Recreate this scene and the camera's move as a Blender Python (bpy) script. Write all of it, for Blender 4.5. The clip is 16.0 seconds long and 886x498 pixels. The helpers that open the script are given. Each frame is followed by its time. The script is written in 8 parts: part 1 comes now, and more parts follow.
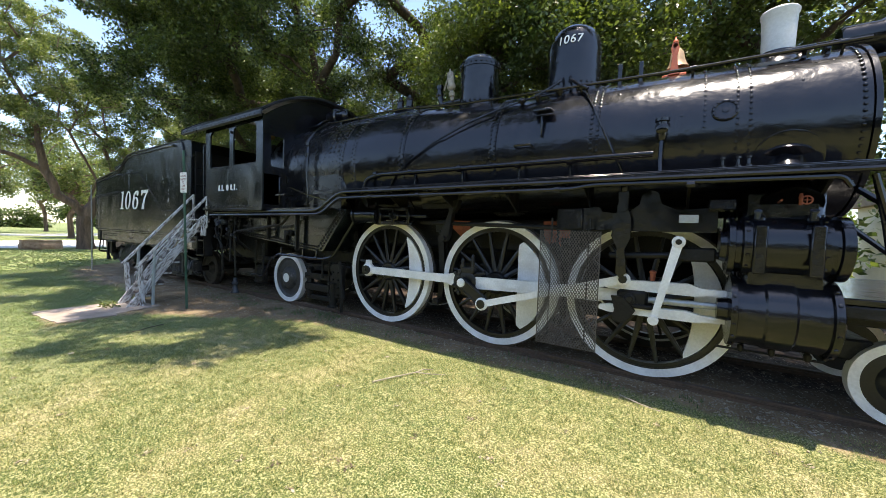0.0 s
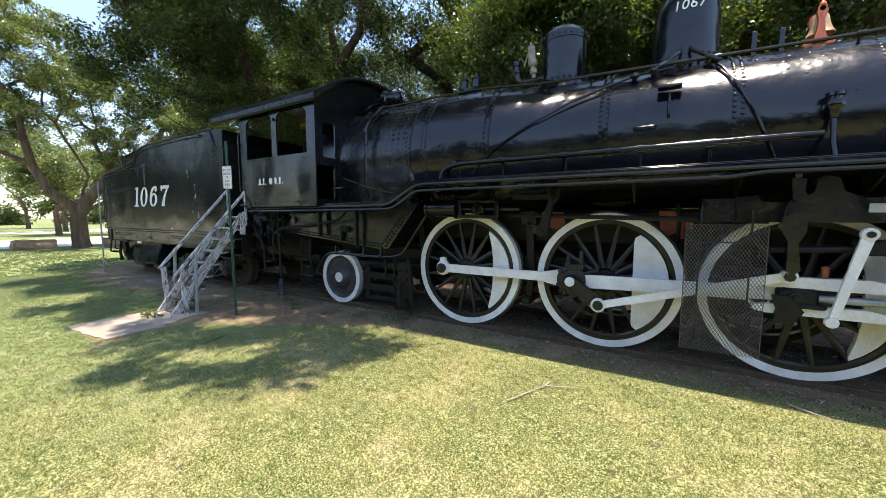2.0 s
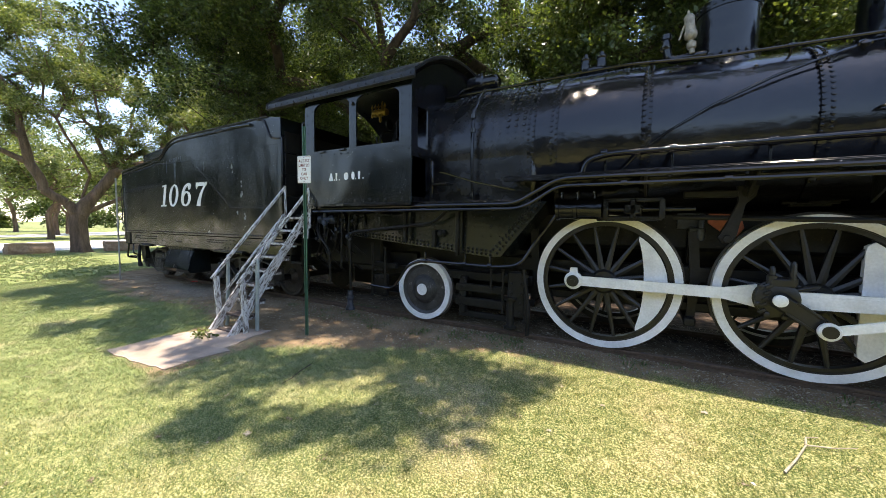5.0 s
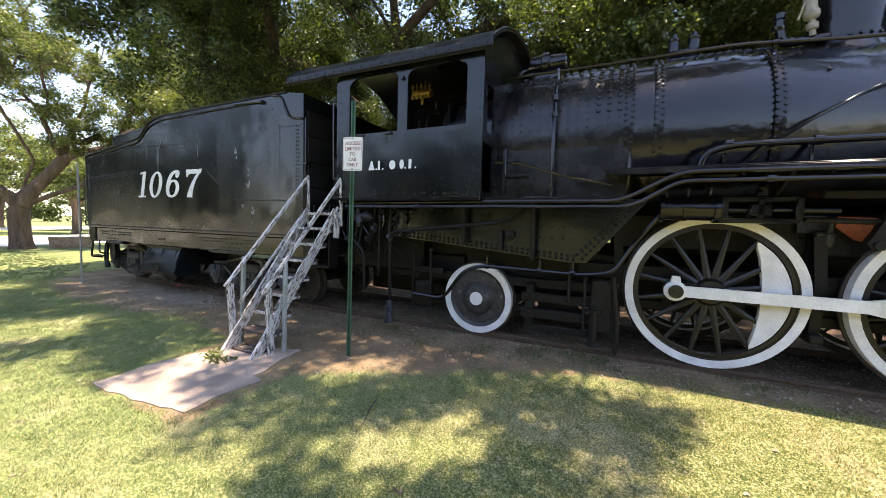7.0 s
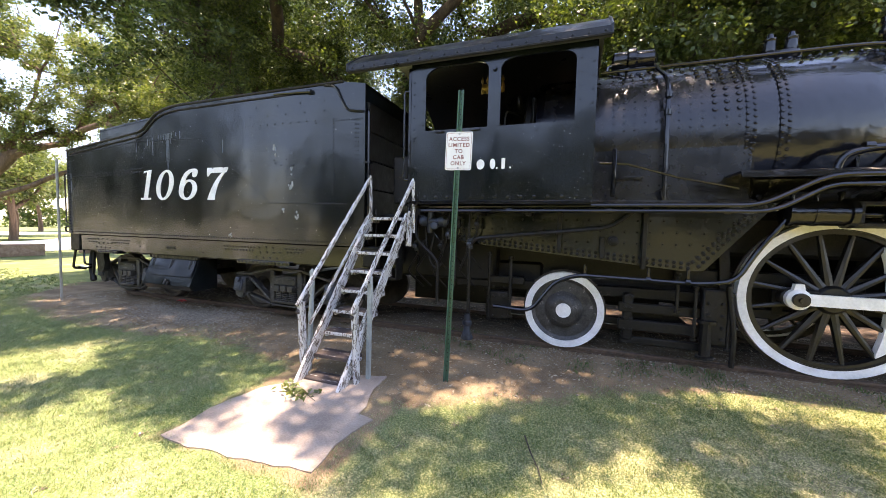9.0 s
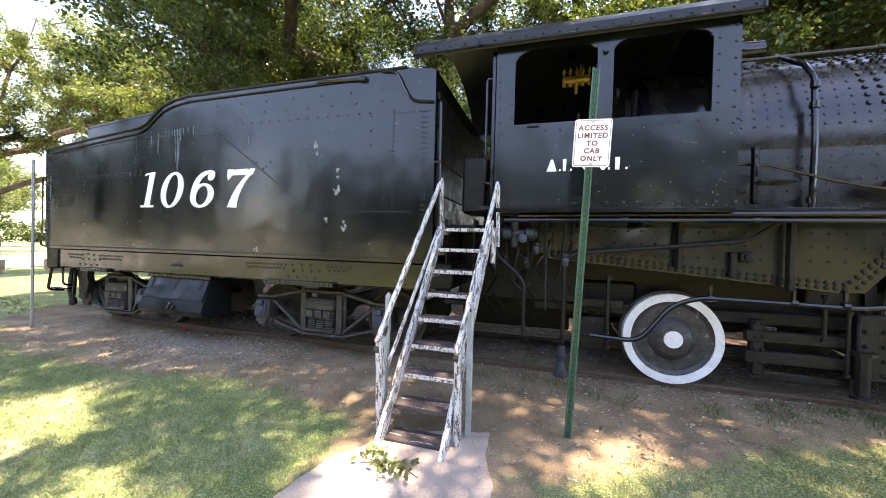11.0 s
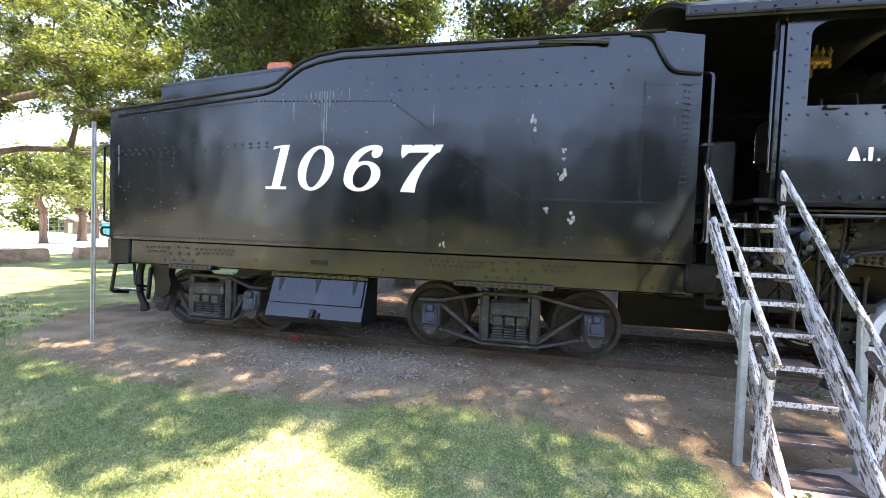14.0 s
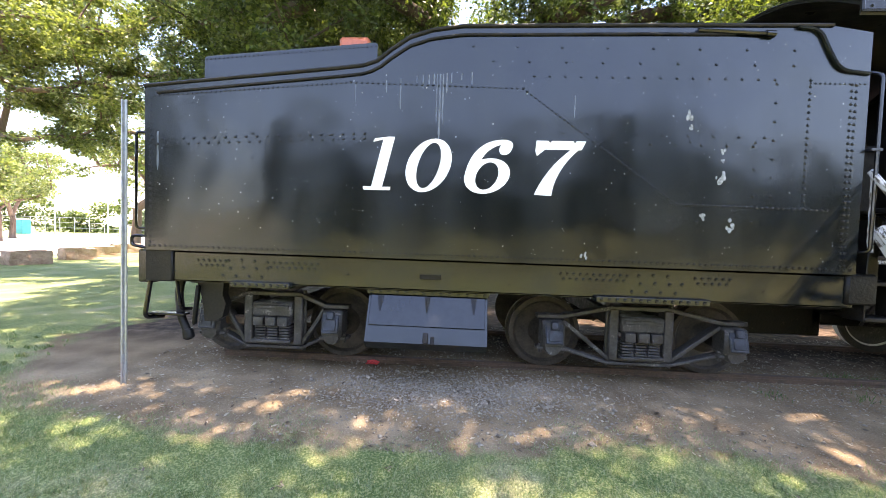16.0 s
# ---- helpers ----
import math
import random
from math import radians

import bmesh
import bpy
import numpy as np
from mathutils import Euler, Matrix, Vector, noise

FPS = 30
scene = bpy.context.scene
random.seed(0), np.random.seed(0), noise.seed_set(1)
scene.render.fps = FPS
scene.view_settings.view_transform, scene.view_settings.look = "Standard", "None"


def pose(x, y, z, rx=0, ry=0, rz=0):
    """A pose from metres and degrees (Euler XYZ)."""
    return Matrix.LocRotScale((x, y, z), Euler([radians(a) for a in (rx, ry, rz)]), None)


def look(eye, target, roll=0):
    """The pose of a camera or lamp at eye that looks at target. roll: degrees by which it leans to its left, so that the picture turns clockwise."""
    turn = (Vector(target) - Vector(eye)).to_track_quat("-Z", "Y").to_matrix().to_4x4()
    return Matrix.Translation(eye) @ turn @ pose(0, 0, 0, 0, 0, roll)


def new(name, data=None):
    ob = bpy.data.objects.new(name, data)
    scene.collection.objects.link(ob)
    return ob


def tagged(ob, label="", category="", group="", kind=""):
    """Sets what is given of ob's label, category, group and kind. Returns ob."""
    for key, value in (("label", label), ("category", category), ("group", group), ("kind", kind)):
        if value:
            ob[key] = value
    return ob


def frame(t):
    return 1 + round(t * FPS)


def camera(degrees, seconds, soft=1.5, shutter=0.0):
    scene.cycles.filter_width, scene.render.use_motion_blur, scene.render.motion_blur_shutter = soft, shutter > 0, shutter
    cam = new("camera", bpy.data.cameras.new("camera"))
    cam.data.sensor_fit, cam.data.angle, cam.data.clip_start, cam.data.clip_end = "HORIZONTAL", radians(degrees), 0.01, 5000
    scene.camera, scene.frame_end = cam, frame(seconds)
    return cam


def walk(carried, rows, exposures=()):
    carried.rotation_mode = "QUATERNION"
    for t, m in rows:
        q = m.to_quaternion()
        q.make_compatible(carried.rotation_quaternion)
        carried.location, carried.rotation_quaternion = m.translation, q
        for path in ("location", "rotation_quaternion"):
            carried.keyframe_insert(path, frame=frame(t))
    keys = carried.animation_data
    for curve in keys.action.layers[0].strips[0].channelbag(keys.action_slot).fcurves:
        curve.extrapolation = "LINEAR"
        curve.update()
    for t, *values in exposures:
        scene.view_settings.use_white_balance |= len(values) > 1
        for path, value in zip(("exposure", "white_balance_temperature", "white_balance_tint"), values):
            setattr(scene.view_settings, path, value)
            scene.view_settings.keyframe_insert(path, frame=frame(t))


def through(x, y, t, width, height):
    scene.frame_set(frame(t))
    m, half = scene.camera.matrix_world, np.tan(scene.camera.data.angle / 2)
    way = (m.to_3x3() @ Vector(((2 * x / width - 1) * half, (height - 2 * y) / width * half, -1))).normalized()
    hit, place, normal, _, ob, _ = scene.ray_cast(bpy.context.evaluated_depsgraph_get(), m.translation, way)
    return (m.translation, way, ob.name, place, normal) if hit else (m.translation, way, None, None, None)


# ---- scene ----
cam = camera(102.0, 16.0, soft=0.6)
# seconds, eye x y z, turn about x, y, z
ROWS = [
    (0, 2.099, -5.496, 1.559, 87.47, -1.93, 32.78),
    (0.5, 1.726, -5.582, 1.595, 86.77, -1.66, 32.02),
    (1, 1.343, -5.678, 1.632, 85.98, -1.01, 31.76),
    (1.5, 0.959, -5.768, 1.669, 85.27, -0.27, 31.66),
    (2, 0.579, -5.837, 1.688, 84.93, -0.18, 31.13),
    (2.5, 0.201, -5.879, 1.673, 85.42, 0.04, 31.19),
    (3, -0.164, -5.878, 1.638, 85.91, 0.06, 31.37),
    (3.5, -0.515, -5.859, 1.614, 86.17, -0.20, 30.99),
    (4, -0.857, -5.865, 1.605, 86.10, -0.14, 31.16),
    (4.5, -1.194, -5.889, 1.600, 85.92, -0.36, 30.77),
    (5, -1.530, -5.910, 1.600, 86.07, -0.72, 29.98),
    (7.5, -3.522, -5.777, 1.566, 86.00, -1.96, 23.41),
    (8, -3.955, -5.884, 1.571, 86.01, -2.23, 21.66),
    (8.5, -4.401, -5.988, 1.576, 86.13, -1.76, 20.51),
    (11, -6.200, -5.511, 1.514, 89.23, -1.46, 16.76),
    (11.5, -6.760, -5.570, 1.500, 88.97, -1.49, 15.30),
    (12, -7.317, -5.620, 1.495, 88.93, -1.28, 14.12),
    (12.5, -7.850, -5.627, 1.503, 88.52, -1.13, 13.06),
    (13, -8.347, -5.592, 1.510, 88.18, -1.32, 12.22),
    (13.5, -8.836, -5.548, 1.490, 88.30, -1.88, 11.78),
    (14, -9.358, -5.510, 1.449, 88.24, -2.18, 9.87),
    (14.5, -9.908, -5.467, 1.419, 88.78, -2.25, 7.90),
    (15, -10.419, -5.380, 1.423, 88.94, -2.28, 6.11),
    (15.5, -10.856, -5.251, 1.462, 88.38, -2.09, 4.58),
    (16, -11.254, -5.142, 1.520, 87.95, -1.90, 2.88),
]
EXPOSURES = [(0.0, 1.64, 6780, 13), (5.0, 1.76, 7100, 15), (8.0, 2.22, 7550, 24), (11.0, 2.86, 7600, 25), (13.0, 2.94, 7200, 24), (16.0, 3.17, 7450, 24)]
walk(cam, [(t, pose(x, y, z, rx, ry, rz)) for t, x, y, z, rx, ry, rz in ROWS], EXPOSURES)

# ---- light ----
SUN = Vector((0.10, -0.06, 1.0)).normalized()
world = bpy.data.worlds.new("sky")
scene.world = world
world.use_nodes = True
wn = world.node_tree.nodes
sky = wn.new("ShaderNodeTexSky")
sky.sky_type = "NISHITA"
sky.sun_disc = False
sky.sun_elevation = math.asin(SUN.z)
sky.sun_rotation = math.atan2(SUN.x, SUN.y)
sky.air_density, sky.dust_density, sky.ozone_density = 1.0, 0.35, 1.0
wn["Background"].inputs["Strength"].default_value = 0.138
world.node_tree.links.new(sky.outputs["Color"], wn["Background"].inputs["Color"])
sun_data = bpy.data.lights.new("sun", "SUN")
sun_data.energy, sun_data.angle, sun_data.color = 3.75, radians(0.7), (1.0, 0.92, 0.80)
sun = new("sun", sun_data)
sun.matrix_world = look((0, 0, 30), Vector((0, 0, 30)) - SUN)

# ---- mesh tools ----
from mathutils.geometry import tessellate_polygon


class Shape:
    """Gathers vertices and faces for one mesh."""

    def __init__(self):
        self.v, self.f, self.cuts = [], [], []

    def add(self, verts, faces):
        k = len(self.v)
        self.cuts.append((k, len(self.f)))
        self.v.extend(tuple(p) for p in verts)
        self.f.extend(tuple(i + k for i in face) for face in faces)
        return self

    def box(self, c, s, bev=0.0, m=None):
        """A box with its centre, its size and chamfered edges."""
        h = [max(a / 2, 1e-4) for a in s]
        b = min(bev, *(0.45 * a * 2 for a in h)) if bev else 0.0
        verts, faces = [], []
        if not b:
            for sx in (-1, 1):
                for sy in (-1, 1):
                    for sz in (-1, 1):
                        verts.append((sx * h[0], sy * h[1], sz * h[2]))
            faces = [(0, 1, 3, 2), (4, 6, 7, 5), (0, 4, 5, 1), (2, 3, 7, 6), (0, 2, 6, 4), (1, 5, 7, 3)]
        else:
            idx = {}
            for sx in (-1, 1):
                for sy in (-1, 1):
                    for sz in (-1, 1):
                        for a in range(3):
                            p = [sx * (h[0] - b), sy * (h[1] - b), sz * (h[2] - b)]
                            p[a] = (sx, sy, sz)[a] * h[a]
                            idx[sx, sy, sz, a] = len(verts)
                            verts.append(p)
            for a in range(3):
                u, w = (a + 1) % 3, (a + 2) % 3
                for sg in (-1, 1):
                    ring = []
                    for su, sw in ((-1, -1), (1, -1), (1, 1), (-1, 1)):
                        k = [0, 0, 0]
                        k[a], k[u], k[w] = sg, su, sw
                        ring.append(idx[(*k, a)])
                    faces.append(tuple(ring if sg > 0 else ring[::-1]))
            for a in range(3):
                u, w = (a + 1) % 3, (a + 2) % 3
                for su in (-1, 1):
                    for sw in (-1, 1):
                        k0, k1 = [0, 0, 0], [0, 0, 0]
                        k0[a], k0[u], k0[w] = -1, su, sw
                        k1[a], k1[u], k1[w] = 1, su, sw
                        face = (idx[(*k0, u)], idx[(*k1, u)], idx[(*k1, w)], idx[(*k0, w)])
                        faces.append(face if su * sw < 0 else face[::-1])
            for sx in (-1, 1):
                for sy in (-1, 1):
                    for sz in (-1, 1):
                        face = tuple(idx[sx, sy, sz, a] for a in range(3))
                        faces.append(face if sx * sy * sz > 0 else face[::-1])
        c = Vector(c)
        mm = m or Matrix.Identity(3)
        return self.add([c + mm @ Vector(p) for p in verts], faces)

    def lathe(self, o, axis, prof, n=32, caps=True):
        """Turns the profile (height, radius) about an axis through o."""
        ax = Vector(axis).normalized()
        u = ax.orthogonal().normalized()
        w = ax.cross(u)
        o = Vector(o)
        verts, faces = [], []
        for hgt, r in prof:
            for k in range(n):
                a = 2 * math.pi * k / n
                verts.append(o + ax * hgt + (u * math.cos(a) + w * math.sin(a)) * r)
        for j in range(len(prof) - 1):
            for k in range(n):
                a, b = j * n + k, j * n + (k + 1) % n
                faces.append((a, b, b + n, a + n))
        if caps:
            faces.append(tuple(range(n))[::-1])
            faces.append(tuple(range((len(prof) - 1) * n, len(prof) * n)))
        return self.add(verts, faces)

    def cyl(self, a, b, r, r2=None, n=16):
        a, b = Vector(a), Vector(b)
        d = (b - a).length
        return self.lathe(a, b - a, [(0, r), (d, r if r2 is None else r2)], n)

    def tube(self, pts, r, n=8, r2=None):
        """A pipe along points."""
        pts = [Vector(p) for p in pts]
        k = len(pts)
        verts, faces = [], []
        u = None
        for i, p in enumerate(pts):
            t = (pts[min(i + 1, k - 1)] - pts[max(i - 1, 0)]).normalized()
            u = t.orthogonal().normalized() if u is None else (u - t * u.dot(t)).normalized()
            w = t.cross(u)
            rr = r if r2 is None else r + (r2 - r) * i / (k - 1)
            for j in range(n):
                a = 2 * math.pi * j / n
                verts.append(p + (u * math.cos(a) + w * math.sin(a)) * rr)
        for i in range(k - 1):
            for j in range(n):
                a, b = i * n + j, i * n + (j + 1) % n
                faces.append((a, b, b + n, a + n))
        faces += [tuple(range(n))[::-1], tuple(range((k - 1) * n, k * n))]
        return self.add(verts, faces)

    def plate(self, loops, axis, a, b):
        """Extrudes an outline, with holes, along an axis from a to b. Loops hold the two other coordinates in order."""
        k = "xyz".index(axis)

        def put(p, h):
            q = list(p)
            q.insert(k, h)
            return q

        flat = [p for loop in loops for p in loop]
        tris = tessellate_polygon([[Vector((p[0], p[1], 0)) for p in loop] for loop in loops])
        n = len(flat)
        verts = [put(p, a) for p in flat] + [put(p, b) for p in flat]
        faces = [tuple(t) for t in tris] + [tuple(i + n for i in t[::-1]) for t in tris]
        o = 0
        for loop in loops:
            m = len(loop)
            for i in range(m):
                p, q = o + i, o + (i + 1) % m
                faces.append((p, q, q + n, p + n))
            o += m
        return self.add(verts, faces)

    def moved(self, dx=0.0, dy=0.0, dz=0.0):
        self.v = [(x + dx, y + dy, z + dz) for x, y, z in self.v]
        return self

    def rivet(self, p, nrm, r):
        nrm = Vector(nrm).normalized()
        u = nrm.orthogonal().normalized()
        w = nrm.cross(u)
        p = Vector(p) - nrm * 0.002
        verts = []
        for hgt, q in ((0.0, 1.0), (0.62, 0.72)):
            for j in range(6):
                a = math.pi * j / 3
                verts.append(p + nrm * (hgt * r) + (u * math.cos(a) + w * math.sin(a)) * r * q)
        verts.append(p + nrm * r * 0.85)
        faces = [(j, (j + 1) % 6, 6 + (j + 1) % 6, 6 + j) for j in range(6)] + [(6 + j, 6 + (j + 1) % 6, 12) for j in range(6)]
        return self.add(verts, faces)

    def row(self, a, b, step, nrm, r):
        """Rivets along a line."""
        a, b = Vector(a), Vector(b)
        k = max(1, round((b - a).length / step))
        for i in range(k + 1):
            self.rivet(a.lerp(b, i / k), nrm, r)
        return self

    def mesh(self, name, mat=None, angle=38):
        me = bpy.data.meshes.new(name)
        me.from_pydata(self.v, [], self.f)
        me.validate()
        if angle:
            me.polygons.foreach_set("use_smooth", [True] * len(me.polygons))
            bm = bmesh.new()
            bm.from_mesh(me)
            bmesh.ops.recalc_face_normals(bm, faces=bm.faces)
            bm.to_mesh(me)
            bm.free()
            me.set_sharp_from_angle(angle=radians(angle))
        if mat:
            me.materials.append(mat)
        me.update()
        return me


def part(name, shape, mat, parent, label="", kind="", angle=38):
    """One mesh object under a thing or under a part."""
    ob = new(name, shape.mesh(name, mat, angle))
    if parent:
        ob.parent = parent
        ob.matrix_parent_inverse = (parent_world(parent)).inverted()
    return tagged(ob, label=label, kind=kind)


def pieces(name, shape, mat, parent, label="", per=1):
    """Every primitive of the shape as a part of its own (per: how many make one)."""
    cuts = shape.cuts[::per] + [(len(shape.v), len(shape.f))]
    for (v0, f0), (v1, f1) in zip(cuts, cuts[1:]):
        s = Shape()
        s.add(shape.v[v0:v1], [tuple(i - v0 for i in f) for f in shape.f[f0:f1]])
        part(name, s, mat, parent, label)


def parent_world(ob):
    m = Matrix.Translation(ob.location)
    return parent_world(ob.parent) @ ob.matrix_parent_inverse @ m if ob.parent else m


def thing(name, at, label, category, group="", kind=""):
    ob = new(name)
    ob.location = at
    ob.empty_display_size = 0.2
    return tagged(ob, label, category, group, kind)


def solid(name, shape, mat, label, category, group="", kind="", angle=38):
    return tagged(new(name, shape.mesh(name, mat, angle)), label, category, group, kind)


def bend(pts, r=0.15, k=5):
    """Rounds the corners of a polyline."""
    pts = [Vector(p) for p in pts]
    out = [pts[0]]
    for a, b, c in zip(pts, pts[1:], pts[2:]):
        d1, d2 = (a - b), (c - b)
        q = min(r, d1.length * 0.45, d2.length * 0.45)
        p0, p2 = b + d1.normalized() * q, b + d2.normalized() * q
        for i in range(k + 1):
            s = i / k
            out.append(p0 * (1 - s) ** 2 + b * 2 * s * (1 - s) + p2 * s * s)
    return out + [pts[-1]]


def letters(text, size, shear=0.0, depth=0.004, fat=0.0, space=1.0, lead=1.0):
    """A mesh of writing in the built-in font, centred, facing -y."""
    cu = bpy.data.curves.new("writing", "FONT")
    cu.body, cu.size, cu.shear, cu.extrude, cu.offset = text, size, shear, depth, fat
    cu.space_character, cu.space_line = space, lead
    cu.align_x, cu.align_y = "CENTER", "CENTER"
    ob = bpy.data.objects.new("writing", cu)
    scene.collection.objects.link(ob)
    me = bpy.data.meshes.new_from_object(ob.evaluated_get(bpy.context.evaluated_depsgraph_get()))
    bpy.data.objects.remove(ob)
    bpy.data.curves.remove(cu)
    me.transform(Matrix.Rotation(radians(90), 4, "X"))
    return me


# ---- materials ----
def surf(name, a, b, scale=3.0, rough=(0.5, 0.7), metal=0.0, bump=0.0, grain=40.0, stretch=(1, 1, 1), coat=0.0, third=None, third_at=0.62, spec=0.5, wave=0.0, wscale=1.1, turn=0.0):
    """A surface of two colours mixed by noise at two sizes, with grain in the relief; third: patches of another colour."""
    m = bpy.data.materials.new(name)
    m.use_nodes = True
    t = m.node_tree
    n, link = t.nodes, t.links.new
    p = n["Principled BSDF"]
    co = n.new("ShaderNodeTexCoord")
    mp = n.new("ShaderNodeMapping")
    mp.inputs["Scale"].default_value = stretch
    if turn:
        vr = n.new("ShaderNodeVectorRotate")
        vr.rotation_type = "X_AXIS"
        vr.inputs["Angle"].default_value = radians(turn)
        link(co.outputs["Object"], vr.inputs["Vector"])
        link(vr.outputs["Vector"], mp.inputs["Vector"])
    else:
        link(co.outputs["Object"], mp.inputs["Vector"])
    big, small = n.new("ShaderNodeTexNoise"), n.new("ShaderNodeTexNoise")
    big.inputs["Scale"].default_value, big.inputs["Detail"].default_value = scale, 5
    small.inputs["Scale"].default_value, small.inputs["Detail"].default_value = grain, 3
    for q in (big, small):
        link(mp.outputs["Vector"], q.inputs["Vector"])
    mix = n.new("ShaderNodeMath")
    mix.operation = "MULTIPLY_ADD"
    mix.inputs[1].default_value = 0.35
    link(small.outputs["Fac"], mix.inputs[0])
    half = n.new("ShaderNodeMath")
    half.operation = "MULTIPLY"
    half.inputs[1].default_value = 0.65
    link(big.outputs["Fac"], half.inputs[0])
    link(half.outputs[0], mix.inputs[2])
    ramp = n.new("ShaderNodeValToRGB")
    ramp.color_ramp.elements[0].position, ramp.color_ramp.elements[1].position = 0.36, 0.64
    ramp.color_ramp.elements[0].color, ramp.color_ramp.elements[1].color = (*a, 1), (*b, 1)
    if third:
        e = ramp.color_ramp.elements.new(third_at)
        ramp.color_ramp.elements[2].position = min(1.0, third_at + 0.04)
        e.color = (*b, 1)
        ramp.color_ramp.elements[2].color = (*third, 1)
    link(mix.outputs[0], ramp.inputs["Fac"])
    link(ramp.outputs["Color"], p.inputs["Base Color"])
    rr = n.new("ShaderNodeMapRange")
    rr.inputs["To Min"].default_value, rr.inputs["To Max"].default_value = rough
    rr.inputs["From Min"].default_value, rr.inputs["From Max"].default_value = 0.3, 0.7
    link(big.outputs["Fac"], rr.inputs["Value"])
    link(rr.outputs["Result"], p.inputs["Roughness"])
    p.inputs["Metallic"].default_value = metal
    p.inputs["Specular IOR Level"].default_value = spec
    p.inputs["Coat Weight"].default_value = coat
    if bump:
        bp = n.new("ShaderNodeBump")
        bp.inputs["Strength"].default_value = bump
        bp.inputs["Distance"].default_value = 0.01
        link(small.outputs["Fac"], bp.inputs["Height"])
        link(bp.outputs["Normal"], p.inputs["Normal"])
        if wave:
            sw = n.new("ShaderNodeTexNoise")
            sw.inputs["Scale"].default_value, sw.inputs["Detail"].default_value = wscale, 2
            link(co.outputs["Object"], sw.inputs["Vector"])
            b2 = n.new("ShaderNodeBump")
            b2.inputs["Strength"].default_value, b2.inputs["Distance"].default_value = 1.0, wave
            link(sw.outputs["Fac"], b2.inputs["Height"])
            link(b2.outputs["Normal"], bp.inputs["Normal"])
    return m


BLACK = surf("black_paint", (0.0028, 0.0029, 0.0042), (0.0070, 0.0070, 0.0092), 2.6, (0.11, 0.22), bump=0.10, grain=55, spec=0.50, wave=0.010, wscale=5.0)
DULLBLACK = surf("dulled_black_paint", (0.004, 0.004, 0.005), (0.013, 0.0125, 0.013), 5.0, (0.16, 0.36), bump=0.08, grain=45, spec=0.5, third=(0.035, 0.031, 0.029), third_at=0.70)
TANKBLACK = surf("tank_black_paint", (0.0030, 0.0044, 0.0050), (0.0080, 0.0112, 0.0120), 1.3, (0.13, 0.27), bump=0.05, grain=6, stretch=(1.6, 1, 0.3), spec=0.52, wave=0.05, wscale=0.8)
GRIMY = surf("grimy_black", (0.004, 0.004, 0.005), (0.014, 0.013, 0.011), 9.0, (0.3, 0.65), bump=0.5, grain=36, spec=0.28, third=(0.045, 0.039, 0.031), third_at=0.66)
DUSTY = surf("dusty_black_paint", (0.012, 0.012, 0.012), (0.060, 0.057, 0.053), 9.0, (0.35, 0.7), bump=0.5, grain=45, third=(0.17, 0.16, 0.145), third_at=0.60)
BLUEMETAL = surf("blue_grey_worn_metal", (0.010, 0.013, 0.020), (0.042, 0.052, 0.072), 9.0, (0.3, 0.55), metal=0.2, bump=0.3, grain=30)
WHITE = surf("white_paint", (0.66, 0.65, 0.62), (0.84, 0.83, 0.81), 5.0, (0.35, 0.55), bump=0.08, grain=40)
WHEELBLACK = surf("wheel_black", (0.005, 0.005, 0.005), (0.014, 0.013, 0.012), 5.0, (0.28, 0.5), bump=0.15)
STACKPAINT = surf("stack_paint", (0.48, 0.48, 0.46), (0.62, 0.62, 0.60), 4.0, (0.3, 0.5), bump=0.08)
BELLTAN = surf("dull_bell_bronze", (0.30, 0.19, 0.10), (0.46, 0.32, 0.19), 9.0, (0.4, 0.6), metal=0.15)
BELLRED = surf("red_oxide_paint", (0.42, 0.09, 0.035), (0.55, 0.14, 0.06), 8.0, (0.3, 0.5), bump=0.05)
BRASS = surf("tarnished_brass", (0.30, 0.19, 0.055), (0.46, 0.32, 0.12), 12.0, (0.35, 0.55), metal=0.7)
WHISTLE = surf("weathered_brass", (0.16, 0.135, 0.10), (0.34, 0.30, 0.23), 14.0, (0.4, 0.6))
STEEL = surf("galvanised_steel", (0.30, 0.32, 0.33), (0.46, 0.48, 0.49), 9.0, (0.35, 0.55), metal=0.6)
TREADSTEEL = surf("worn_wheel_steel", (0.025, 0.022, 0.019), (0.085, 0.072, 0.06), 8.0, (0.5, 0.7), metal=0.3, bump=0.1)
RAILRUST = surf("rusty_rail", (0.060, 0.040, 0.028), (0.14, 0.09, 0.06), 9.0, (0.6, 0.85), metal=0.2, bump=0.3)
TIE = surf("weathered_tie", (0.07, 0.055, 0.042), (0.16, 0.13, 0.10), 6.0, (0.8, 0.95), bump=0.5, grain=30, stretch=(6, 1, 6))
GREENPOST = surf("green_post_paint", (0.022, 0.075, 0.045), (0.05, 0.13, 0.085), 7.0, (0.4, 0.6), bump=0.05)
SIGNWHITE = surf("sign_white", (0.72, 0.72, 0.70), (0.80, 0.80, 0.78), 4.0, (0.3, 0.45))
SIGNRED = surf("sign_brown_red", (0.16, 0.035, 0.03), (0.22, 0.05, 0.04), 6.0, (0.4, 0.5))
CHIPPED = surf("chipped_white_paint_on_wood", (0.045, 0.036, 0.030), (0.15, 0.13, 0.11), 26.0, (0.6, 0.85), bump=0.4, grain=120, stretch=(1.9, 0.42, 1.9), third=(0.56, 0.56, 0.55), third_at=0.46, turn=-55)
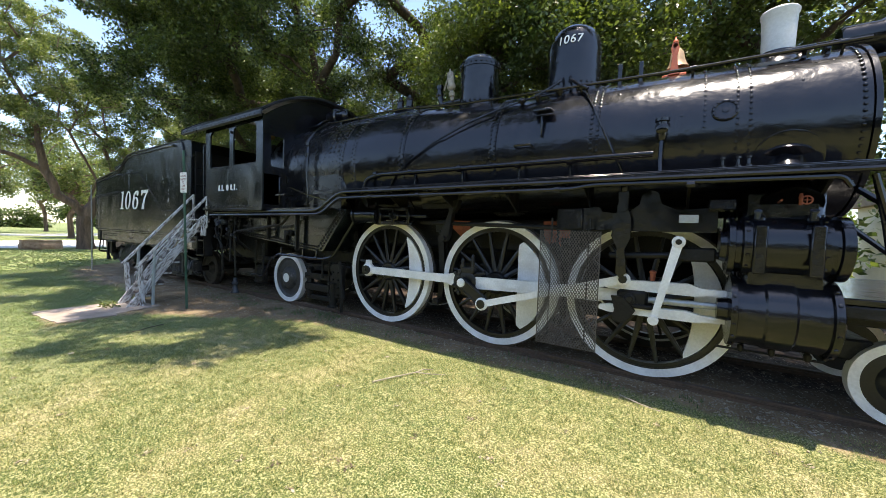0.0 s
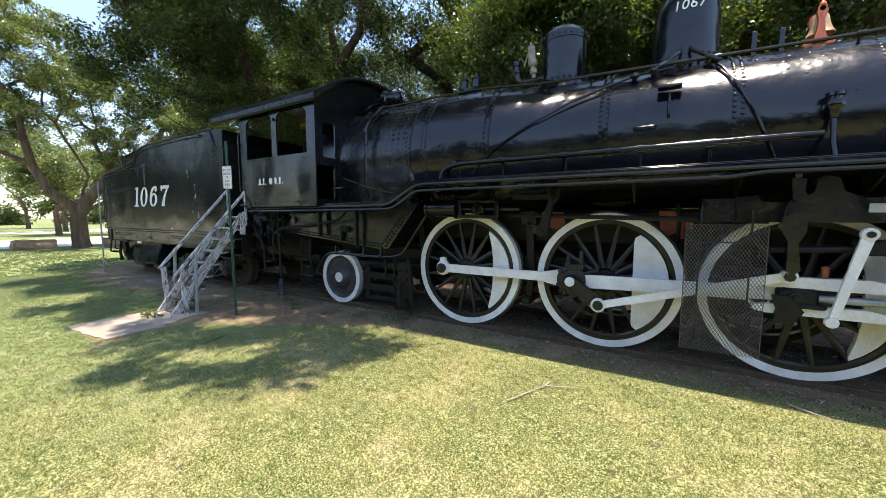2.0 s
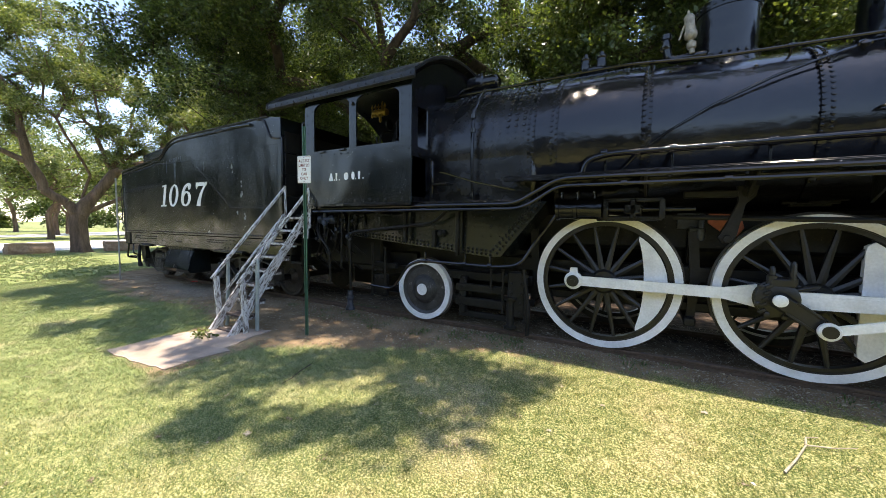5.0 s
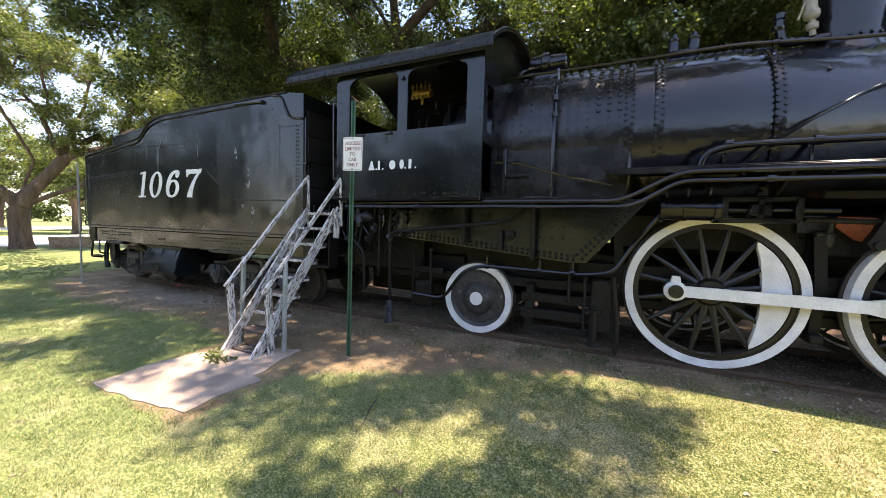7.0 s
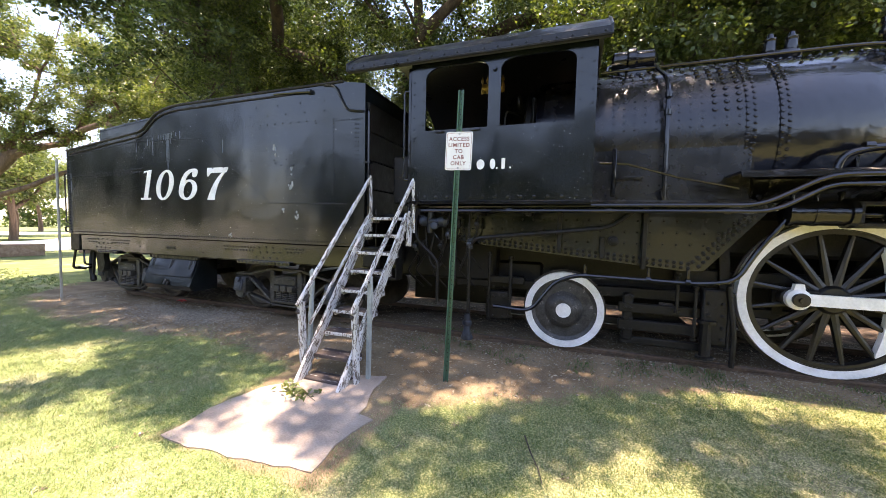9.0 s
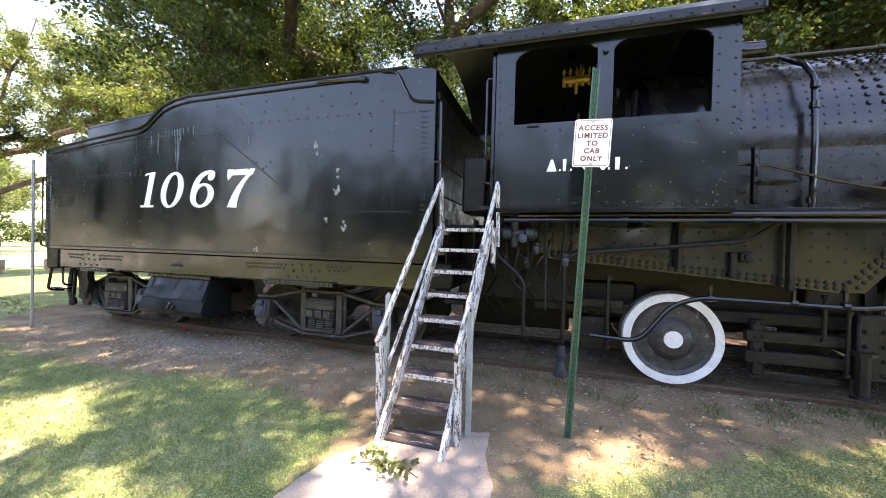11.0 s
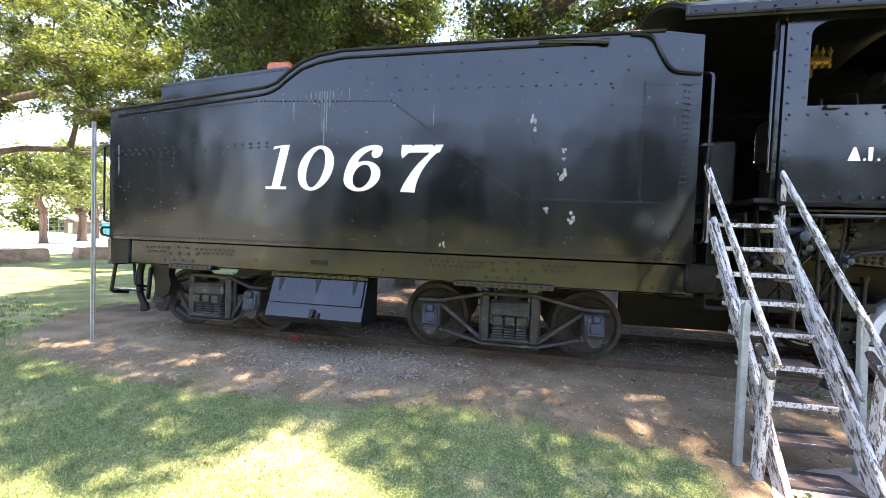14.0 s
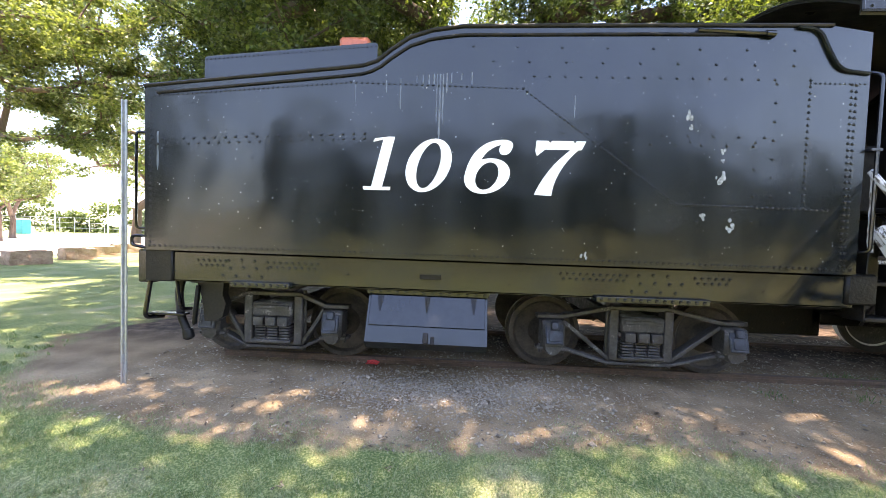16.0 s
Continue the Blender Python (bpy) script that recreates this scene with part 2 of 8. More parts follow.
CHIPPOST = surf("chipped_white_paint_on_posts", (0.045, 0.036, 0.030), (0.15, 0.13, 0.11), 26.0, (0.6, 0.85), bump=0.4, grain=120, stretch=(1.9, 0.42, 1.9), third=(0.56, 0.56, 0.55), third_at=0.46, turn=-88)
PALEPAINT = surf("pale_grey_post_paint", (0.22, 0.25, 0.24), (0.35, 0.38, 0.365), 9.0, (0.5, 0.7), bump=0.1, third=(0.20, 0.19, 0.17), third_at=0.66)
TREADWOOD = surf("worn_tread_wood", (0.030, 0.022, 0.020), (0.085, 0.066, 0.058), 11.0, (0.7, 0.9), bump=0.5, grain=60, stretch=(0.45, 3, 3), third=(0.40, 0.38, 0.36), third_at=0.60)
CONCRETE = surf("worn_concrete", (0.25, 0.195, 0.155), (0.41, 0.34, 0.28), 3.4, (0.8, 0.95), bump=0.4, grain=60)
PAVE = surf("pale_concrete_road", (0.62, 0.59, 0.55), (0.74, 0.71, 0.67), 0.25, (0.8, 0.95), bump=0.1)
STONE = surf("sandstone", (0.24, 0.15, 0.10), (0.44, 0.31, 0.22), 3.0, (0.8, 0.95), bump=0.7, grain=14)
BARK = surf("bark", (0.028, 0.021, 0.016), (0.10, 0.076, 0.056), 2.5, (0.85, 0.98), bump=1.0, grain=16, stretch=(3, 3, 0.5))
REDBARK = surf("furrowed_bark", (0.07, 0.045, 0.032), (0.20, 0.135, 0.095), 2.0, (0.85, 0.98), bump=1.0, grain=14, stretch=(3, 3, 0.4))
PLASTER = surf("beige_siding", (0.45, 0.40, 0.33), (0.56, 0.51, 0.43), 1.2, (0.7, 0.9))
ROOFING = surf("brown_roofing", (0.13, 0.09, 0.07), (0.22, 0.16, 0.12), 2.0, (0.8, 0.95), bump=0.3)
PEBBLE = surf("gravel_stone", (0.13, 0.105, 0.078), (0.37, 0.32, 0.245), 30.0, (0.7, 0.95), bump=0.2)
LITTER = surf("white_paper", (0.65, 0.65, 0.62), (0.78, 0.77, 0.74), 20.0, (0.7, 0.9))
REDLITTER = surf("red_plastic", (0.5, 0.03, 0.03), (0.65, 0.06, 0.05), 20.0, (0.4, 0.6))
RUSTYRED = surf("rust_red_paint", (0.22, 0.05, 0.025), (0.38, 0.11, 0.05), 12.0, (0.5, 0.8), bump=0.2)


def leafy(name, dark, mid, light, through):
    """Leaves: each one its own shade, shining through where the sun stands behind."""
    m = bpy.data.materials.new(name)
    m.use_nodes = True
    t = m.node_tree
    n, link = t.nodes, t.links.new
    p = n["Principled BSDF"]
    g = n.new("ShaderNodeNewGeometry")
    ramp = n.new("ShaderNodeValToRGB")
    ramp.color_ramp.elements[0].color, ramp.color_ramp.elements[1].color = (*dark, 1), (*light, 1)
    ramp.color_ramp.elements.new(0.55).color = (*mid, 1)
    link(g.outputs["Random Per Island"], ramp.inputs["Fac"])
    link(ramp.outputs["Color"], p.inputs["Base Color"])
    p.inputs["Roughness"].default_value = 0.34
    tr = n.new("ShaderNodeBsdfTranslucent")
    bright = n.new("ShaderNodeMixRGB")
    bright.blend_type = "MULTIPLY"
    bright.inputs["Fac"].default_value = 1.0
    bright.inputs["Color2"].default_value = (1.6, 1.55, 0.6, 1)
    link(ramp.outputs["Color"], bright.inputs["Color1"])
    link(bright.outputs["Color"], tr.inputs["Color"])
    mix = n.new("ShaderNodeMixShader")
    mix.inputs["Fac"].default_value = through
    link(p.outputs["BSDF"], mix.inputs[1])
    link(tr.outputs["BSDF"], mix.inputs[2])
    link(mix.outputs["Shader"], n["Material Output"].inputs["Surface"])
    return m


LEAF = leafy("deep_green_leaves", (0.026, 0.048, 0.016), (0.060, 0.096, 0.030), (0.150, 0.195, 0.072), 0.40)
DARKLEAF = leafy("dark_glossy_leaves", (0.014, 0.026, 0.009), (0.030, 0.050, 0.016), (0.055, 0.080, 0.028), 0.2)
MIDLEAF = leafy("mid_green_leaves", (0.038, 0.062, 0.019), (0.072, 0.108, 0.033), (0.135, 0.178, 0.064), 0.43)
LEAFLITTER = leafy("leaf_litter", (0.050, 0.034, 0.022), (0.18, 0.13, 0.085), (0.44, 0.38, 0.28), 0.1)
PALELEAF = leafy("yellow_green_leaves", (0.060, 0.088, 0.030), (0.118, 0.156, 0.058), (0.21, 0.245, 0.115), 0.45)
BLADE = leafy("grass_blades", (0.028, 0.060, 0.013), (0.142, 0.190, 0.050), (0.46, 0.415, 0.195), 0.25)
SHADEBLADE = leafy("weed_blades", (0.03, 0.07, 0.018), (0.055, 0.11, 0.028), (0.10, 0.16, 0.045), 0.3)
STAIN = surf("water_stain", (0.045, 0.056, 0.068), (0.13, 0.155, 0.18), 7.0, (0.3, 0.6), stretch=(3, 1, 0.5))
LUSHBLADE = leafy("shade_grass_blades", (0.098, 0.168, 0.062), (0.198, 0.258, 0.122), (0.39, 0.375, 0.25), 0.22)
GLOSS = surf("fresh_gloss_black", (0.008, 0.010, 0.014), (0.016, 0.019, 0.024), 3.0, (0.14, 0.24), bump=0.08, grain=20, spec=0.42, wave=0.02, wscale=2.0)
SPLAT = surf("weathered_dropping", (0.10, 0.11, 0.11), (0.34, 0.35, 0.34), 40.0, (0.6, 0.9))
TURQUOISE = surf("turquoise_plastic", (0.02, 0.22, 0.26), (0.04, 0.30, 0.34), 2.0, (0.4, 0.6))
DRYLEAF = surf("dry_leaf", (0.20, 0.17, 0.12), (0.38, 0.34, 0.26), 25.0, (0.6, 0.9))
RUSTMESH = surf("rusty_mesh_steel", (0.06, 0.050, 0.04), (0.17, 0.15, 0.13), 20.0, (0.5, 0.8), metal=0.3)
ROOFBLACK = surf("roof_black_paint", (0.005, 0.006, 0.008), (0.018, 0.019, 0.022), 3.5, (0.25, 0.5), bump=0.25, grain=30, spec=0.3, third=(0.16, 0.13, 0.12), third_at=0.66)

# ---- ground ----
EDGE_X = (-40, -17, -15.6, -14.3, -13, -11.5, -9.8, -8.8, -8.0, -7.2, -6.3, -5.0, -4.0, -2.8, -1.2, 0.5, 2.2, 3.4, 5.5, 9)
EDGE_Y = (3.0, -0.6, -2.0, -2.35, -2.45, -2.5, -2.25, -2.35, -2.6, -3.0, -3.0, -2.26, -1.72, -1.36, -1.22, -1.28, -1.15, -1.3, -1.6, -2.0)


def dirt_edge(x):
    return np.interp(x, EDGE_X, EDGE_Y)


def ground_z(x, y):
    z = np.interp(np.abs(y), (0, 1.0, 3.0, 6.0, 12, 40), (-0.075, -0.085, -0.15, -0.19, -0.21, -0.25)) + 0.012 * np.sin(1.3 * x + 0.7 * y) * np.cos(0.9 * y - 0.4 * x)
    return z + np.clip((-18.0 - x) / 6.0, 0, 1) * (np.minimum(z, -0.235) - z)


def grid_mesh(name, xs, ys, zf, mat, hole=None):
    X, Y = np.meshgrid(xs, ys)
    Z = zf(X, Y)
    nx, ny = len(xs), len(ys)
    v = np.stack([X, Y, Z], -1).reshape(-1, 3)
    i = np.arange(nx * ny).reshape(ny, nx)
    f = np.stack([i[:-1, :-1], i[:-1, 1:], i[1:, 1:], i[1:, :-1]], -1).reshape(-1, 4)
    me = bpy.data.meshes.new(name)
    me.vertices.add(len(v))
    me.vertices.foreach_set("co", v.ravel())
    me.loops.add(f.size)
    me.loops.foreach_set("vertex_index", f.ravel())
    me.polygons.add(len(f))
    me.polygons.foreach_set("loop_start", np.arange(0, f.size, 4))
    me.update(calc_edges=True)
    me.polygons.foreach_set("use_smooth", np.ones(len(f), bool))
    me.materials.append(mat)
    return me, v


def ground_material():
    m = bpy.data.materials.new("lawn_and_dirt")
    m.use_nodes = True
    t = m.node_tree
    n, link = t.nodes, t.links.new
    p = n["Principled BSDF"]
    co = n.new("ShaderNodeTexCoord")

    def noise_at(scale, detail=4):
        q = n.new("ShaderNodeTexNoise")
        q.inputs["Scale"].default_value, q.inputs["Detail"].default_value = scale, detail
        link(co.outputs["Object"], q.inputs["Vector"])
        return q.outputs["Fac"]

    def ramp(fac, *stops):
        r = n.new("ShaderNodeValToRGB")
        e = r.color_ramp.elements
        e[0].position, e[0].color = stops[0][0], (*stops[0][1], 1)
        e[1].position, e[1].color = stops[-1][0], (*stops[-1][1], 1)
        for q, c in stops[1:-1]:
            e.new(q).color = (*c, 1)
        link(fac, r.inputs["Fac"])
        return r.outputs["Color"]

    def blend(fac, a, b, kind="MIX"):
        q = n.new("ShaderNodeMixRGB")
        q.blend_type = kind
        if isinstance(fac, float):
            q.inputs["Fac"].default_value = fac
        else:
            link(fac, q.inputs["Fac"])
        link(a, q.inputs["Color1"])
        link(b, q.inputs["Color2"])
        return q.outputs["Color"]

    patches = ramp(noise_at(0.9, 4), (0.40, (0.066, 0.112, 0.028)), (0.52, (0.150, 0.168, 0.055)), (0.60, (0.33, 0.275, 0.135)), (0.68, (0.50, 0.40, 0.27)))
    fine = ramp(noise_at(62, 2), (0.38, (0.012, 0.020, 0.006)), (0.50, (0.120, 0.130, 0.042)), (0.64, (0.47, 0.425, 0.215)))
    tufts = ramp(noise_at(13, 3), (0.40, (0.070, 0.112, 0.030)), (0.51, (0.175, 0.185, 0.068)), (0.63, (0.40, 0.345, 0.19)))
    lush = n.new("ShaderNodeAttribute")
    lush.attribute_name = "lush"
    pale_fac = n.new("ShaderNodeAttribute")
    pale_fac.attribute_name = "pale_earth"
    green = ramp(noise_at(1.4, 4), (0.36, (0.105, 0.172, 0.052)), (0.55, (0.180, 0.240, 0.085)), (0.68, (0.33, 0.325, 0.18)))
    lawn = blend(lush.outputs["Fac"], blend(0.62, blend(0.35, patches, tufts), fine), blend(0.42, green, fine))
    soil = ramp(noise_at(2.2, 5), (0.33, (0.105, 0.067, 0.033)), (0.5, (0.188, 0.126, 0.066)), (0.68, (0.29, 0.210, 0.120)))
    grit = ramp(noise_at(90, 2), (0.35, (0.085, 0.066, 0.045)), (0.55, (0.24, 0.175, 0.115)), (0.72, (0.44, 0.38, 0.29)))
    # paler sandy earth, its colour raised to make up for light lost in shade
    pale_earth = ramp(noise_at(2.6, 5), (0.33, (0.142, 0.100, 0.054)), (0.5, (0.232, 0.172, 0.100)), (0.68, (0.345, 0.270, 0.168)))
    earth = blend(0.34, blend(pale_fac.outputs["Fac"], soil, pale_earth), grit)
    # shade under and behind the train, put into the earth's colour
    under_fac = n.new("ShaderNodeAttribute")
    under_fac.attribute_name = "under_shade"
    shaded_earth = ramp(noise_at(7, 5), (0.33, (0.030, 0.021, 0.015)), (0.5, (0.065, 0.045, 0.032)), (0.7, (0.14, 0.10, 0.07)))
    earth = blend(under_fac.outputs["Fac"], earth, shaded_earth)
    at = n.new("ShaderNodeAttribute")
    at.attribute_name = "dirt"
    rough_edge = n.new("ShaderNodeMath")
    rough_edge.operation = "ADD"
    link(at.outputs["Fac"], rough_edge.inputs[0])
    shift = n.new("ShaderNodeMapRange")
    shift.inputs["To Min"].default_value, shift.inputs["To Max"].default_value = -0.55, 0.55
    link(noise_at(3.5, 6), shift.inputs["Value"])
    link(shift.outputs["Result"], rough_edge.inputs[1])
    sharp = n.new("ShaderNodeMapRange")
    sharp.inputs["From Min"].default_value, sharp.inputs["From Max"].default_value = 0.36, 0.64
    link(rough_edge.outputs[0], sharp.inputs["Value"])
    link(blend(sharp.outputs["Result"], lawn, earth), p.inputs["Base Color"])
    p.inputs["Roughness"].default_value = 0.95
    p.inputs["Specular IOR Level"].default_value = 0.2
    bp = n.new("ShaderNodeBump")
    bp.inputs["Strength"].default_value, bp.inputs["Distance"].default_value = 0.6, 0.02
    link(noise_at(60, 4), bp.inputs["Height"])
    link(bp.outputs["Normal"], p.inputs["Normal"])
    return m


GROUND = ground_material()
gx = np.concatenate([[-400, -200, -120, -80, -60, -48], np.arange(-40, -17, 0.5), np.arange(-17, 6, 0.1), np.arange(6, 14, 0.5), [18, 26, 40, 80, 160, 400]])
gy = np.concatenate([[-400, -160, -80, -40, -24, -16, -12, -9], np.arange(-7.5, 3.0, 0.1), np.arange(3, 12, 0.5), [14, 18, 25, 40, 80, 160, 400]])
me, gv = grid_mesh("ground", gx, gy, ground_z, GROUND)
soft = np.clip(0.5 + (gv[:, 1] - dirt_edge(gv[:, 0])) / 0.7, 0, 1) * np.clip(0.5 + (9.0 - gv[:, 1]) / 4, 0.2, 1) * np.clip((gv[:, 0] + 17.5) / 1.5, 0, 1)
soft[np.abs(gv[:, 1]) > 30] = 0
rim = np.maximum(np.abs(gv[:, 0] + 7.06) - 0.78, np.abs(gv[:, 1] + 3.35) - 0.70)
soft = np.maximum(soft, np.clip(0.62 - rim / 0.3, 0, 0.62))
me.attributes.new("dirt", "FLOAT", "POINT").data.foreach_set("value", soft)
lush = np.clip((-2.5 - gv[:, 0]) / 5.0, 0, 1) * np.clip((gv[:, 1] + 14) / 6, 0.2, 1)
me.attributes.new("lush", "FLOAT", "POINT").data.foreach_set("value", lush)
# where the earth is painted lighter: near side, growing towards the tender
pale_earth = np.clip((-4.0 - gv[:, 0]) / 5.0, 0, 1) * np.clip((-0.9 - gv[:, 1]) / 0.4, 0, 1)
me.attributes.new("pale_earth", "FLOAT", "POINT").data.foreach_set("value", pale_earth)
# mask of the painted shade: full from just beyond the track's middle
under_shade = np.clip((gv[:, 1] + 0.55) / 0.8, 0, 1)
me.attributes.new("under_shade", "FLOAT", "POINT").data.foreach_set("value", under_shade)
ground = tagged(new("ground", me), "mown lawn with straw patches and bare red dirt along the track, shade painted in under and behind the train", "ground", kind="structure")


def scatter_blades(name, xs, ys, hgt, wid, mat, label, seed=1, lean=0.5):
    """Grass: one narrow triangle a blade."""
    rng = np.random.default_rng(seed)
    k = len(xs)
    a = rng.uniform(0, 2 * np.pi, k)
    h = hgt * rng.uniform(0.55, 1.25, k)
    w = wid * rng.uniform(0.7, 1.3, k)
    z = ground_z(xs, ys) - 0.004
    b = rng.uniform(0, 2 * np.pi, k)
    l = h * rng.uniform(0.1, 1, k) * lean
    v = np.empty((k, 3, 3))
    v[:, 0] = np.stack([xs - np.cos(a) * w, ys - np.sin(a) * w, z], -1)
    v[:, 1] = np.stack([xs + np.cos(a) * w, ys + np.sin(a) * w, z], -1)
    v[:, 2] = np.stack([xs + np.cos(b) * l, ys + np.sin(b) * l, z + h], -1)
    me = tri_mesh(name, v.reshape(-1, 3), np.arange(3 * k).reshape(-1, 3), mat)
    return tagged(new(name, me), label, "grass", kind="stuff")


def tri_mesh(name, v, f, mat):
    me = bpy.data.meshes.new(name)
    me.vertices.add(len(v))
    me.vertices.foreach_set("co", np.ascontiguousarray(v, dtype=np.float32).ravel())
    me.loops.add(f.size)
    me.loops.foreach_set("vertex_index", np.ascontiguousarray(f, dtype=np.int32).ravel())
    me.polygons.add(len(f))
    me.polygons.foreach_set("loop_start", np.arange(0, f.size, f.shape[1], dtype=np.int32))
    me.update(calc_edges=True)
    me.materials.append(mat)
    return me


def lawn_points(k, x0, x1, y0, y1, seed, margin=0.0):
    rng = np.random.default_rng(seed)
    x, y = np.repeat(rng.uniform(x0, x1, k // 12), 12), np.repeat(rng.uniform(y0, y1, k // 12), 12)
    k = len(x)
    x, y = x + rng.normal(0, 0.022, k), y + rng.normal(0, 0.022, k)
    wob = 0.25 * np.sin(2.1 * x) * np.cos(3.3 * y) + 0.18 * np.sin(5.3 * x + 1.7 * y) + 0.25 * rng.standard_normal(k)
    keep = (y + 0.8 * wob < dirt_edge(x) - margin) & ~((x > -7.80 + 0.12 * wob) & (x < -6.28 + 0.35 * wob) & (y > -4.02 + 0.12 * wob) & (y < -2.5))
    return x[keep], y[keep]


lx, ly = lawn_points(860000, -16.5, 5.5, -5.75, -1.0, 3)
shade = np.random.default_rng(13).random(len(lx)) < np.clip((-2.0 - lx) / 4.5, 0, 0.9) * np.clip((ly + 5.8) / 1.2, 0.35, 1)
scatter_blades("lawn_grass", lx[~shade], ly[~shade], 0.024, 0.0022, BLADE, "short sunburnt lawn grass, green mixed with straw", 4, 1.3)
scatter_blades("lawn_grass", lx[shade], ly[shade], 0.028, 0.0024, LUSHBLADE, "short greener lawn grass growing in the trees' shade", 14, 1.1)
bx, by = lawn_points(150000, -16.5, 5.5, -9.5, -5.6, 15)
thin = np.random.default_rng(16).random(len(bx)) < np.clip((by + 9.5) / 3.5, 0, 1)
scatter_blades("lawn_grass", bx[thin], by[thin], 0.026, 0.0026, BLADE, "short sunburnt lawn grass along the walk", 17, 1.2)
scatter_blades("lawn_grass", *lawn_points(90000, -30, -16.0, -9, 4, 5), 0.05, 0.010, LUSHBLADE, "short lawn grass beyond the tender", 6)


def bare(k, seed, x0=-15, x1=4):
    rng = np.random.default_rng(seed)
    x = rng.uniform(x0, x1, k)
    y = rng.uniform(dirt_edge(x), 1.5)
    return x, y, rng


# weeds along the rail
cx = np.concatenate([np.random.default_rng(8).uniform(-8, 2.5, 34), np.random.default_rng(18).normal(-6.45, 0.16, 7), np.random.default_rng(19).normal(-3.3, 0.2, 5)])
cy = np.concatenate([np.random.default_rng(9).normal(-1.08, 0.18, 34), np.random.default_rng(20).normal(-0.62, 0.08, 7), np.random.default_rng(24).normal(-1.0, 0.08, 5)])
wx = np.repeat(cx, 40) + np.random.default_rng(10).normal(0, 0.09, 46 * 40)
wy = np.repeat(cy, 40) + np.random.default_rng(11).normal(0, 0.07, 46 * 40)
scatter_blades("trackside_weeds", wx, wy, 0.055, 0.005, SHADEBLADE, "small green weeds growing beside the near rail", 12, 0.9)

# gravel
gxs, gys, rng = bare(16000, 21)
bank = np.random.default_rng(22)
gxs = np.concatenate([gxs, bank.uniform(-8.5, 3.5, 6000), bank.normal(-11.3, 0.75, 4800), bank.uniform(-8, 3.2, 1500)])
gys = np.concatenate([gys, bank.normal(-0.72, 0.26, 6000), bank.normal(-1.5, 0.26, 4800), bank.normal(-1.2, 0.22, 1500)])
k = len(gxs)
r = bank.uniform(0.004, 0.011, k) * (1 + (bank.random(k) > 0.97) * 1.2) * np.where(np.abs(gxs + 11.3) < 1.6, 1.45, 1.0)
octa = np.array([(1, 0, 0), (-1, 0, 0), (0, 1, 0), (0, -1, 0), (0, 0, 0.7), (0, 0, -0.7)])
tri = np.array([(0, 2, 4), (2, 1, 4), (1, 3, 4), (3, 0, 4), (2, 0, 5), (1, 2, 5), (3, 1, 5), (0, 3, 5)])
ca = bank.uniform(0, 6.28, k)
ov = octa[None] * r[:, None, None] * bank.uniform(0.6, 1.3, (k, 6, 1))
rot = np.stack([np.stack([np.cos(ca), -np.sin(ca), 0 * ca], -1), np.stack([np.sin(ca), np.cos(ca), 0 * ca], -1), np.stack([0 * ca, 0 * ca, 1 + 0 * ca], -1)], 1)
ov = np.einsum("nij,nkj->nki", rot, ov) + np.stack([gxs, gys, ground_z(gxs, gys) + 0.3 * r], -1)[:, None]
me = tri_mesh("track_gravel", ov.reshape(-1, 3), (tri[None] + 6 * np.arange(k)[:, None, None]).reshape(-1, 3), PEBBLE)
tagged(new("track_gravel", me), "loose grey-brown gravel scattered on the dirt beside the rails", "gravel", kind="stuff")

# fallen leaves and scraps of bark
def litter(name, xs, ys, size, mat, label, seed):
    rng = np.random.default_rng(seed)
    k = len(xs)
    a = rng.uniform(0, 2 * np.pi, k)
    s = size * rng.uniform(0.4, 1.3, k)
    u = np.stack([np.cos(a), np.sin(a), rng.normal(0, 0.18, k)], -1) * s[:, None]
    w = np.stack([-np.sin(a), np.cos(a), rng.normal(0, 0.25, k)], -1) * (s * rng.uniform(0.15, 0.55, k))[:, None]
    c = np.stack([xs, ys, ground_z(xs, ys) + 0.004 + 0.25 * s], -1)
    v = np.stack([c - u, c - w, c + u, c + w], 1)
    me = tri_mesh(name, v.reshape(-1, 3), np.arange(4 * k).reshape(-1, 4), mat)
    return tagged(new(name, me), label, "leaf litter", kind="stuff")


fx, fy, rng = bare(15000, 51)
near = rng.random(15000) < np.clip(1.2 - 0.5 * np.abs(fy + 1.4), 0.15, 1)
litter("leaf_litter", fx[near], fy[near], 0.024, LEAFLITTER, "dry brown leaf scraps and twigs scattered on the dirt", 52)
fx, fy = lawn_points(1800, -15, 5, -5.4, -1.5, 53)
litter("leaf_litter", fx, fy, 0.016, LEAFLITTER, "sparse dry leaf scraps lying in the lawn", 54)

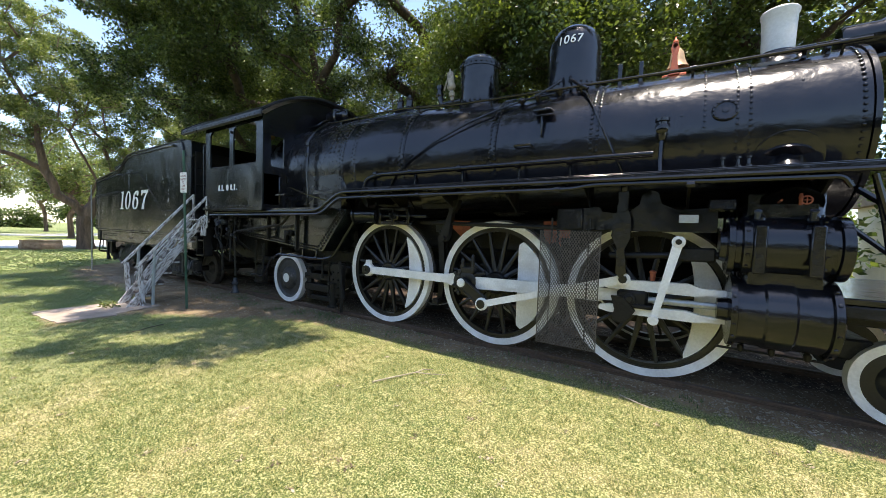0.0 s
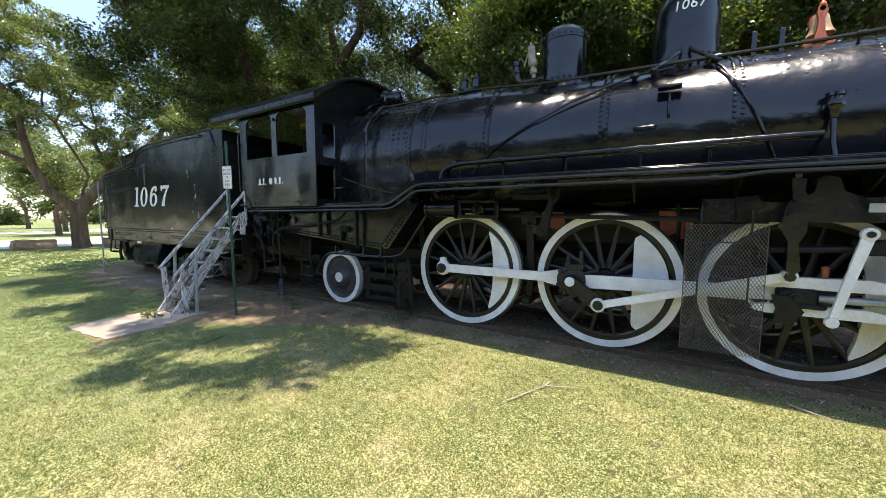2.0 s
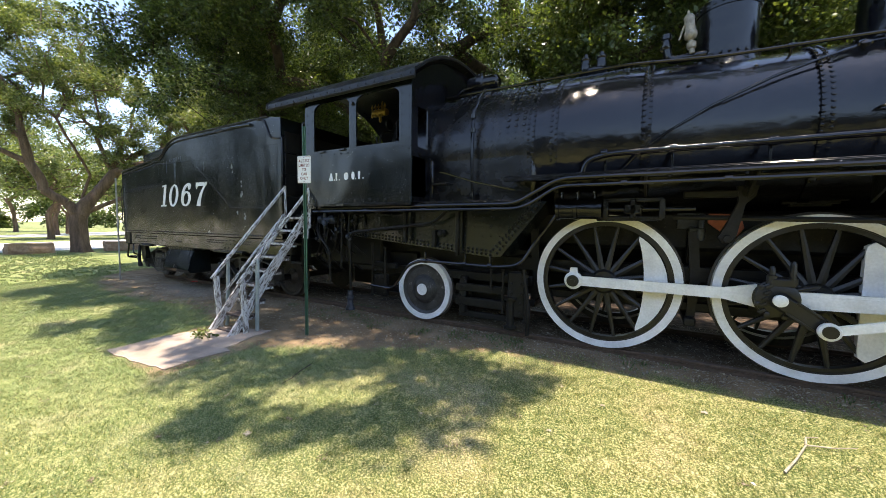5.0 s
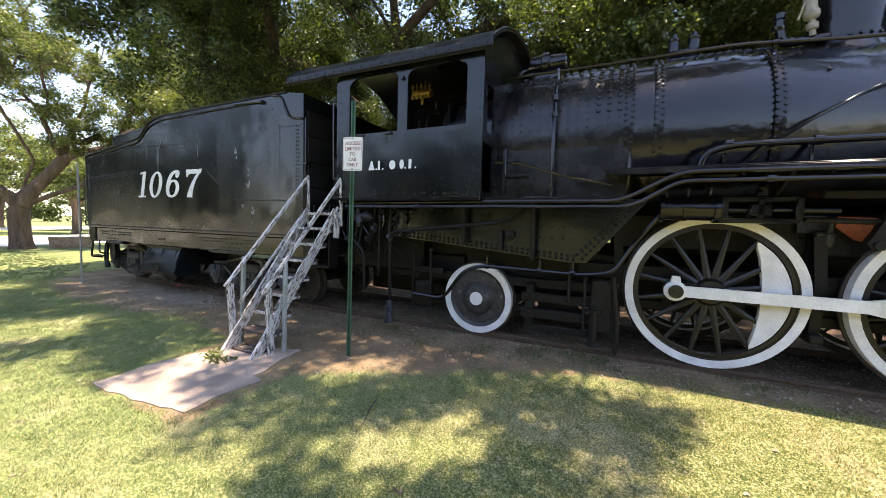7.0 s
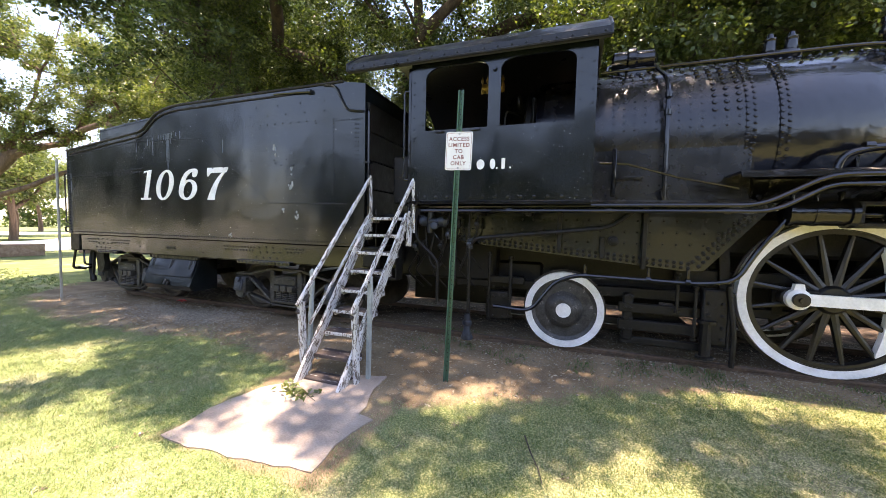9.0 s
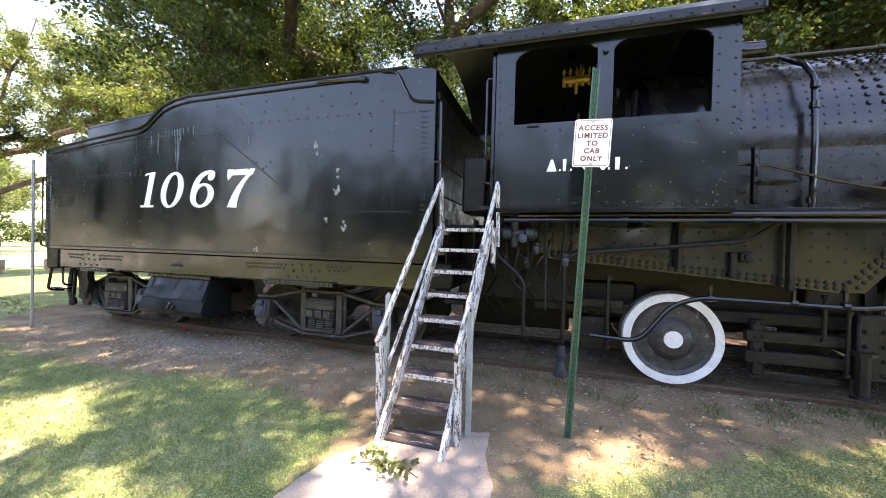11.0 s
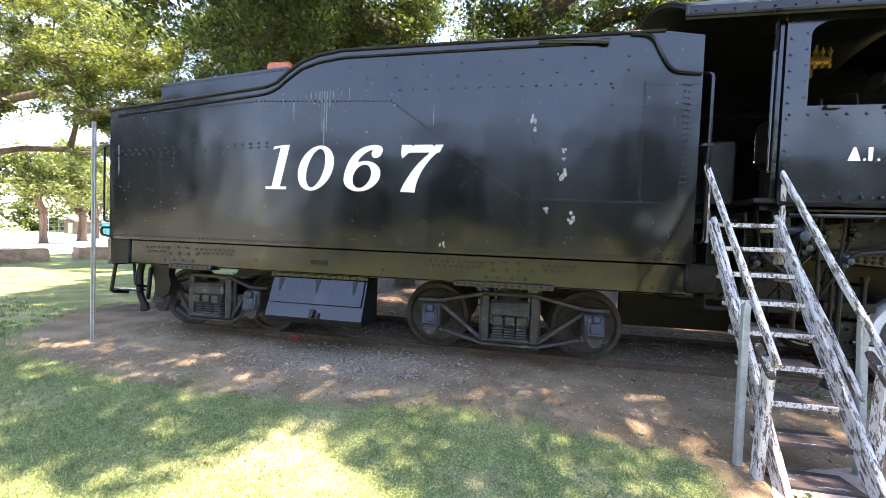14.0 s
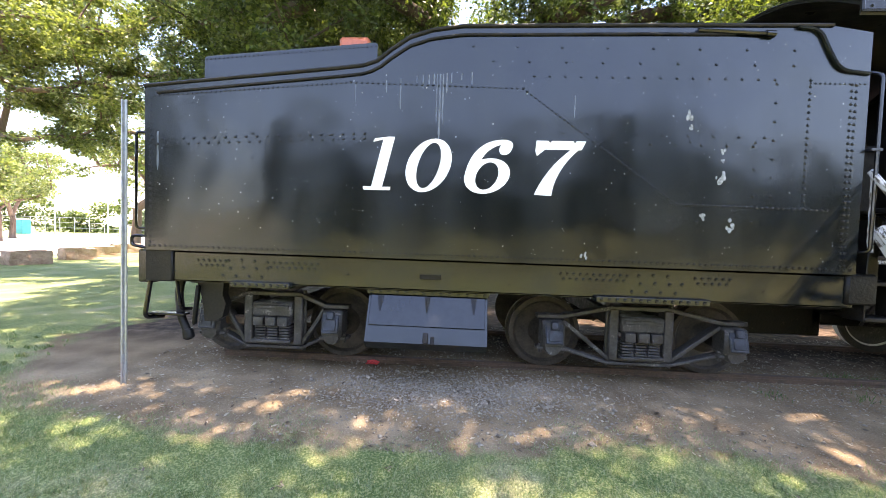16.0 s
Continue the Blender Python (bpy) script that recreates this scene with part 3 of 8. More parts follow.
# rails and ties
prof = [(-0.065, -0.15), (0.065, -0.15), (0.06, -0.135), (0.012, -0.115), (0.012, -0.04), (0.034, -0.03), (0.036, -0.004), (0.028, 0.0), (-0.028, 0.0), (-0.036, -0.004), (-0.034, -0.03), (-0.012, -0.04), (-0.012, -0.115), (-0.06, -0.135)]
for side in (-1, 1):
    rail = thing("rail", (-4, side * 0.755, -0.15), "rusty steel rail half sunk in the dirt", "rail", "track rails")
    joints = (-14.2, -10.4, -5.85, 0.62, 6.5)
    for x0, x1 in zip(joints, joints[1:]):
        part("rail_section", Shape().plate([[(side * 0.755 + a, b) for a, b in prof]], "x", x0 + 0.004, x1 - 0.004), RAILRUST, rail)
    for x in joints[1:-1]:
        for q in (-1, 1):
            s = Shape().box((x, side * 0.755 + q * 0.026, -0.078), (0.60, 0.022, 0.062), 0.005)
            for dx in (-0.22, -0.08, 0.08, 0.22):
                s.lathe((x + dx, side * 0.755 + q * 0.036, -0.078), (0, q, 0), [(0, 0.018), (0.018, 0.018), (0.02, 0.008)], 6)
            part("joint_bar", s, RAILRUST, rail)
    for k in range(34):
        for q in (-1, 1):
            part("spike", Shape().box((-14.1 + 0.6 * k + 0.05 * q, side * 0.755 + q * 0.075, -0.118), (0.022, 0.03, 0.05), 0.004), RAILRUST, rail)
tie = None
for i in range(35):
    x = -14.7 + i * 0.6
    if tie is None:
        tie = Shape().box((0, 0, 0), (0.22, 2.5, 0.16), 0.015).mesh("tie", TIE)
    ob = tagged(new("tie", tie), "weathered wooden railway tie buried level with the dirt", "railway tie", "track ties")
    ob.location = (x, random.uniform(-0.04, 0.04), -0.195 + random.uniform(-0.006, 0.006))
    ob.rotation_euler = (0, 0, radians(random.uniform(-1.5, 1.5)))

# concrete pad at the stair foot
PAD = [(-7.84, -4.06), (-7.1, -4.06), (-6.42, -3.98), (-6.42, -3.6), (-6.39, -3.24), (-6.55, -3.22), (-6.62, -2.8), (-6.66, -2.43), (-7.1, -2.55), (-7.47, -2.74), (-7.76, -3.08), (-7.86, -3.60)]
loop = []
for (x0, y0), (x1, y1) in zip(PAD, PAD[1:] + PAD[:1]):
    n = max(2, int(math.hypot(x1 - x0, y1 - y0) / 0.06))
    for k in range(n):
        x, y = x0 + (x1 - x0) * k / n, y0 + (y1 - y0) * k / n
        q = noise.noise_vector(Vector((x * 3.1, y * 3.1, 2.0))) * 0.05 + noise.noise_vector(Vector((x * 11, y * 11, 5.0))) * 0.02
        loop.append((x + q.x, y + q.y))
s = Shape().plate([loop], "z", -0.30, 0.0)
s.v = [(x, y, float(ground_z(x, y)) + 0.013 if z > -0.1 else z) for x, y, z in s.v]
solid("concrete_pad", s, CONCRETE, "worn pinkish concrete pad at the foot of the wooden stairs", "concrete pad", kind="structure")

# pale drive and parking ground behind the boundary stones
s = Shape()
s.plate([[(-32.5, -60), (-31.6, -8), (-31.8, 2), (-32.8, 8), (-36.0, 22), (-37, 80), (-62, 80), (-60, 30), (-52, 16), (-44.5, 9), (-42.5, 0), (-43, -60)]], "z", -0.5, -0.205)
solid("driveway", s, PAVE, "pale sunlit concrete drive and parking ground", "driveway", kind="structure")
s = Shape()
s.plate([[(-57, -60), (-57, 4), (-60, 14), (-66, 22), (-75, 18), (-64, 4), (-63, -60)]], "z", -0.5, -0.215)
solid("driveway", s, PAVE, "far branch of the pale park drive", "driveway", kind="structure")

# ---- locomotive ----
loco = thing("steam_locomotive", (0, 0, 0), "black preserved steam locomotive with white-rimmed wheels on a short track", "steam locomotive")
ZB = 2.72


def boiler_r(x):
    return float(np.interp(x, (-4.6, -1.9, -0.9, 1.0, 2.0, 3.5), (1.06, 1.06, 0.96, 0.90, 0.87, 0.86)))


def on_boiler(x, deg, off=0.0):
    """A place on the near side of the boiler, deg above its waist."""
    r = boiler_r(x) + off
    return Vector((x, -r * math.cos(radians(deg)), ZB + r * math.sin(radians(deg))))


def out_boiler(deg):
    return Vector((0, -math.cos(radians(deg)), math.sin(radians(deg))))


# boiler courses
s = Shape()
s.lathe((0, 0, ZB), (1, 0, 0), [(-5.3, 1.0), (-5.28, 1.05), (-4.4, 1.06), (-1.92, 1.06), (-1.9, 1.05), (-0.92, 0.965), (-0.9, 0.95), (0.38, 0.915), (0.4, 0.915), (2.60, 0.87)], 64)
boiler = part("boiler", s, BLACK, loco, "glossy black tapered riveted boiler")
s = Shape().lathe((0, 0, ZB), (1, 0, 0), [(-5.2, 1.0), (-5.18, 1.063), (-2.99, 1.063), (-2.985, 1.05)], 64, caps=False)
part("firebox_crown", s, DULLBLACK, loco, "dusty dulled black sheet over the firebox")
s = Shape()
s.lathe((0, 0, ZB), (1, 0, 0), [(2.60, 0.86), (2.61, 0.868), (3.49, 0.86), (3.51, 0.84)], 64)
smokebox = part("smokebox", s, BLACK, loco, "glossy black smokebox")
s = Shape().lathe((0, 0, ZB), (1, 0, 0), [(3.50, 0.875), (3.54, 0.875), (3.56, 0.80), (3.57, 0.62), (3.62, 0.58), (3.66, 0.3), (3.67, 0.02)], 48)
part("smokebox_door", s, BLACK, smokebox)
s = Shape()
for x, w in ((-1.62, 0.10), (-0.08, 0.10), (1.23, 0.10), (2.30, 0.035), (2.62, 0.09), (-2.98, 0.10), (-2.68, 0.10)):
    r = boiler_r(x) + 0.008
    s.lathe((x - w / 2, 0, ZB), (1, 0, 0), [(0, r - 0.01), (0.004, r), (w - 0.004, r), (w, r - 0.01)], 64, caps=False)
pieces("boiler_band", s, BLACK, loco)
s = Shape()
for x, w in ((-1.62, 0.032), (-0.08, 0.035), (1.23, 0.035), (2.30, 0.0), (2.62, 0.05), (-2.98, 0.034), (-2.68, 0.030), (3.44, 0.0)):
    for q in ((-w, w) if w else (0,)):
        for d in range(-42, 90, 4):
            s.rivet(on_boiler(x + q, d + (2 if q > 0 else 0), 0.006), out_boiler(d), 0.023 if x < 1.5 else 0.017)
for x in np.arange(1.34, 2.24, 0.06):
    for d in (51, 55):
        s.rivet(on_boiler(x, d, 0.0), out_boiler(d), 0.018)
for x, d in ((1.40, 50), (1.52, 50), (1.66, 50), (1.82, 50), (2.0, 50), (1.46, 40), (1.60, 42), (1.74, 42), (1.9, 42), (1.62, 34), (1.78, 36), (1.94, 36), (2.5, 52), (2.45, 46), (2.78, 46), (2.95, 46), (3.16, 44), (3.28, 44), (2.85, 30), (3.05, 28), (2.1, 12), (1.76, 28)):
    s.rivet(on_boiler(x, d), out_boiler(d), 0.024 if x < 2.3 else 0.013)
rng = random.Random(31)
for x in np.arange(-4.35, -3.08, 0.115):
    for d in range(4, 88, 5):
        large = d > 52 or (x > -3.5 and d > 12 and (d > 40 or x > -3.32))
        if d < 52 or rng.random() > 0.12:
            s.rivet(on_boiler(x + (rng.uniform(-0.02, 0.02) if d > 52 else 0), d), out_boiler(d), 0.032 if large else 0.017)
for x in np.arange(-2.56, -1.7, 0.092):
    for d in (61, 66, 72, 79):
        s.rivet(on_boiler(x + (0.045 if d in (66, 79) else 0), d), out_boiler(d), 0.023)
for x, d in ((-2.42, 50), (-2.30, 54), (-2.12, 50), (-2.20, 40), (-1.86, 54), (-1.98, 46), (-1.40, 48), (-1.22, 30), (-0.9, 52), (-0.6, 44), (-1.34, 62), (-1.1, 64)):
    s.rivet(on_boiler(x, d), out_boiler(d), 0.022)
part("rivets", s, BLACK, loco, "rows of rivet and staybolt heads on the boiler", kind="stuff")

# handrail along the boiler
s = Shape()
pts = [on_boiler(x, 55, 0.09) for x in np.linspace(-4.5, 3.54, 40)]
s.tube(pts, 0.02, 8)
part("handrail", s, BLACK, loco)
for x in (-4.2, -3.0, -1.6, -0.30, 1.05, 2.18, 3.36):
    s = Shape().cyl(on_boiler(x, 55, -0.01), on_boiler(x, 55, 0.10), 0.013, n=8)
    s.lathe(on_boiler(x, 55, 0.09), (1, 0, 0), [(-0.03, 0.026), (0.03, 0.026)], 10)
    part("handrail_post", s, BLACK, loco)

# inspection plate and fittings on the boiler side
c = on_boiler(2.47, 12, 0.014)
s = Shape().lathe(c, out_boiler(12), [(-0.03, 0.114), (0.004, 0.114), (0.012, 0.106), (0.012, 0.088), (0.004, 0.082), (0.004, 0.030), (0.012, 0.026), (0.014, 0.004)], 28)
for a in range(14):
    q = 2 * math.pi * a / 14
    s.rivet(c + Vector((math.cos(q) * 0.098, 0.098 * math.sin(q) * math.sin(radians(12)), 0.098 * math.sin(q) * math.cos(radians(12)))) + out_boiler(12) * 0.016, out_boiler(12), 0.011)
part("washout_plate", s, BLACK, loco, "round bolted plate")
s = Shape()
s.lathe(on_boiler(1.93, 2, -0.02), out_boiler(2), [(0, 0.075), (0.03, 0.075), (0.035, 0.05), (0.10, 0.045), (0.11, 0.06), (0.15, 0.06), (0.17, 0.03)], 16)
s.lathe(on_boiler(1.93, 2, 0.085) - Vector((0, 0, 0.12)), (0, 0, 1), [(0, 0.035), (0.05, 0.05), (0.12, 0.055), (0.19, 0.055), (0.2, 0.07), (0.23, 0.07), (0.25, 0.02)], 14)
part("check_valve", s, BLACK, loco)
s = Shape().tube([on_boiler(1.93, 2, 0.085) - Vector((0, 0, 0.1)), (1.93, -1.0, 2.40), (1.94, -1.06, 2.24)], 0.022, 8)
part("feed_pipe", s, BLACK, loco)
s = Shape()
for x in (2.46, 2.58, 2.66):
    s.lathe((x, -1.02, 2.24), (0, 0, 1), [(0, 0.02), (0.03, 0.02), (0.035, 0.034), (0.07, 0.034), (0.08, 0.018), (0.13, 0.016), (0.135, 0.03), (0.15, 0.03), (0.16, 0.01)], 8)
s.tube([(2.40, -1.02, 2.27), (2.85, -1.02, 2.27)], 0.014, 6)
part("blower_valve", s, BLACK, loco)
s = Shape().lathe((2.97, -0.70, 2.36), (0, -0.62, -0.78), [(0, 0.24), (0.03, 0.24), (0.04, 0.155), (0.30, 0.15), (0.50, 0.19), (0.53, 0.22), (0.57, 0.22)], 24)
part("steam_pipe_elbow", s, BLACK, loco, "black outside steam pipe with shiny collar")
c = on_boiler(2.97, -22, 0.0)
s = Shape().lathe(c, out_boiler(-22), [(-0.02, 0.26), (0.012, 0.26), (0.018, 0.245), (0.018, 0.02)], 28)
part("smokebox_patch", s, BLACK, smokebox)

# steam dome
s = Shape().lathe((0.74, 0, 3.30), (0, 0, 1), [(0, 0.48), (0.16, 0.44), (0.26, 0.395), (0.33, 0.385), (0.335, 0.375), (0.93, 0.365), (1.05, 0.35), (1.16, 0.305), (1.24, 0.225), (1.28, 0.12), (1.29, 0.09), (1.31, 0.085), (1.33, 0.02)], 48)
steam_dome = part("steam_dome", s, BLACK, loco, "tall black steam dome with white number")
me = letters("1067", 0.155, 0.12, 0.003, 0.0012, 1.12)
for v in me.vertices:
    a = -math.pi / 2 + v.co.x / 0.372 + 0.04
    v.co = (0.74 + 0.374 * math.cos(a), (0.374 - v.co.y - 0.0) * math.sin(a), 4.27 + v.co.z)
me.materials.append(WHITE)
ob = new("number", me)
ob.parent = steam_dome
tagged(ob, "white painted number 1067")
s = Shape()
for d in range(0, 360, 12):
    s.rivet((0.74 + 0.382 * math.cos(radians(d)), 0.382 * math.sin(radians(d)), 3.70), (math.cos(radians(d)), math.sin(radians(d)), 0), 0.017)
part("rivets", s, BLACK, steam_dome, kind="stuff")

# sand dome
s = Shape().lathe((-0.80, 0, 3.45), (0, 0, 1), [(0, 0.45), (0.12, 0.41), (0.20, 0.355), (0.24, 0.335), (0.33, 0.335), (0.335, 0.325), (0.84, 0.325), (0.845, 0.338), (0.94, 0.338), (0.96, 0.32), (1.02, 0.27), (1.07, 0.18), (1.10, 0.07), (1.13, 0.05), (1.14, 0.01)], 40)
sand_dome = part("sand_dome", s, BLACK, loco, "short black riveted sand dome")
s = Shape()
for d in range(0, 360, 15):
    for z in (3.735, 4.342):
        s.rivet((-0.80 + 0.338 * math.cos(radians(d)), 0.338 * math.sin(radians(d)), z), (math.cos(radians(d)), math.sin(radians(d)), 0), 0.022)
part("rivets", s, BLACK, sand_dome, kind="stuff")

# whistle, safety valves, turret
s = Shape().lathe((-1.17, -0.27, 3.80), (-0.12, 0, 1), [(0, 0.03), (0.06, 0.028), (0.07, 0.05), (0.13, 0.055), (0.15, 0.03), (0.17, 0.03), (0.19, 0.06), (0.22, 0.072), (0.26, 0.072), (0.28, 0.058), (0.30, 0.056), (0.46, 0.058), (0.48, 0.045), (0.49, 0.018), (0.54, 0.014)], 18)
s.cyl((-1.27, -0.29, 4.16), (-1.32, -0.30, 3.98), 0.012, n=6)
part("whistle", s, WHISTLE, loco, "weathered cream steam whistle with brass bowl")
s = Shape().tube(bend([(-1.02, -0.22, 3.78), (-1.42, -0.22, 3.78), (-1.46, -0.22, 4.02)], 0.07), 0.05, 12)
s.lathe((-1.46, -0.22, 3.92), (0, 0, 1), [(0, 0.06), (0.02, 0.068), (0.05, 0.068), (0.06, 0.045), (0.12, 0.045), (0.13, 0.06), (0.19, 0.06), (0.21, 0.02)], 12)
part("valve_elbow", s, BLACK, loco)
s = Shape().lathe((-2.36, -0.05, 3.66), (0, 0, 1), [(0, 0.21), (0.06, 0.16), (0.10, 0.14), (0.13, 0.19), (0.17, 0.21), (0.21, 0.20), (0.25, 0.14), (0.27, 0.05)], 24)
turret = part("safety_valve_base", s, BLACK, loco)
for x in (-2.48, -2.26):
    s = Shape().lathe((x, -0.05, 3.86), (0, 0, 1), [(0, 0.05), (0.06, 0.05), (0.065, 0.068), (0.09, 0.07), (0.19, 0.062), (0.20, 0.07), (0.225, 0.07), (0.24, 0.04), (0.29, 0.03), (0.30, 0.008)], 14)
    part("safety_valve", s, BLACK, turret)
s = Shape().lathe((-4.12, -0.20, 3.96), (1, 0, 0), [(-0.22, 0.06), (-0.20, 0.13), (-0.04, 0.14), (-0.02, 0.17), (0.07, 0.17), (0.09, 0.13), (0.30, 0.12), (0.35, 0.05)], 20)
s.box((-4.08, -0.18, 3.79), (0.36, 0.2, 0.14), 0.02)
s.tube(bend([(-4.2, -0.3, 3.9), (-4.4, -0.36, 3.86), (-4.42, -0.5, 3.72)], 0.06), 0.02, 7)
part("dynamo", s, BLACK, loco)

# bell in its yoke
s = Shape()
s.box((1.99, 0, 3.62), (0.26, 0.24, 0.06), 0.01)
for y in (-0.135, 0.135):
    s.plate([[(1.93, 3.63), (2.05, 3.63), (2.025, 3.74), (2.015, 3.86), (2.035, 3.95), (2.02, 4.01), (1.99, 4.03), (1.96, 4.01), (1.945, 3.95), (1.965, 3.86), (1.955, 3.74)]], "y", y - 0.02, y + 0.02)
s.cyl((1.99, -0.155, 3.98), (1.99, 0.155, 3.98), 0.026, n=12)
s.lathe((1.99, -0.135, 4.02), (0, 0, 1), [(0, 0.03), (0.025, 0.026), (0.04, 0.012), (0.06, 0.010), (0.07, 0.004)], 10)
bell_frame = part("bell_yoke", s, BELLRED, loco, "red-painted bell yoke")
s = Shape().lathe((2.01, 0, 3.97), (0.06, 0, -1), [(-0.04, 0.015), (-0.03, 0.035), (0.0, 0.055), (0.03, 0.072), (0.11, 0.082), (0.16, 0.094), (0.20, 0.112), (0.225, 0.126), (0.23, 0.116), (0.18, 0.086)], 28, caps=False)
part("bell", s, BELLTAN, bell_frame, "dull bronze bell")

# smokestack
s = Shape().lathe((2.97, 0, 3.50), (0, 0, 1), [(0, 0.28), (0.05, 0.25), (0.11, 0.19), (0.20, 0.175), (0.21, 0.15)], 36, caps=False)
part("stack_base", s, BLACK, loco)
s = Shape().lathe((2.97, 0, 3.68), (0, 0, 1), [(0, 0.142), (0.03, 0.146), (0.24, 0.150), (0.43, 0.158), (0.45, 0.170), (0.475, 0.172), (0.49, 0.162), (0.49, 0.14), (0.1, 0.118)], 40, caps=False)
part("smokestack", s, STACKPAINT, loco, "tapered smokestack painted light grey")

# headlight
s = Shape().box((3.60, 0, 3.46), (0.36, 0.30, 0.05), 0.01)
s.box((3.62, 0, 3.50), (0.08, 0.2, 0.08), 0.01)
s.lathe((3.44, 0, 3.69), (1, 0, 0), [(0, 0.02), (0.005, 0.15), (0.03, 0.165), (0.28, 0.165), (0.30, 0.18), (0.34, 0.18), (0.345, 0.165)], 28)
part("headlight", s, BLACK, loco, "black cylindrical headlight")
s = Shape().lathe((3.785, 0, 3.69), (1, 0, 0), [(0, 0.155), (0.006, 0.145), (0.008, 0.01)], 28)
part("headlight_lens", s, STEEL, loco)

# posts and brackets on the boiler top
for x, hh in ((1.40, 0.30), (1.64, 0.28)):
    s = Shape().box((x, -0.30, 3.52 + hh / 2), (0.05, 0.03, hh), 0.006)
    part("top_bracket", s, BLACK, loco)
s = Shape()
for x in (3.10, 3.27):
    s.box((x, -0.42, 3.46), (0.04, 0.12, 0.16), 0.006)
s.tube([on_boiler(2.95, 58, 0.10), on_boiler(3.35, 58, 0.10)], 0.012, 6)
s.box(on_boiler(3.0, 57, 0.08), (0.34, 0.10, 0.03), 0.006)
part("step_bracket", s, BLACK, smokebox)

# pipes over the boiler side
def sand_pipe(pts, r=0.015):
    return Shape().tube([on_boiler(x, d, 0.045) for x, d in pts], r, 8)


part("sand_pipe", sand_pipe([(0.66, 74), (0.60, 66), (0.44, 56), (0.20, 47), (-0.1, 38), (-0.5, 27), (-1.0, 12), (-1.4, -2), (-1.7, -14), (-1.9, -26)]), BLACK, loco)
part("sand_pipe", sand_pipe([(0.84, 74), (0.90, 66), (0.97, 58), (1.08, 44), (1.22, 24), (1.36, 4), (1.48, -14), (1.56, -26)]), BLACK, loco)
for sg in (-1, 1):
    part("dome_pipe", Shape().tube(bend([(0.74 + 0.05 * sg, -0.36, 3.76), (0.74 + 0.06 * sg, -0.44, 3.70), (0.74 + 0.20 * sg, -0.58, 3.56), on_boiler(0.74 + 0.34 * sg, 50, 0.07)], 0.05), 0.02, 8), BLACK, loco)
part("sand_pipe", sand_pipe([(0.80, 76), (0.84, 70), (0.78, 60), (0.62, 54), (0.40, 51), (0.28, 50)]), BLACK, loco)
s = Shape()
for x, d in ((0.22, 47), (0.42, 52), (0.70, 57), (0.98, 57)):
    s.lathe(on_boiler(x, d, 0.0), out_boiler(d), [(0, 0.03), (0.03, 0.03), (0.035, 0.05), (0.075, 0.05), (0.09, 0.02)], 10)
    s.lathe(on_boiler(x - 0.05, d, 0.05), (1, 0, 0), [(0, 0.03), (0.1, 0.03)], 8)
pieces("pipe_valve", s, BLACK, loco)
s = Shape().box(on_boiler(0.60, 27, 0.08), (0.24, 0.14, 0.035), 0.01)
s.box(on_boiler(0.60, 15, 0.04), (0.03, 0.05, 0.26), 0.008)
part("bracket_step", s, BLACK, loco)
s = Shape().tube(bend([on_boiler(0.26, 1, 0.0), on_boiler(0.26, 1, 0.07), on_boiler(0.48, 1, 0.07), on_boiler(0.48, 1, 0.0)], 0.03), 0.013, 6)
part("grab_iron", s, BLACK, loco)

# air pipe along the waist
s = Shape().tube(bend([(1.86, -1.00, 2.49), (1.35, -1.02, 2.49), (-2.0, -1.14, 2.47), (-2.25, -1.16, 2.40), (-2.3, -1.16, 2.2)], 0.15), 0.036, 10)
for x in (1.0, 0.35, -0.5, -1.35, -2.05):
    s.lathe((x, -1.02 + 0.033 * (x - 1.35), 2.48), (1, 0, 0), [(-0.035, 0.05), (0.035, 0.05)], 10)
    s.box((x, -1.0, 2.36), (0.03, 0.03, 0.26), 0.004)
part("air_pipe", s, BLACK, loco)

# running board
for side in (-1, 1):
    s = Shape()
    for (x0, z0), (x1, z1) in (((3.42, 2.21), (-3.18, 2.21)), ((-3.05, 1.92), (-6.9, 1.90))):
        a, b = Vector((x0, side * 1.12, z0)), Vector((x1, side * 1.12, z1))
        d = (b - a).normalized()
        m = Matrix((d, (0, 1, 0), d.cross(Vector((0, 1, 0))))).transposed()
        s.box((a + b) / 2, ((b - a).length + 0.01, 0.70, 0.03), 0.004, m)
        e = Vector((0, side * 0.355, -0.03))
        s.box((a + b) / 2 + e, ((b - a).length + 0.01, 0.02, 0.06), 0.004, m)
    pieces("running_board", s, BLACK, loco, per=2)
s = Shape().tube(bend([(3.38, -1.51, 2.15), (-2.5, -1.51, 2.16), (-3.02, -1.51, 1.87), (-4.6, -1.51, 1.865), (-6.55, -1.52, 1.85)], 0.16), 0.023, 8)
for x in np.arange(-2.0, 3.3, 0.62):
    s.box((x, -1.49, 2.15), (0.03, 0.045, 0.08), 0.004)
part("edge_pipe", s, BLACK, loco)
s = Shape().tube(bend([(3.22, -1.50, 2.02), (3.17, -1.51, 2.10), (1.35, -1.51, 2.11), (1.15, -1.52, 2.075), (-2.25, -1.52, 2.07), (-2.50, -1.52, 2.07), (-2.92, -1.53, 1.81), (-6.7, -1.54, 1.795)], 0.16), 0.022, 8)
for x in (2.2, 1.0, 0.2, -0.9, -1.8, -3.3, -4.4, -5.5):
    s.lathe((x, -1.52, 2.075 if x > -2.3 else 1.805), (1, 0, 0), [(-0.03, 0.032), (0.03, 0.032)], 8)
part("edge_pipe", s, BLACK, loco)
s = Shape()
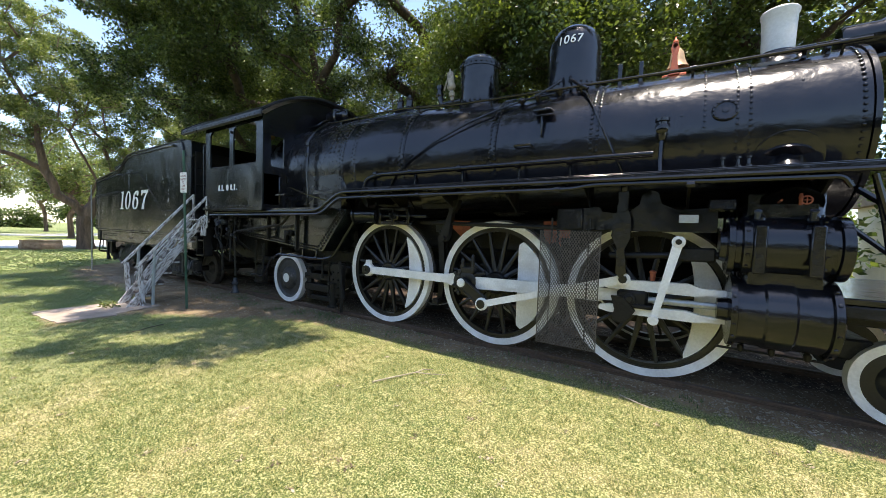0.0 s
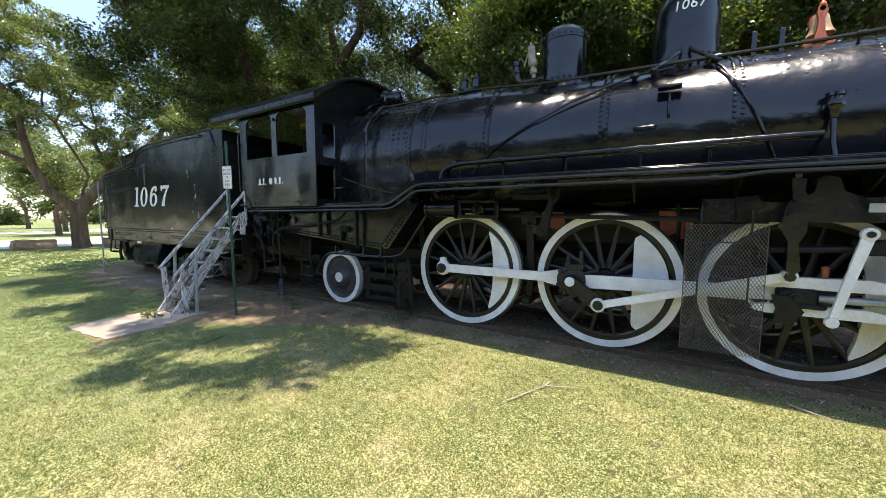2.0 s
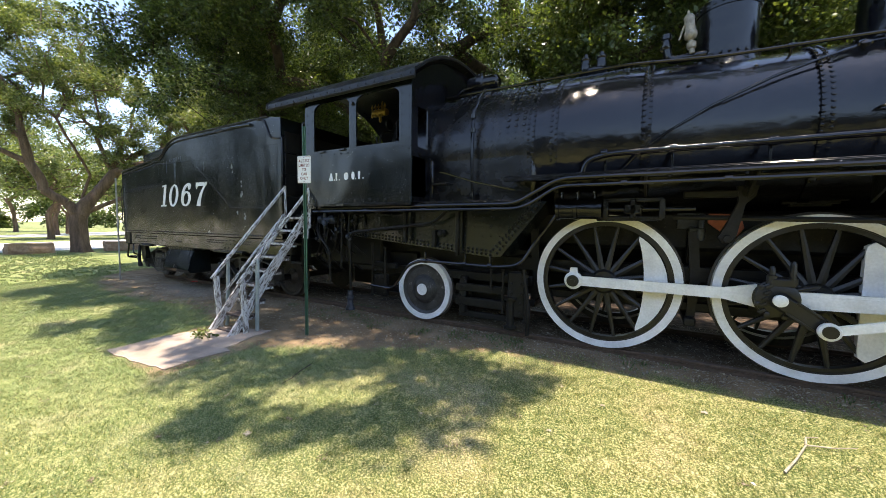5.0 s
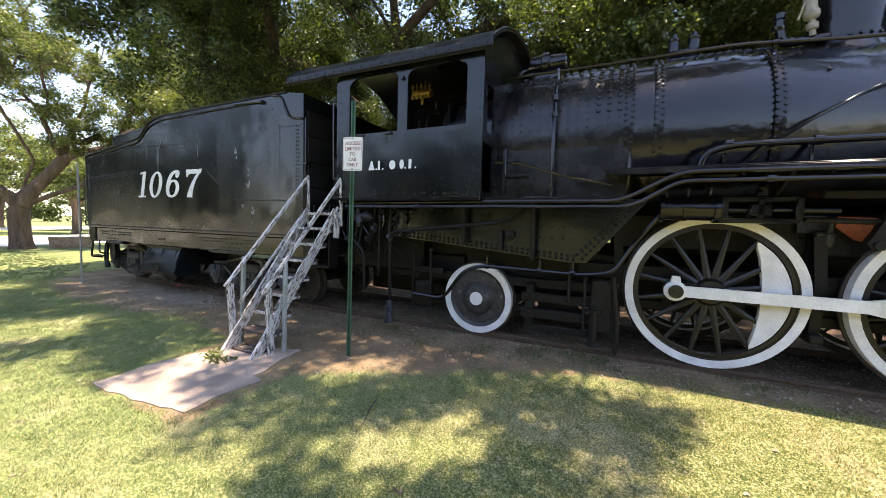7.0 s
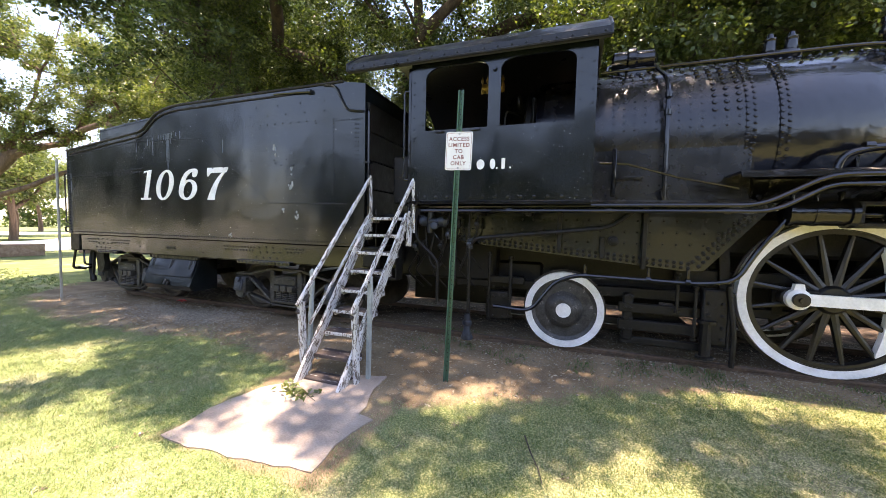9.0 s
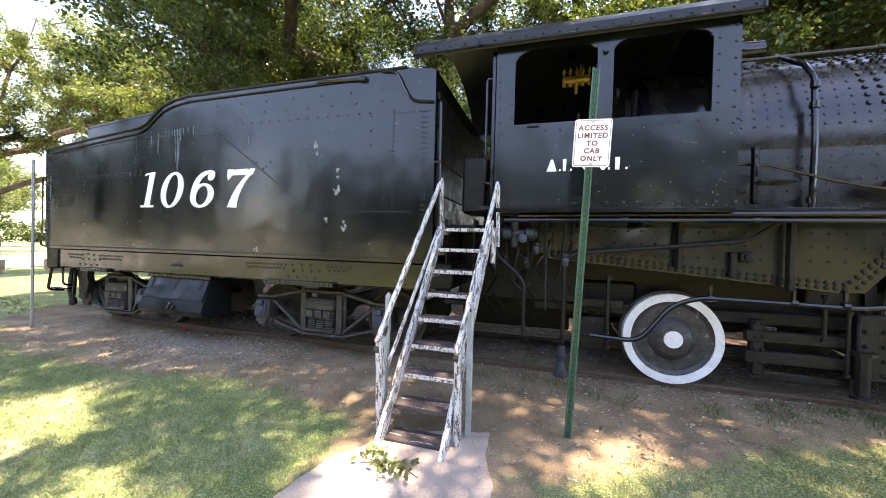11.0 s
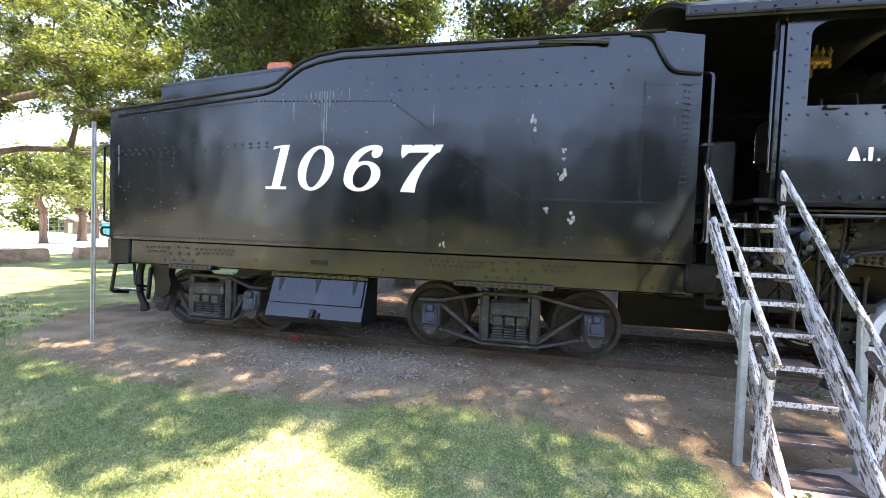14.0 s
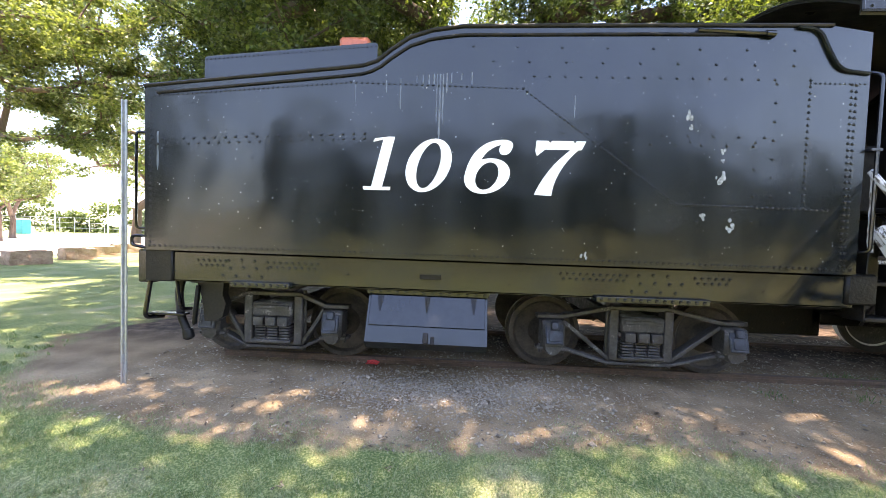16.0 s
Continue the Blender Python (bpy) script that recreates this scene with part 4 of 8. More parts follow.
for x in np.arange(-1.6, 3.2, 0.95):
    s.plate([[(-0.86, 2.19), (-1.42, 2.19), (-1.42, 2.15), (-0.86, 1.86)]], "x", x - 0.012, x + 0.012)
pieces("board_bracket", s, GRIMY, loco)

# firebox sides and ashpan
for side in (-1, 1):
    s = Shape()
    s.plate([[(-6.35, 1.92), (-6.35, 1.46), (-6.2, 1.38), (-3.55, 1.14), (-3.35, 1.15), (-2.72, 1.92)]], "y", side * 0.5, side * 1.12)
    fire = part("firebox_side", s, TANKBLACK, loco, "black firebox side studded with staybolts")
    if side < 0:
        s = Shape()
        for x in np.arange(-6.2, -2.9, 0.135):
            for z in np.arange(1.44, 1.9, 0.135):
                if z > 1.28 - 0.09 * (x + 4.9) and z > 1.2 + (x + 3.35) * 1.2:
                    s.rivet((x, -1.12, z), (0, -1, 0), 0.015)
        s.row((-6.25, -1.12, 1.42), (-3.5, -1.12, 1.175), 0.07, (0, -1, 0), 0.025)
        s.row((-6.25, -1.12, 1.47), (-3.5, -1.12, 1.225), 0.07, (0, -1, 0), 0.025)
        s.row((-3.4, -1.12, 1.2), (-2.83, -1.12, 1.88), 0.07, (0, -1, 0), 0.025)
        s.row((-3.46, -1.12, 1.25), (-2.90, -1.12, 1.90), 0.07, (0, -1, 0), 0.025)
        s.row((-3.40, -1.12, 1.29), (-2.96, -1.12, 1.80), 0.07, (0, -1, 0), 0.022)
        part("rivets", s, GRIMY, fire, kind="stuff")
s = Shape()
s.box((-3.85, 0, 2.32), (1.9, 2.10, 0.95), 0.06)
wrap = part("firebox_wrapper", s, DULLBLACK, loco)
s = Shape()
for x in np.arange(-4.40, -2.98, 0.115):
    for z in np.arange(2.02, 2.80, 0.115):
        s.rivet((x, -1.05, z), (0, -1, 0), 0.0135)
for z in np.arange(1.98, 2.8, 0.06):
    s.rivet((-2.97, -1.05, z), (0, -1, 0), 0.018)
part("rivets", s, BLACK, wrap, kind="stuff")
s = Shape()
s.plate([[(-5.9, 1.4), (-5.9, 1.05), (-5.3, 0.75), (-3.2, 0.62), (-3.0, 1.2)]], "y", -0.45, 0.45)
part("ashpan", s, GRIMY, loco)
s = Shape().box((-5.0, 0, 1.66), (2.7, 1.2, 0.5), 0.02)
part("firebox_core", s, GRIMY, loco)
# plain dark blocks added to close bright see-through gaps under the cab
s = Shape().box((-6.6, 0, 1.25), (1.6, 1.5, 0.9), 0.04)
part("cab_underframe_fill", s, GRIMY, loco)
part("cab_gap_fill", Shape().box((-6.25, -0.85, 1.74), (1.5, 0.30, 0.32), 0.02), GRIMY, loco)
s = Shape().box((-5.6, 0, 0.85), (0.9, 1.0, 0.5), 0.04)
part("ashpan_hopper", s, GRIMY, loco)

# frames
for y in (-0.52, 0.52):
    s = Shape()
    s.box((-0.2, y, 1.02), (6.6, 0.10, 0.20), 0.015)
    s.box((-0.2, y, 0.62), (6.0, 0.10, 0.12), 0.015)
    for x in (-2.9, -2.42, -1.7, -0.45, 0.27, 1.48, 2.2, 2.9):
        s.box((x, y, 0.82), (0.12, 0.11, 0.40), 0.01)
    s.box((-4.7, y * 1.28, 0.78), (3.4, 0.10, 0.14), 0.015)
    s.box((-4.7, y * 1.28, 0.40), (2.2, 0.10, 0.10), 0.015)
    pieces("main_frame_bar", s, GRIMY, loco)
s = Shape()
for x in (-3.2, -1.05, 0.85, 2.6):
    s.box((x, 0, 1.0), (0.18, 1.0, 0.3), 0.02)
s.box((-0.3, 0, 1.55), (5.6, 0.9, 0.5), 0.05)
# three dark sheets added to shut out the bright ground behind the wheels
s.box((-0.3, 0.42, 0.90), (5.9, 0.05, 0.92), 0.02)
s.box((-4.75, 0.42, 0.66), (2.6, 0.05, 0.5), 0.02)
s.box((-6.75, 0.42, 0.62), (1.7, 0.05, 0.8), 0.02)
pieces("crosstie_and_backing", s, GRIMY, loco)

# air reservoir and brake beams between the wheels
s = Shape().lathe((-1.6, 0, 1.28), (1, 0, 0), [(0, 0.1), (0.04, 0.25), (3.2, 0.25), (3.24, 0.1)], 24)
part("air_reservoir", s, GRIMY, loco)
for x in (-3.0, -1.07, 0.86):
    part("brake_beam", Shape().box((x, 0, 0.46), (0.12, 1.5, 0.10), 0.015), GRIMY, loco)
for x in (-1.08, 0.84):
    for y in (-0.44, 0.44):
        part("equaliser", Shape().box((x, y, 0.82), (0.62, 0.06, 0.16), 0.02), GRIMY, loco)
        part("spring_hanger", Shape().box((x, y, 1.3), (0.10, 0.08, 0.6), 0.015), GRIMY, loco)
s = Shape().plate([[(0.66, 1.80), (0.84, 1.80), (0.86, 1.70), (1.02, 1.68), (1.02, 1.48), (0.90, 1.46), (0.88, 1.54), (0.78, 1.50), (0.72, 1.46), (0.68, 1.60)]], "y", -0.53, -0.49)
part("primer_patch", s.moved(-0.1, 0, -0.03), RUSTYRED, loco, "patch of orange primer on the frame between the drivers")
s = Shape().plate([[(-0.92, 1.77), (-0.62, 1.76), (-0.58, 1.60), (-0.64, 1.50), (-0.76, 1.52), (-0.86, 1.60), (-0.93, 1.66)]], "y", -0.53, -0.49)
part("primer_patch", s, RUSTYRED, loco, "patch of orange primer behind the lever")
s = Shape().box((-1.12, -0.51, 1.68), (0.24, 0.03, 0.20), 0.006)
part("frame_plate", s, BLUEMETAL, loco, "pale blue-grey plate on the frame")
s = Shape().lathe((-1.0, -0.60, 1.44), (0, 0, 1), [(0, 0.03), (0.04, 0.05), (0.14, 0.05), (0.15, 0.03), (0.26, 0.03), (0.27, 0.045), (0.31, 0.045), (0.33, 0.015)], 10)
s.lathe((-1.0, -0.60, 1.58), (-1, 0, 0), [(0, 0.028), (0.08, 0.028), (0.085, 0.04), (0.11, 0.04)], 8)
part("drain_cock", s, BLUEMETAL, loco)
s = Shape().tube([(0.76, -0.56, 1.86), (0.78, -0.57, 1.6), (0.76, -0.56, 1.3)], 0.02, 6)
part("drain_pipe", s, GRIMY, loco)

# trailing frame under the firebox
s = Shape()
s.box((-3.66, -0.86, 0.62), (1.02, 0.08, 0.12), 0.01)
s.box((-3.64, -0.86, 0.40), (1.06, 0.08, 0.13), 0.01)
s.box((-3.70, -0.84, 0.20), (0.86, 0.06, 0.09), 0.01)
s.box((-3.16, -0.90, 0.60), (0.26, 0.14, 0.66), 0.02)
s.box((-4.06, -0.84, 0.50), (0.12, 0.10, 0.60), 0.02)
s.box((-5.62, -0.86, 0.86), (0.5, 0.08, 0.10), 0.01)
s.box((-5.72, -0.88, 0.50), (0.34, 0.10, 0.40), 0.02)
s.tube(bend([(-3.05, -0.98, 0.98), (-2.97, -0.98, 0.4), (-2.98, -0.98, 0.04)], 0.1), 0.03, 8)
pieces("trailing_frame_bar", s, GRIMY, loco)
for x, yb in ((-3.16, -0.97), (-4.06, -0.89), (-5.72, -0.93)):
    s = Shape()
    for dz in (-0.22, -0.08, 0.06, 0.20):
        for dx in (-0.07, 0.07):
            s.lathe((x + dx * (0.5 if x == -4.06 else 1), yb, 0.56 + dz), (0, -1, 0), [(0, 0.022), (0.02, 0.022), (0.024, 0.012), (0.034, 0.012)], 6)
    pieces("frame_bolt", s, GRIMY, loco)
for x, z0, z1, r in ((-3.36, 0.3, 0.95, 0.018), (-3.02, 0.22, 0.9, 0.024), (-3.24, 0.10, 0.56, 0.06), (-3.55, 0.62, 1.1, 0.02), (-5.55, 0.35, 1.2, 0.022), (-5.85, 0.3, 1.25, 0.018)):
    part("hanger_rod", Shape().lathe((x, -0.96, z0), (0, 0, 1), [(0, r * 1.6), (0.03, r * 1.6), (0.035, r), (z1 - z0 - 0.04, r), (z1 - z0 - 0.035, r * 1.7), (z1 - z0, r * 1.7)], 8), GRIMY, loco)
s = Shape().plate([[(-3.98, 0.30), (-3.28, 0.30), (-3.28, 0.36), (-3.5, 0.56), (-3.98, 0.60)]], "y", -0.70, -0.66)
part("truck_side_plate", s, GRIMY, loco)


# wheels
def rim_ring(s, r0, r1, y0, y1, n=64):
    """A flat ring between two radii, in the plane of the wheel, from y0 (outer face) to y1."""
    verts, faces = [], []
    for r, y in ((r0, y0), (r1, y0), (r1, y1), (r0, y1)):
        for k in range(n):
            a = 2 * math.pi * k / n
            verts.append((r * math.cos(a), y, r * math.sin(a)))
    for j in range(4):
        for k in range(n):
            q, p = (k + 1) % n, (j + 1) % 4
            faces.append((j * n + k, j * n + q, p * n + q, p * n + k))
    return s.add(verts, faces)


def place(name, mesh, at, parent, label=""):
    ob = new(name, mesh)
    ob.location = at
    if parent:
        ob.parent = parent
    return tagged(ob, label=label)


RD = 0.876
spokes = Shape()
rim_ring(spokes, RD - 0.145, RD - 0.085, -0.045, 0.045)
spokes.lathe((0, -0.075, 0), (0, 1, 0), [(0, 0.02), (0, 0.13), (0.02, 0.155), (0.07, 0.175), (0.15, 0.17)], 32)
spokes.lathe((-0.36, -0.085, 0), (0, 1, 0), [(0, 0.09), (0.02, 0.11), (0.12, 0.11)], 24)
spokes.box((-0.2, -0.02, 0), (0.3, 0.08, 0.2), 0.02)
s = Shape()
s.add([(0.14, -0.032, -0.036), (0.14, -0.032, 0.036), (0.14, 0.032, 0.036), (0.14, 0.032, -0.036), (0.14, -0.042, 0), (0.14, 0.042, 0), (0.75, -0.022, -0.016), (0.75, -0.022, 0.016), (0.75, 0.022, 0.016), (0.75, 0.022, -0.016), (0.75, -0.030, 0), (0.75, 0.030, 0)],
      [(0, 4, 10, 6), (4, 1, 7, 10), (1, 2, 8, 7), (2, 5, 11, 8), (5, 3, 9, 11), (3, 0, 6, 9)])
one_spoke = s.mesh("spoke", WHEELBLACK)
spoke_mesh = spokes.mesh("wheel_centre", WHEELBLACK)
tyre_mesh = rim_ring(Shape(), RD - 0.088, RD, -0.062, 0.075).mesh("tyre", WHITE)
groove_mesh = rim_ring(Shape(), RD - 0.1, RD - 0.086, -0.058, 0.03).mesh("tyre_lip", WHEELBLACK)
flange_mesh = rim_ring(Shape(), RD - 0.06, RD + 0.028, 0.05, 0.085).mesh("flange", TREADSTEEL)
s = Shape()
arc = [(0.715 * math.cos(a), 0.715 * math.sin(a)) for a in np.linspace(radians(-57), radians(57), 24)]
s.plate([[*arc, (0.335, 0.56), (0.325, 0.50), (0.325, -0.50), (0.335, -0.56)]], "y", -0.052, 0.02)
weight_mesh = s.mesh("counterweight", WHITE)
s = Shape()
s.plate([[*arc, (0.385, 0.56), (0.425, 0.40), (0.452, 0.2), (0.46, 0.0), (0.452, -0.2), (0.425, -0.40), (0.385, -0.56)]], "y", -0.052, 0.02)
crescent_mesh = s.mesh("counterweight", WHITE)
axle_mesh = Shape().lathe((0, 0, 0), (0, 1, 0), [(0, 0.10), (1.6, 0.10)], 20).mesh("axle", GRIMY)
DRIVERS = (-2.03, -0.01, 1.86)
for x in DRIVERS:
    for side in (-1, 1):
        w = place("driving_wheel", spoke_mesh, (x, side * 0.74, RD), loco, "spoked black driving wheel with white rim and white counterweight")
        if side > 0:
            w.rotation_euler = (0, 0, math.pi)
        for nm, q in (("tyre", tyre_mesh), ("tyre_lip", groove_mesh), ("flange", flange_mesh), ("counterweight", weight_mesh if x == DRIVERS[1] else crescent_mesh)):
            place(nm, q, (0, 0, 0), w, "white-painted steel tyre" if nm == "tyre" else "")
        for i in range(16):
            place("spoke", one_spoke, (0, 0, 0), w).rotation_euler = (0, 2 * math.pi * (i + 0.5) / 16, 0)
    place("axle", axle_mesh, (x, -0.8, RD), loco)

RT = 0.515
s = Shape().lathe((0, 0, 0), (0, 1, 0), [(-0.10, 0.02), (-0.10, 0.10), (-0.095, 0.17), (-0.06, 0.21), (-0.035, 0.235), (-0.02, 0.25), (-0.015, 0.38), (-0.03, 0.40), (-0.045, RT - 0.085), (0.06, RT - 0.085)], 44)
disc_mesh = s.mesh("wheel_disc", DUSTY)
t_tyre = rim_ring(Shape(), RT - 0.088, RT, -0.058, 0.07).mesh("tyre", WHITE)
t_fl = rim_ring(Shape(), RT - 0.06, RT + 0.027, 0.05, 0.08).mesh("flange", TREADSTEEL)
t_hub = Shape().lathe((0, 0, 0), (0, 1, 0), [(-0.112, 0.02), (-0.112, 0.095), (-0.095, 0.1)], 28).mesh("hub_cap", WHITE)
for side in (-1, 1):
    w = place("trailing_wheel", disc_mesh, (-4.84, side * 0.76, RT - 0.02), loco, "solid dark trailing wheel with white rim and hub")
    if side > 0:
        w.rotation_euler = (0, 0, math.pi)
    for nm, q in (("tyre", t_tyre), ("flange", t_fl), ("hub_cap", t_hub)):
        place(nm, q, (0, 0, 0), w)
place("axle", axle_mesh, (-4.84, -0.8, RT - 0.02), loco)
RL = 0.38
s = Shape().lathe((0, 0, 0), (0, 1, 0), [(-0.10, 0.02), (-0.10, 0.10), (-0.06, 0.17), (-0.02, 0.2), (-0.015, 0.30), (-0.045, RL - 0.07), (0.06, RL - 0.07)], 40)
l_disc = s.mesh("wheel_disc", WHEELBLACK)
l_tyre = rim_ring(Shape(), RL - 0.075, RL, -0.058, 0.07).mesh("tyre", WHITE)
l_hub = Shape().lathe((0, 0, 0), (0, 1, 0), [(-0.112, 0.02), (-0.112, 0.085), (-0.095, 0.09)], 28).mesh("hub_cap", WHITE)
for side in (-1, 1):
    w = place("leading_wheel", l_disc, (3.86, side * 0.76, RL + 0.0), loco, "small leading wheel with white rim")
    if side > 0:
        w.rotation_euler = (0, 0, math.pi)
    for nm, q in (("tyre", l_tyre), ("hub_cap", l_hub)):
        place(nm, q, (0, 0, 0), w)
place("axle", axle_mesh, (3.86, -0.8, RL), loco)

# rods
PIN = -0.36
pins = [x + PIN for x in DRIVERS]


def rod(a, b, za, zb, ha, hb, y, thick, big=None, small=None):
    """A flat rod with eyes at its ends."""
    s = Shape()
    A, B = Vector((a, y, za)), Vector((b, y, zb))
    d = (B - A).normalized()
    m = Matrix((d, (0, 1, 0), d.cross(Vector((0, 1, 0))))).transposed()
    up = m @ Vector((0, 0, 1))
    pts = [(A + d * 0.02 - up * ha / 2), (B - d * 0.02 - up * hb / 2), (B - d * 0.02 + up * hb / 2), (A + d * 0.02 + up * ha / 2)]
    s.plate([[(p.x, p.z) for p in pts]], "y", y - thick / 2, y + thick / 2)
    for p, r in ((A, big), (B, small)):
        if r:
            s.lathe(p - Vector((0, thick * 0.75, 0)), (0, 1, 0), [(0, r * 0.9), (0.008, r), (thick * 1.5 - 0.008, r), (thick * 1.5, r * 0.9)], 28)
    return s


s = rod(pins[0], pins[1], RD, RD, 0.125, 0.125, -0.90, 0.05, 0.115)
s.plate([[(pins[0] - 0.055, RD + 0.08), (pins[0] + 0.055, RD + 0.08), (pins[0] + 0.04, RD + 0.17), (pins[0] - 0.04, RD + 0.17)]], "y", -0.93, -0.87)
s.plate([[(pins[1] - 0.42, RD - 0.0625), (pins[1] - 0.14, RD - 0.125), (pins[1] - 0.14, RD + 0.125), (pins[1] - 0.42, RD + 0.0625)]], "y", -0.927, -0.873)
part("side_rod", s, WHITE, loco, "white-painted side rod")
part("side_rod", rod(pins[1], pins[2], RD, RD, 0.125, 0.12, -0.90, 0.05, None, 0.11), WHITE, loco, "white-painted side rod")
for x in pins:
    s = Shape().cyl((x, -0.76, RD), (x, -0.985, RD), 0.07, n=20)
    s.lathe((x, -0.97, RD), (0, -1, 0), [(0, 0.078), (0.02, 0.075), (0.022, 0.03), (0.04, 0.028)], 20)
    part("crank_pin", s, WHEELBLACK, loco)
cross_x, cross_z = 1.66, 0.93
s = rod(pins[1] + 0.04, cross_x, RD, cross_z, 0.17, 0.13, -1.02, 0.05)
part("main_rod", s, WHITE, loco, "white-painted main rod")
s = rod(pins[1] + 0.1, cross_x - 0.1, RD + 0.004, cross_z, 0.09, 0.07, -1.048, 0.012)
part("main_rod_flute", s, WHITE, loco)
# return crank and big-end strap on the main pin
s = Shape()
s.lathe((pins[1], -0.97, RD), (0, -1, 0), [(0, 0.165), (0.01, 0.19), (0.04, 0.195), (0.045, 0.18), (0.09, 0.18), (0.10, 0.16), (0.105, 0.08)], 28)
for k in range(5):
    s.box((pins[1] - 0.12 + 0.012 * k, -1.075, RD - 0.13 + 0.065 * k), (0.07, 0.02, 0.035), 0.006, Matrix.Rotation(radians(-35), 3, "Y"))
for x, z, h, q in ((-0.05, 0.24, 0.12, 0), (0.11, 0.22, 0.20, 4)):
    s.lathe((pins[1] + x, -1.03, RD + z - 0.06), (0, 0, 1), [(0, 0.045), (0.06, 0.045), (0.065, 0.028), (h, 0.028), (h + 0.03, 0.02), (h + 0.04, 0.008)], 8)
s.box((pins[1] + 0.03, -1.03, RD + 0.17), (0.24, 0.09, 0.12), 0.03)
s.box((pins[1] + 0.22, -1.03, RD + 0.13), (0.20, 0.06, 0.05), 0.02, Matrix.Rotation(radians(-18), 3, "Y"))
for x, z in ((-0.14, 0.12), (-0.16, -0.06), (-0.08, -0.16), (0.06, -0.17)):
    s.lathe((pins[1] + x, -1.06, RD + z), (0, -1, 0), [(0, 0.028), (0.03, 0.028), (0.035, 0.018)], 6)
A, B = Vector((pins[1], -1.12, RD)), Vector((-0.02, -1.12, 0.63))
d = (B - A).normalized()
m = Matrix((d, (0, 1, 0), d.cross(Vector((0, 1, 0))))).transposed()
s.box((A + B) / 2, ((B - A).length + 0.1, 0.06, 0.17), 0.03, m)
for sg in (-1, 1):
    s.box((A + B) / 2 + m @ Vector((0.03, -0.034, sg * 0.068)), ((B - A).length - 0.14, 0.016, 0.025), 0.006, m)
part("return_crank", s, WHEELBLACK, loco)
s = Shape().lathe((pins[1], -1.14, RD), (0, -1, 0), [(0, 0.06), (0.03, 0.06), (0.035, 0.05)], 20)
part("pin_cap", s, WHITE, loco)
LINK = Vector((1.66, -1.22, 1.13))
s = rod(-0.02, LINK.x, 0.63, LINK.z, 0.085, 0.085, -1.20, 0.035, 0.085, 0.07)
part("eccentric_rod", s, WHITE, loco, "white-painted eccentric rod")
s = Shape().lathe((-0.02, -1.22, 0.63), (0, -1, 0), [(0, 0.06), (0.02, 0.058), (0.022, 0.02)], 18)
s.lathe((LINK.x, -1.235, LINK.z), (0, -1, 0), [(0, 0.045), (0.03, 0.042), (0.032, 0.02)], 8)
pieces("rod_pin", s, WHEELBLACK, loco)

# crosshead and guides
for z, hh in ((1.06, 0.10), (0.79, 0.085)):
    s = Shape()
    x0, x1 = 1.42, 2.56
    s.plate([[(x0, z - 0.02), (x0 + 0.1, z - hh / 2), (x1 - 0.25, z - hh / 2), (x1 - 0.15, z - hh / 2 + 0.02), (x1, z - 0.02), (x1, z + 0.03), (x1 - 0.2, z + 0.035), (x1 - 0.32, z + hh / 2 + 0.02), (x0 + 0.1, z + hh / 2), (x0, z + 0.02)]], "y", -1.14, -1.05)
    part("guide_bar", s, WHITE, loco, "white-painted crosshead guide")
s = Shape()
s.box((1.68, -1.10, 0.92), (0.30, 0.14, 0.19), 0.03)
s.box((1.70, -1.11, 0.85), (0.36, 0.16, 0.05), 0.015)
s.lathe((1.66, -1.17, 0.92), (0, -1, 0), [(0, 0.06), (0.02, 0.058), (0.025, 0.035), (0.045, 0.03)], 14)
s.plate([[(1.48, 0.94), (1.60, 0.94), (1.72, 0.80), (1.66, 0.70), (1.58, 0.66), (1.50, 0.68), (1.52, 0.80)]], "y", -1.22, -1.16)
part("crosshead", s.moved(0.07), GRIMY, loco)
s = Shape().cyl((1.7, -1.1, 0.92), (2.6, -1.1, 0.93), 0.035, n=12)
part("piston_rod", s, STEEL, loco)
s = rod(2.14, 1.96, 1.55, 0.74, 0.085, 0.06, -1.26, 0.035, 0.06, 0.05)
part("combination_lever", s, WHITE, loco, "white-painted combination lever")
s = Shape().lathe((2.14, -1.285, 1.55), (0, -1, 0), [(0, 0.03), (0.02, 0.028)], 8)
part("lever_pin", s, WHEELBLACK, loco)

# valve gear bracket, hanger and valve rod
s = Shape()
s.plate([[(1.15, 1.60), (2.38, 1.60), (2.38, 1.84), (2.05, 1.82), (1.92, 1.88), (1.88, 2.00), (1.80, 2.03), (1.74, 1.98), (1.72, 1.88), (1.60, 1.78), (1.36, 1.80), (1.32, 1.86), (1.15, 1.84)]], "y", -1.22, -1.10)
s.box((1.02, -1.16, 1.72), (0.3, 0.16, 0.26), 0.02)
s.box((2.40, -1.2, 1.86), (0.20, 0.24, 0.10), 0.01)
for x in (1.0, 1.1, 1.2):
    for z in (1.66, 1.76):
        s.rivet((x, -1.24, z), (0, -1, 0), 0.018)
part("valve_gear_bracket", s.moved(0.06, 0, 0.05), BLACK, loco)
s = Shape().box((2.21, -1.225, 1.78), (0.16, 0.012, 0.08), 0.003)
part("builder_plate", s, STEEL, loco, "small pale metal plate")
s = Shape()
s.plate([[(1.53, 2.00), (1.63, 2.00), (1.62, 1.84), (1.66, 1.72), (1.66, 1.52), (1.61, 1.40), (1.64, 1.16), (1.58, 1.10), (1.54, 1.16), (1.54, 1.42), (1.48, 1.54), (1.50, 1.72), (1.54, 1.84)]], "y", -1.36, -1.26)
s.lathe((1.58, -1.38, 1.84), (0, -1, 0), [(0, 0.055), (0.03, 0.05)], 12)
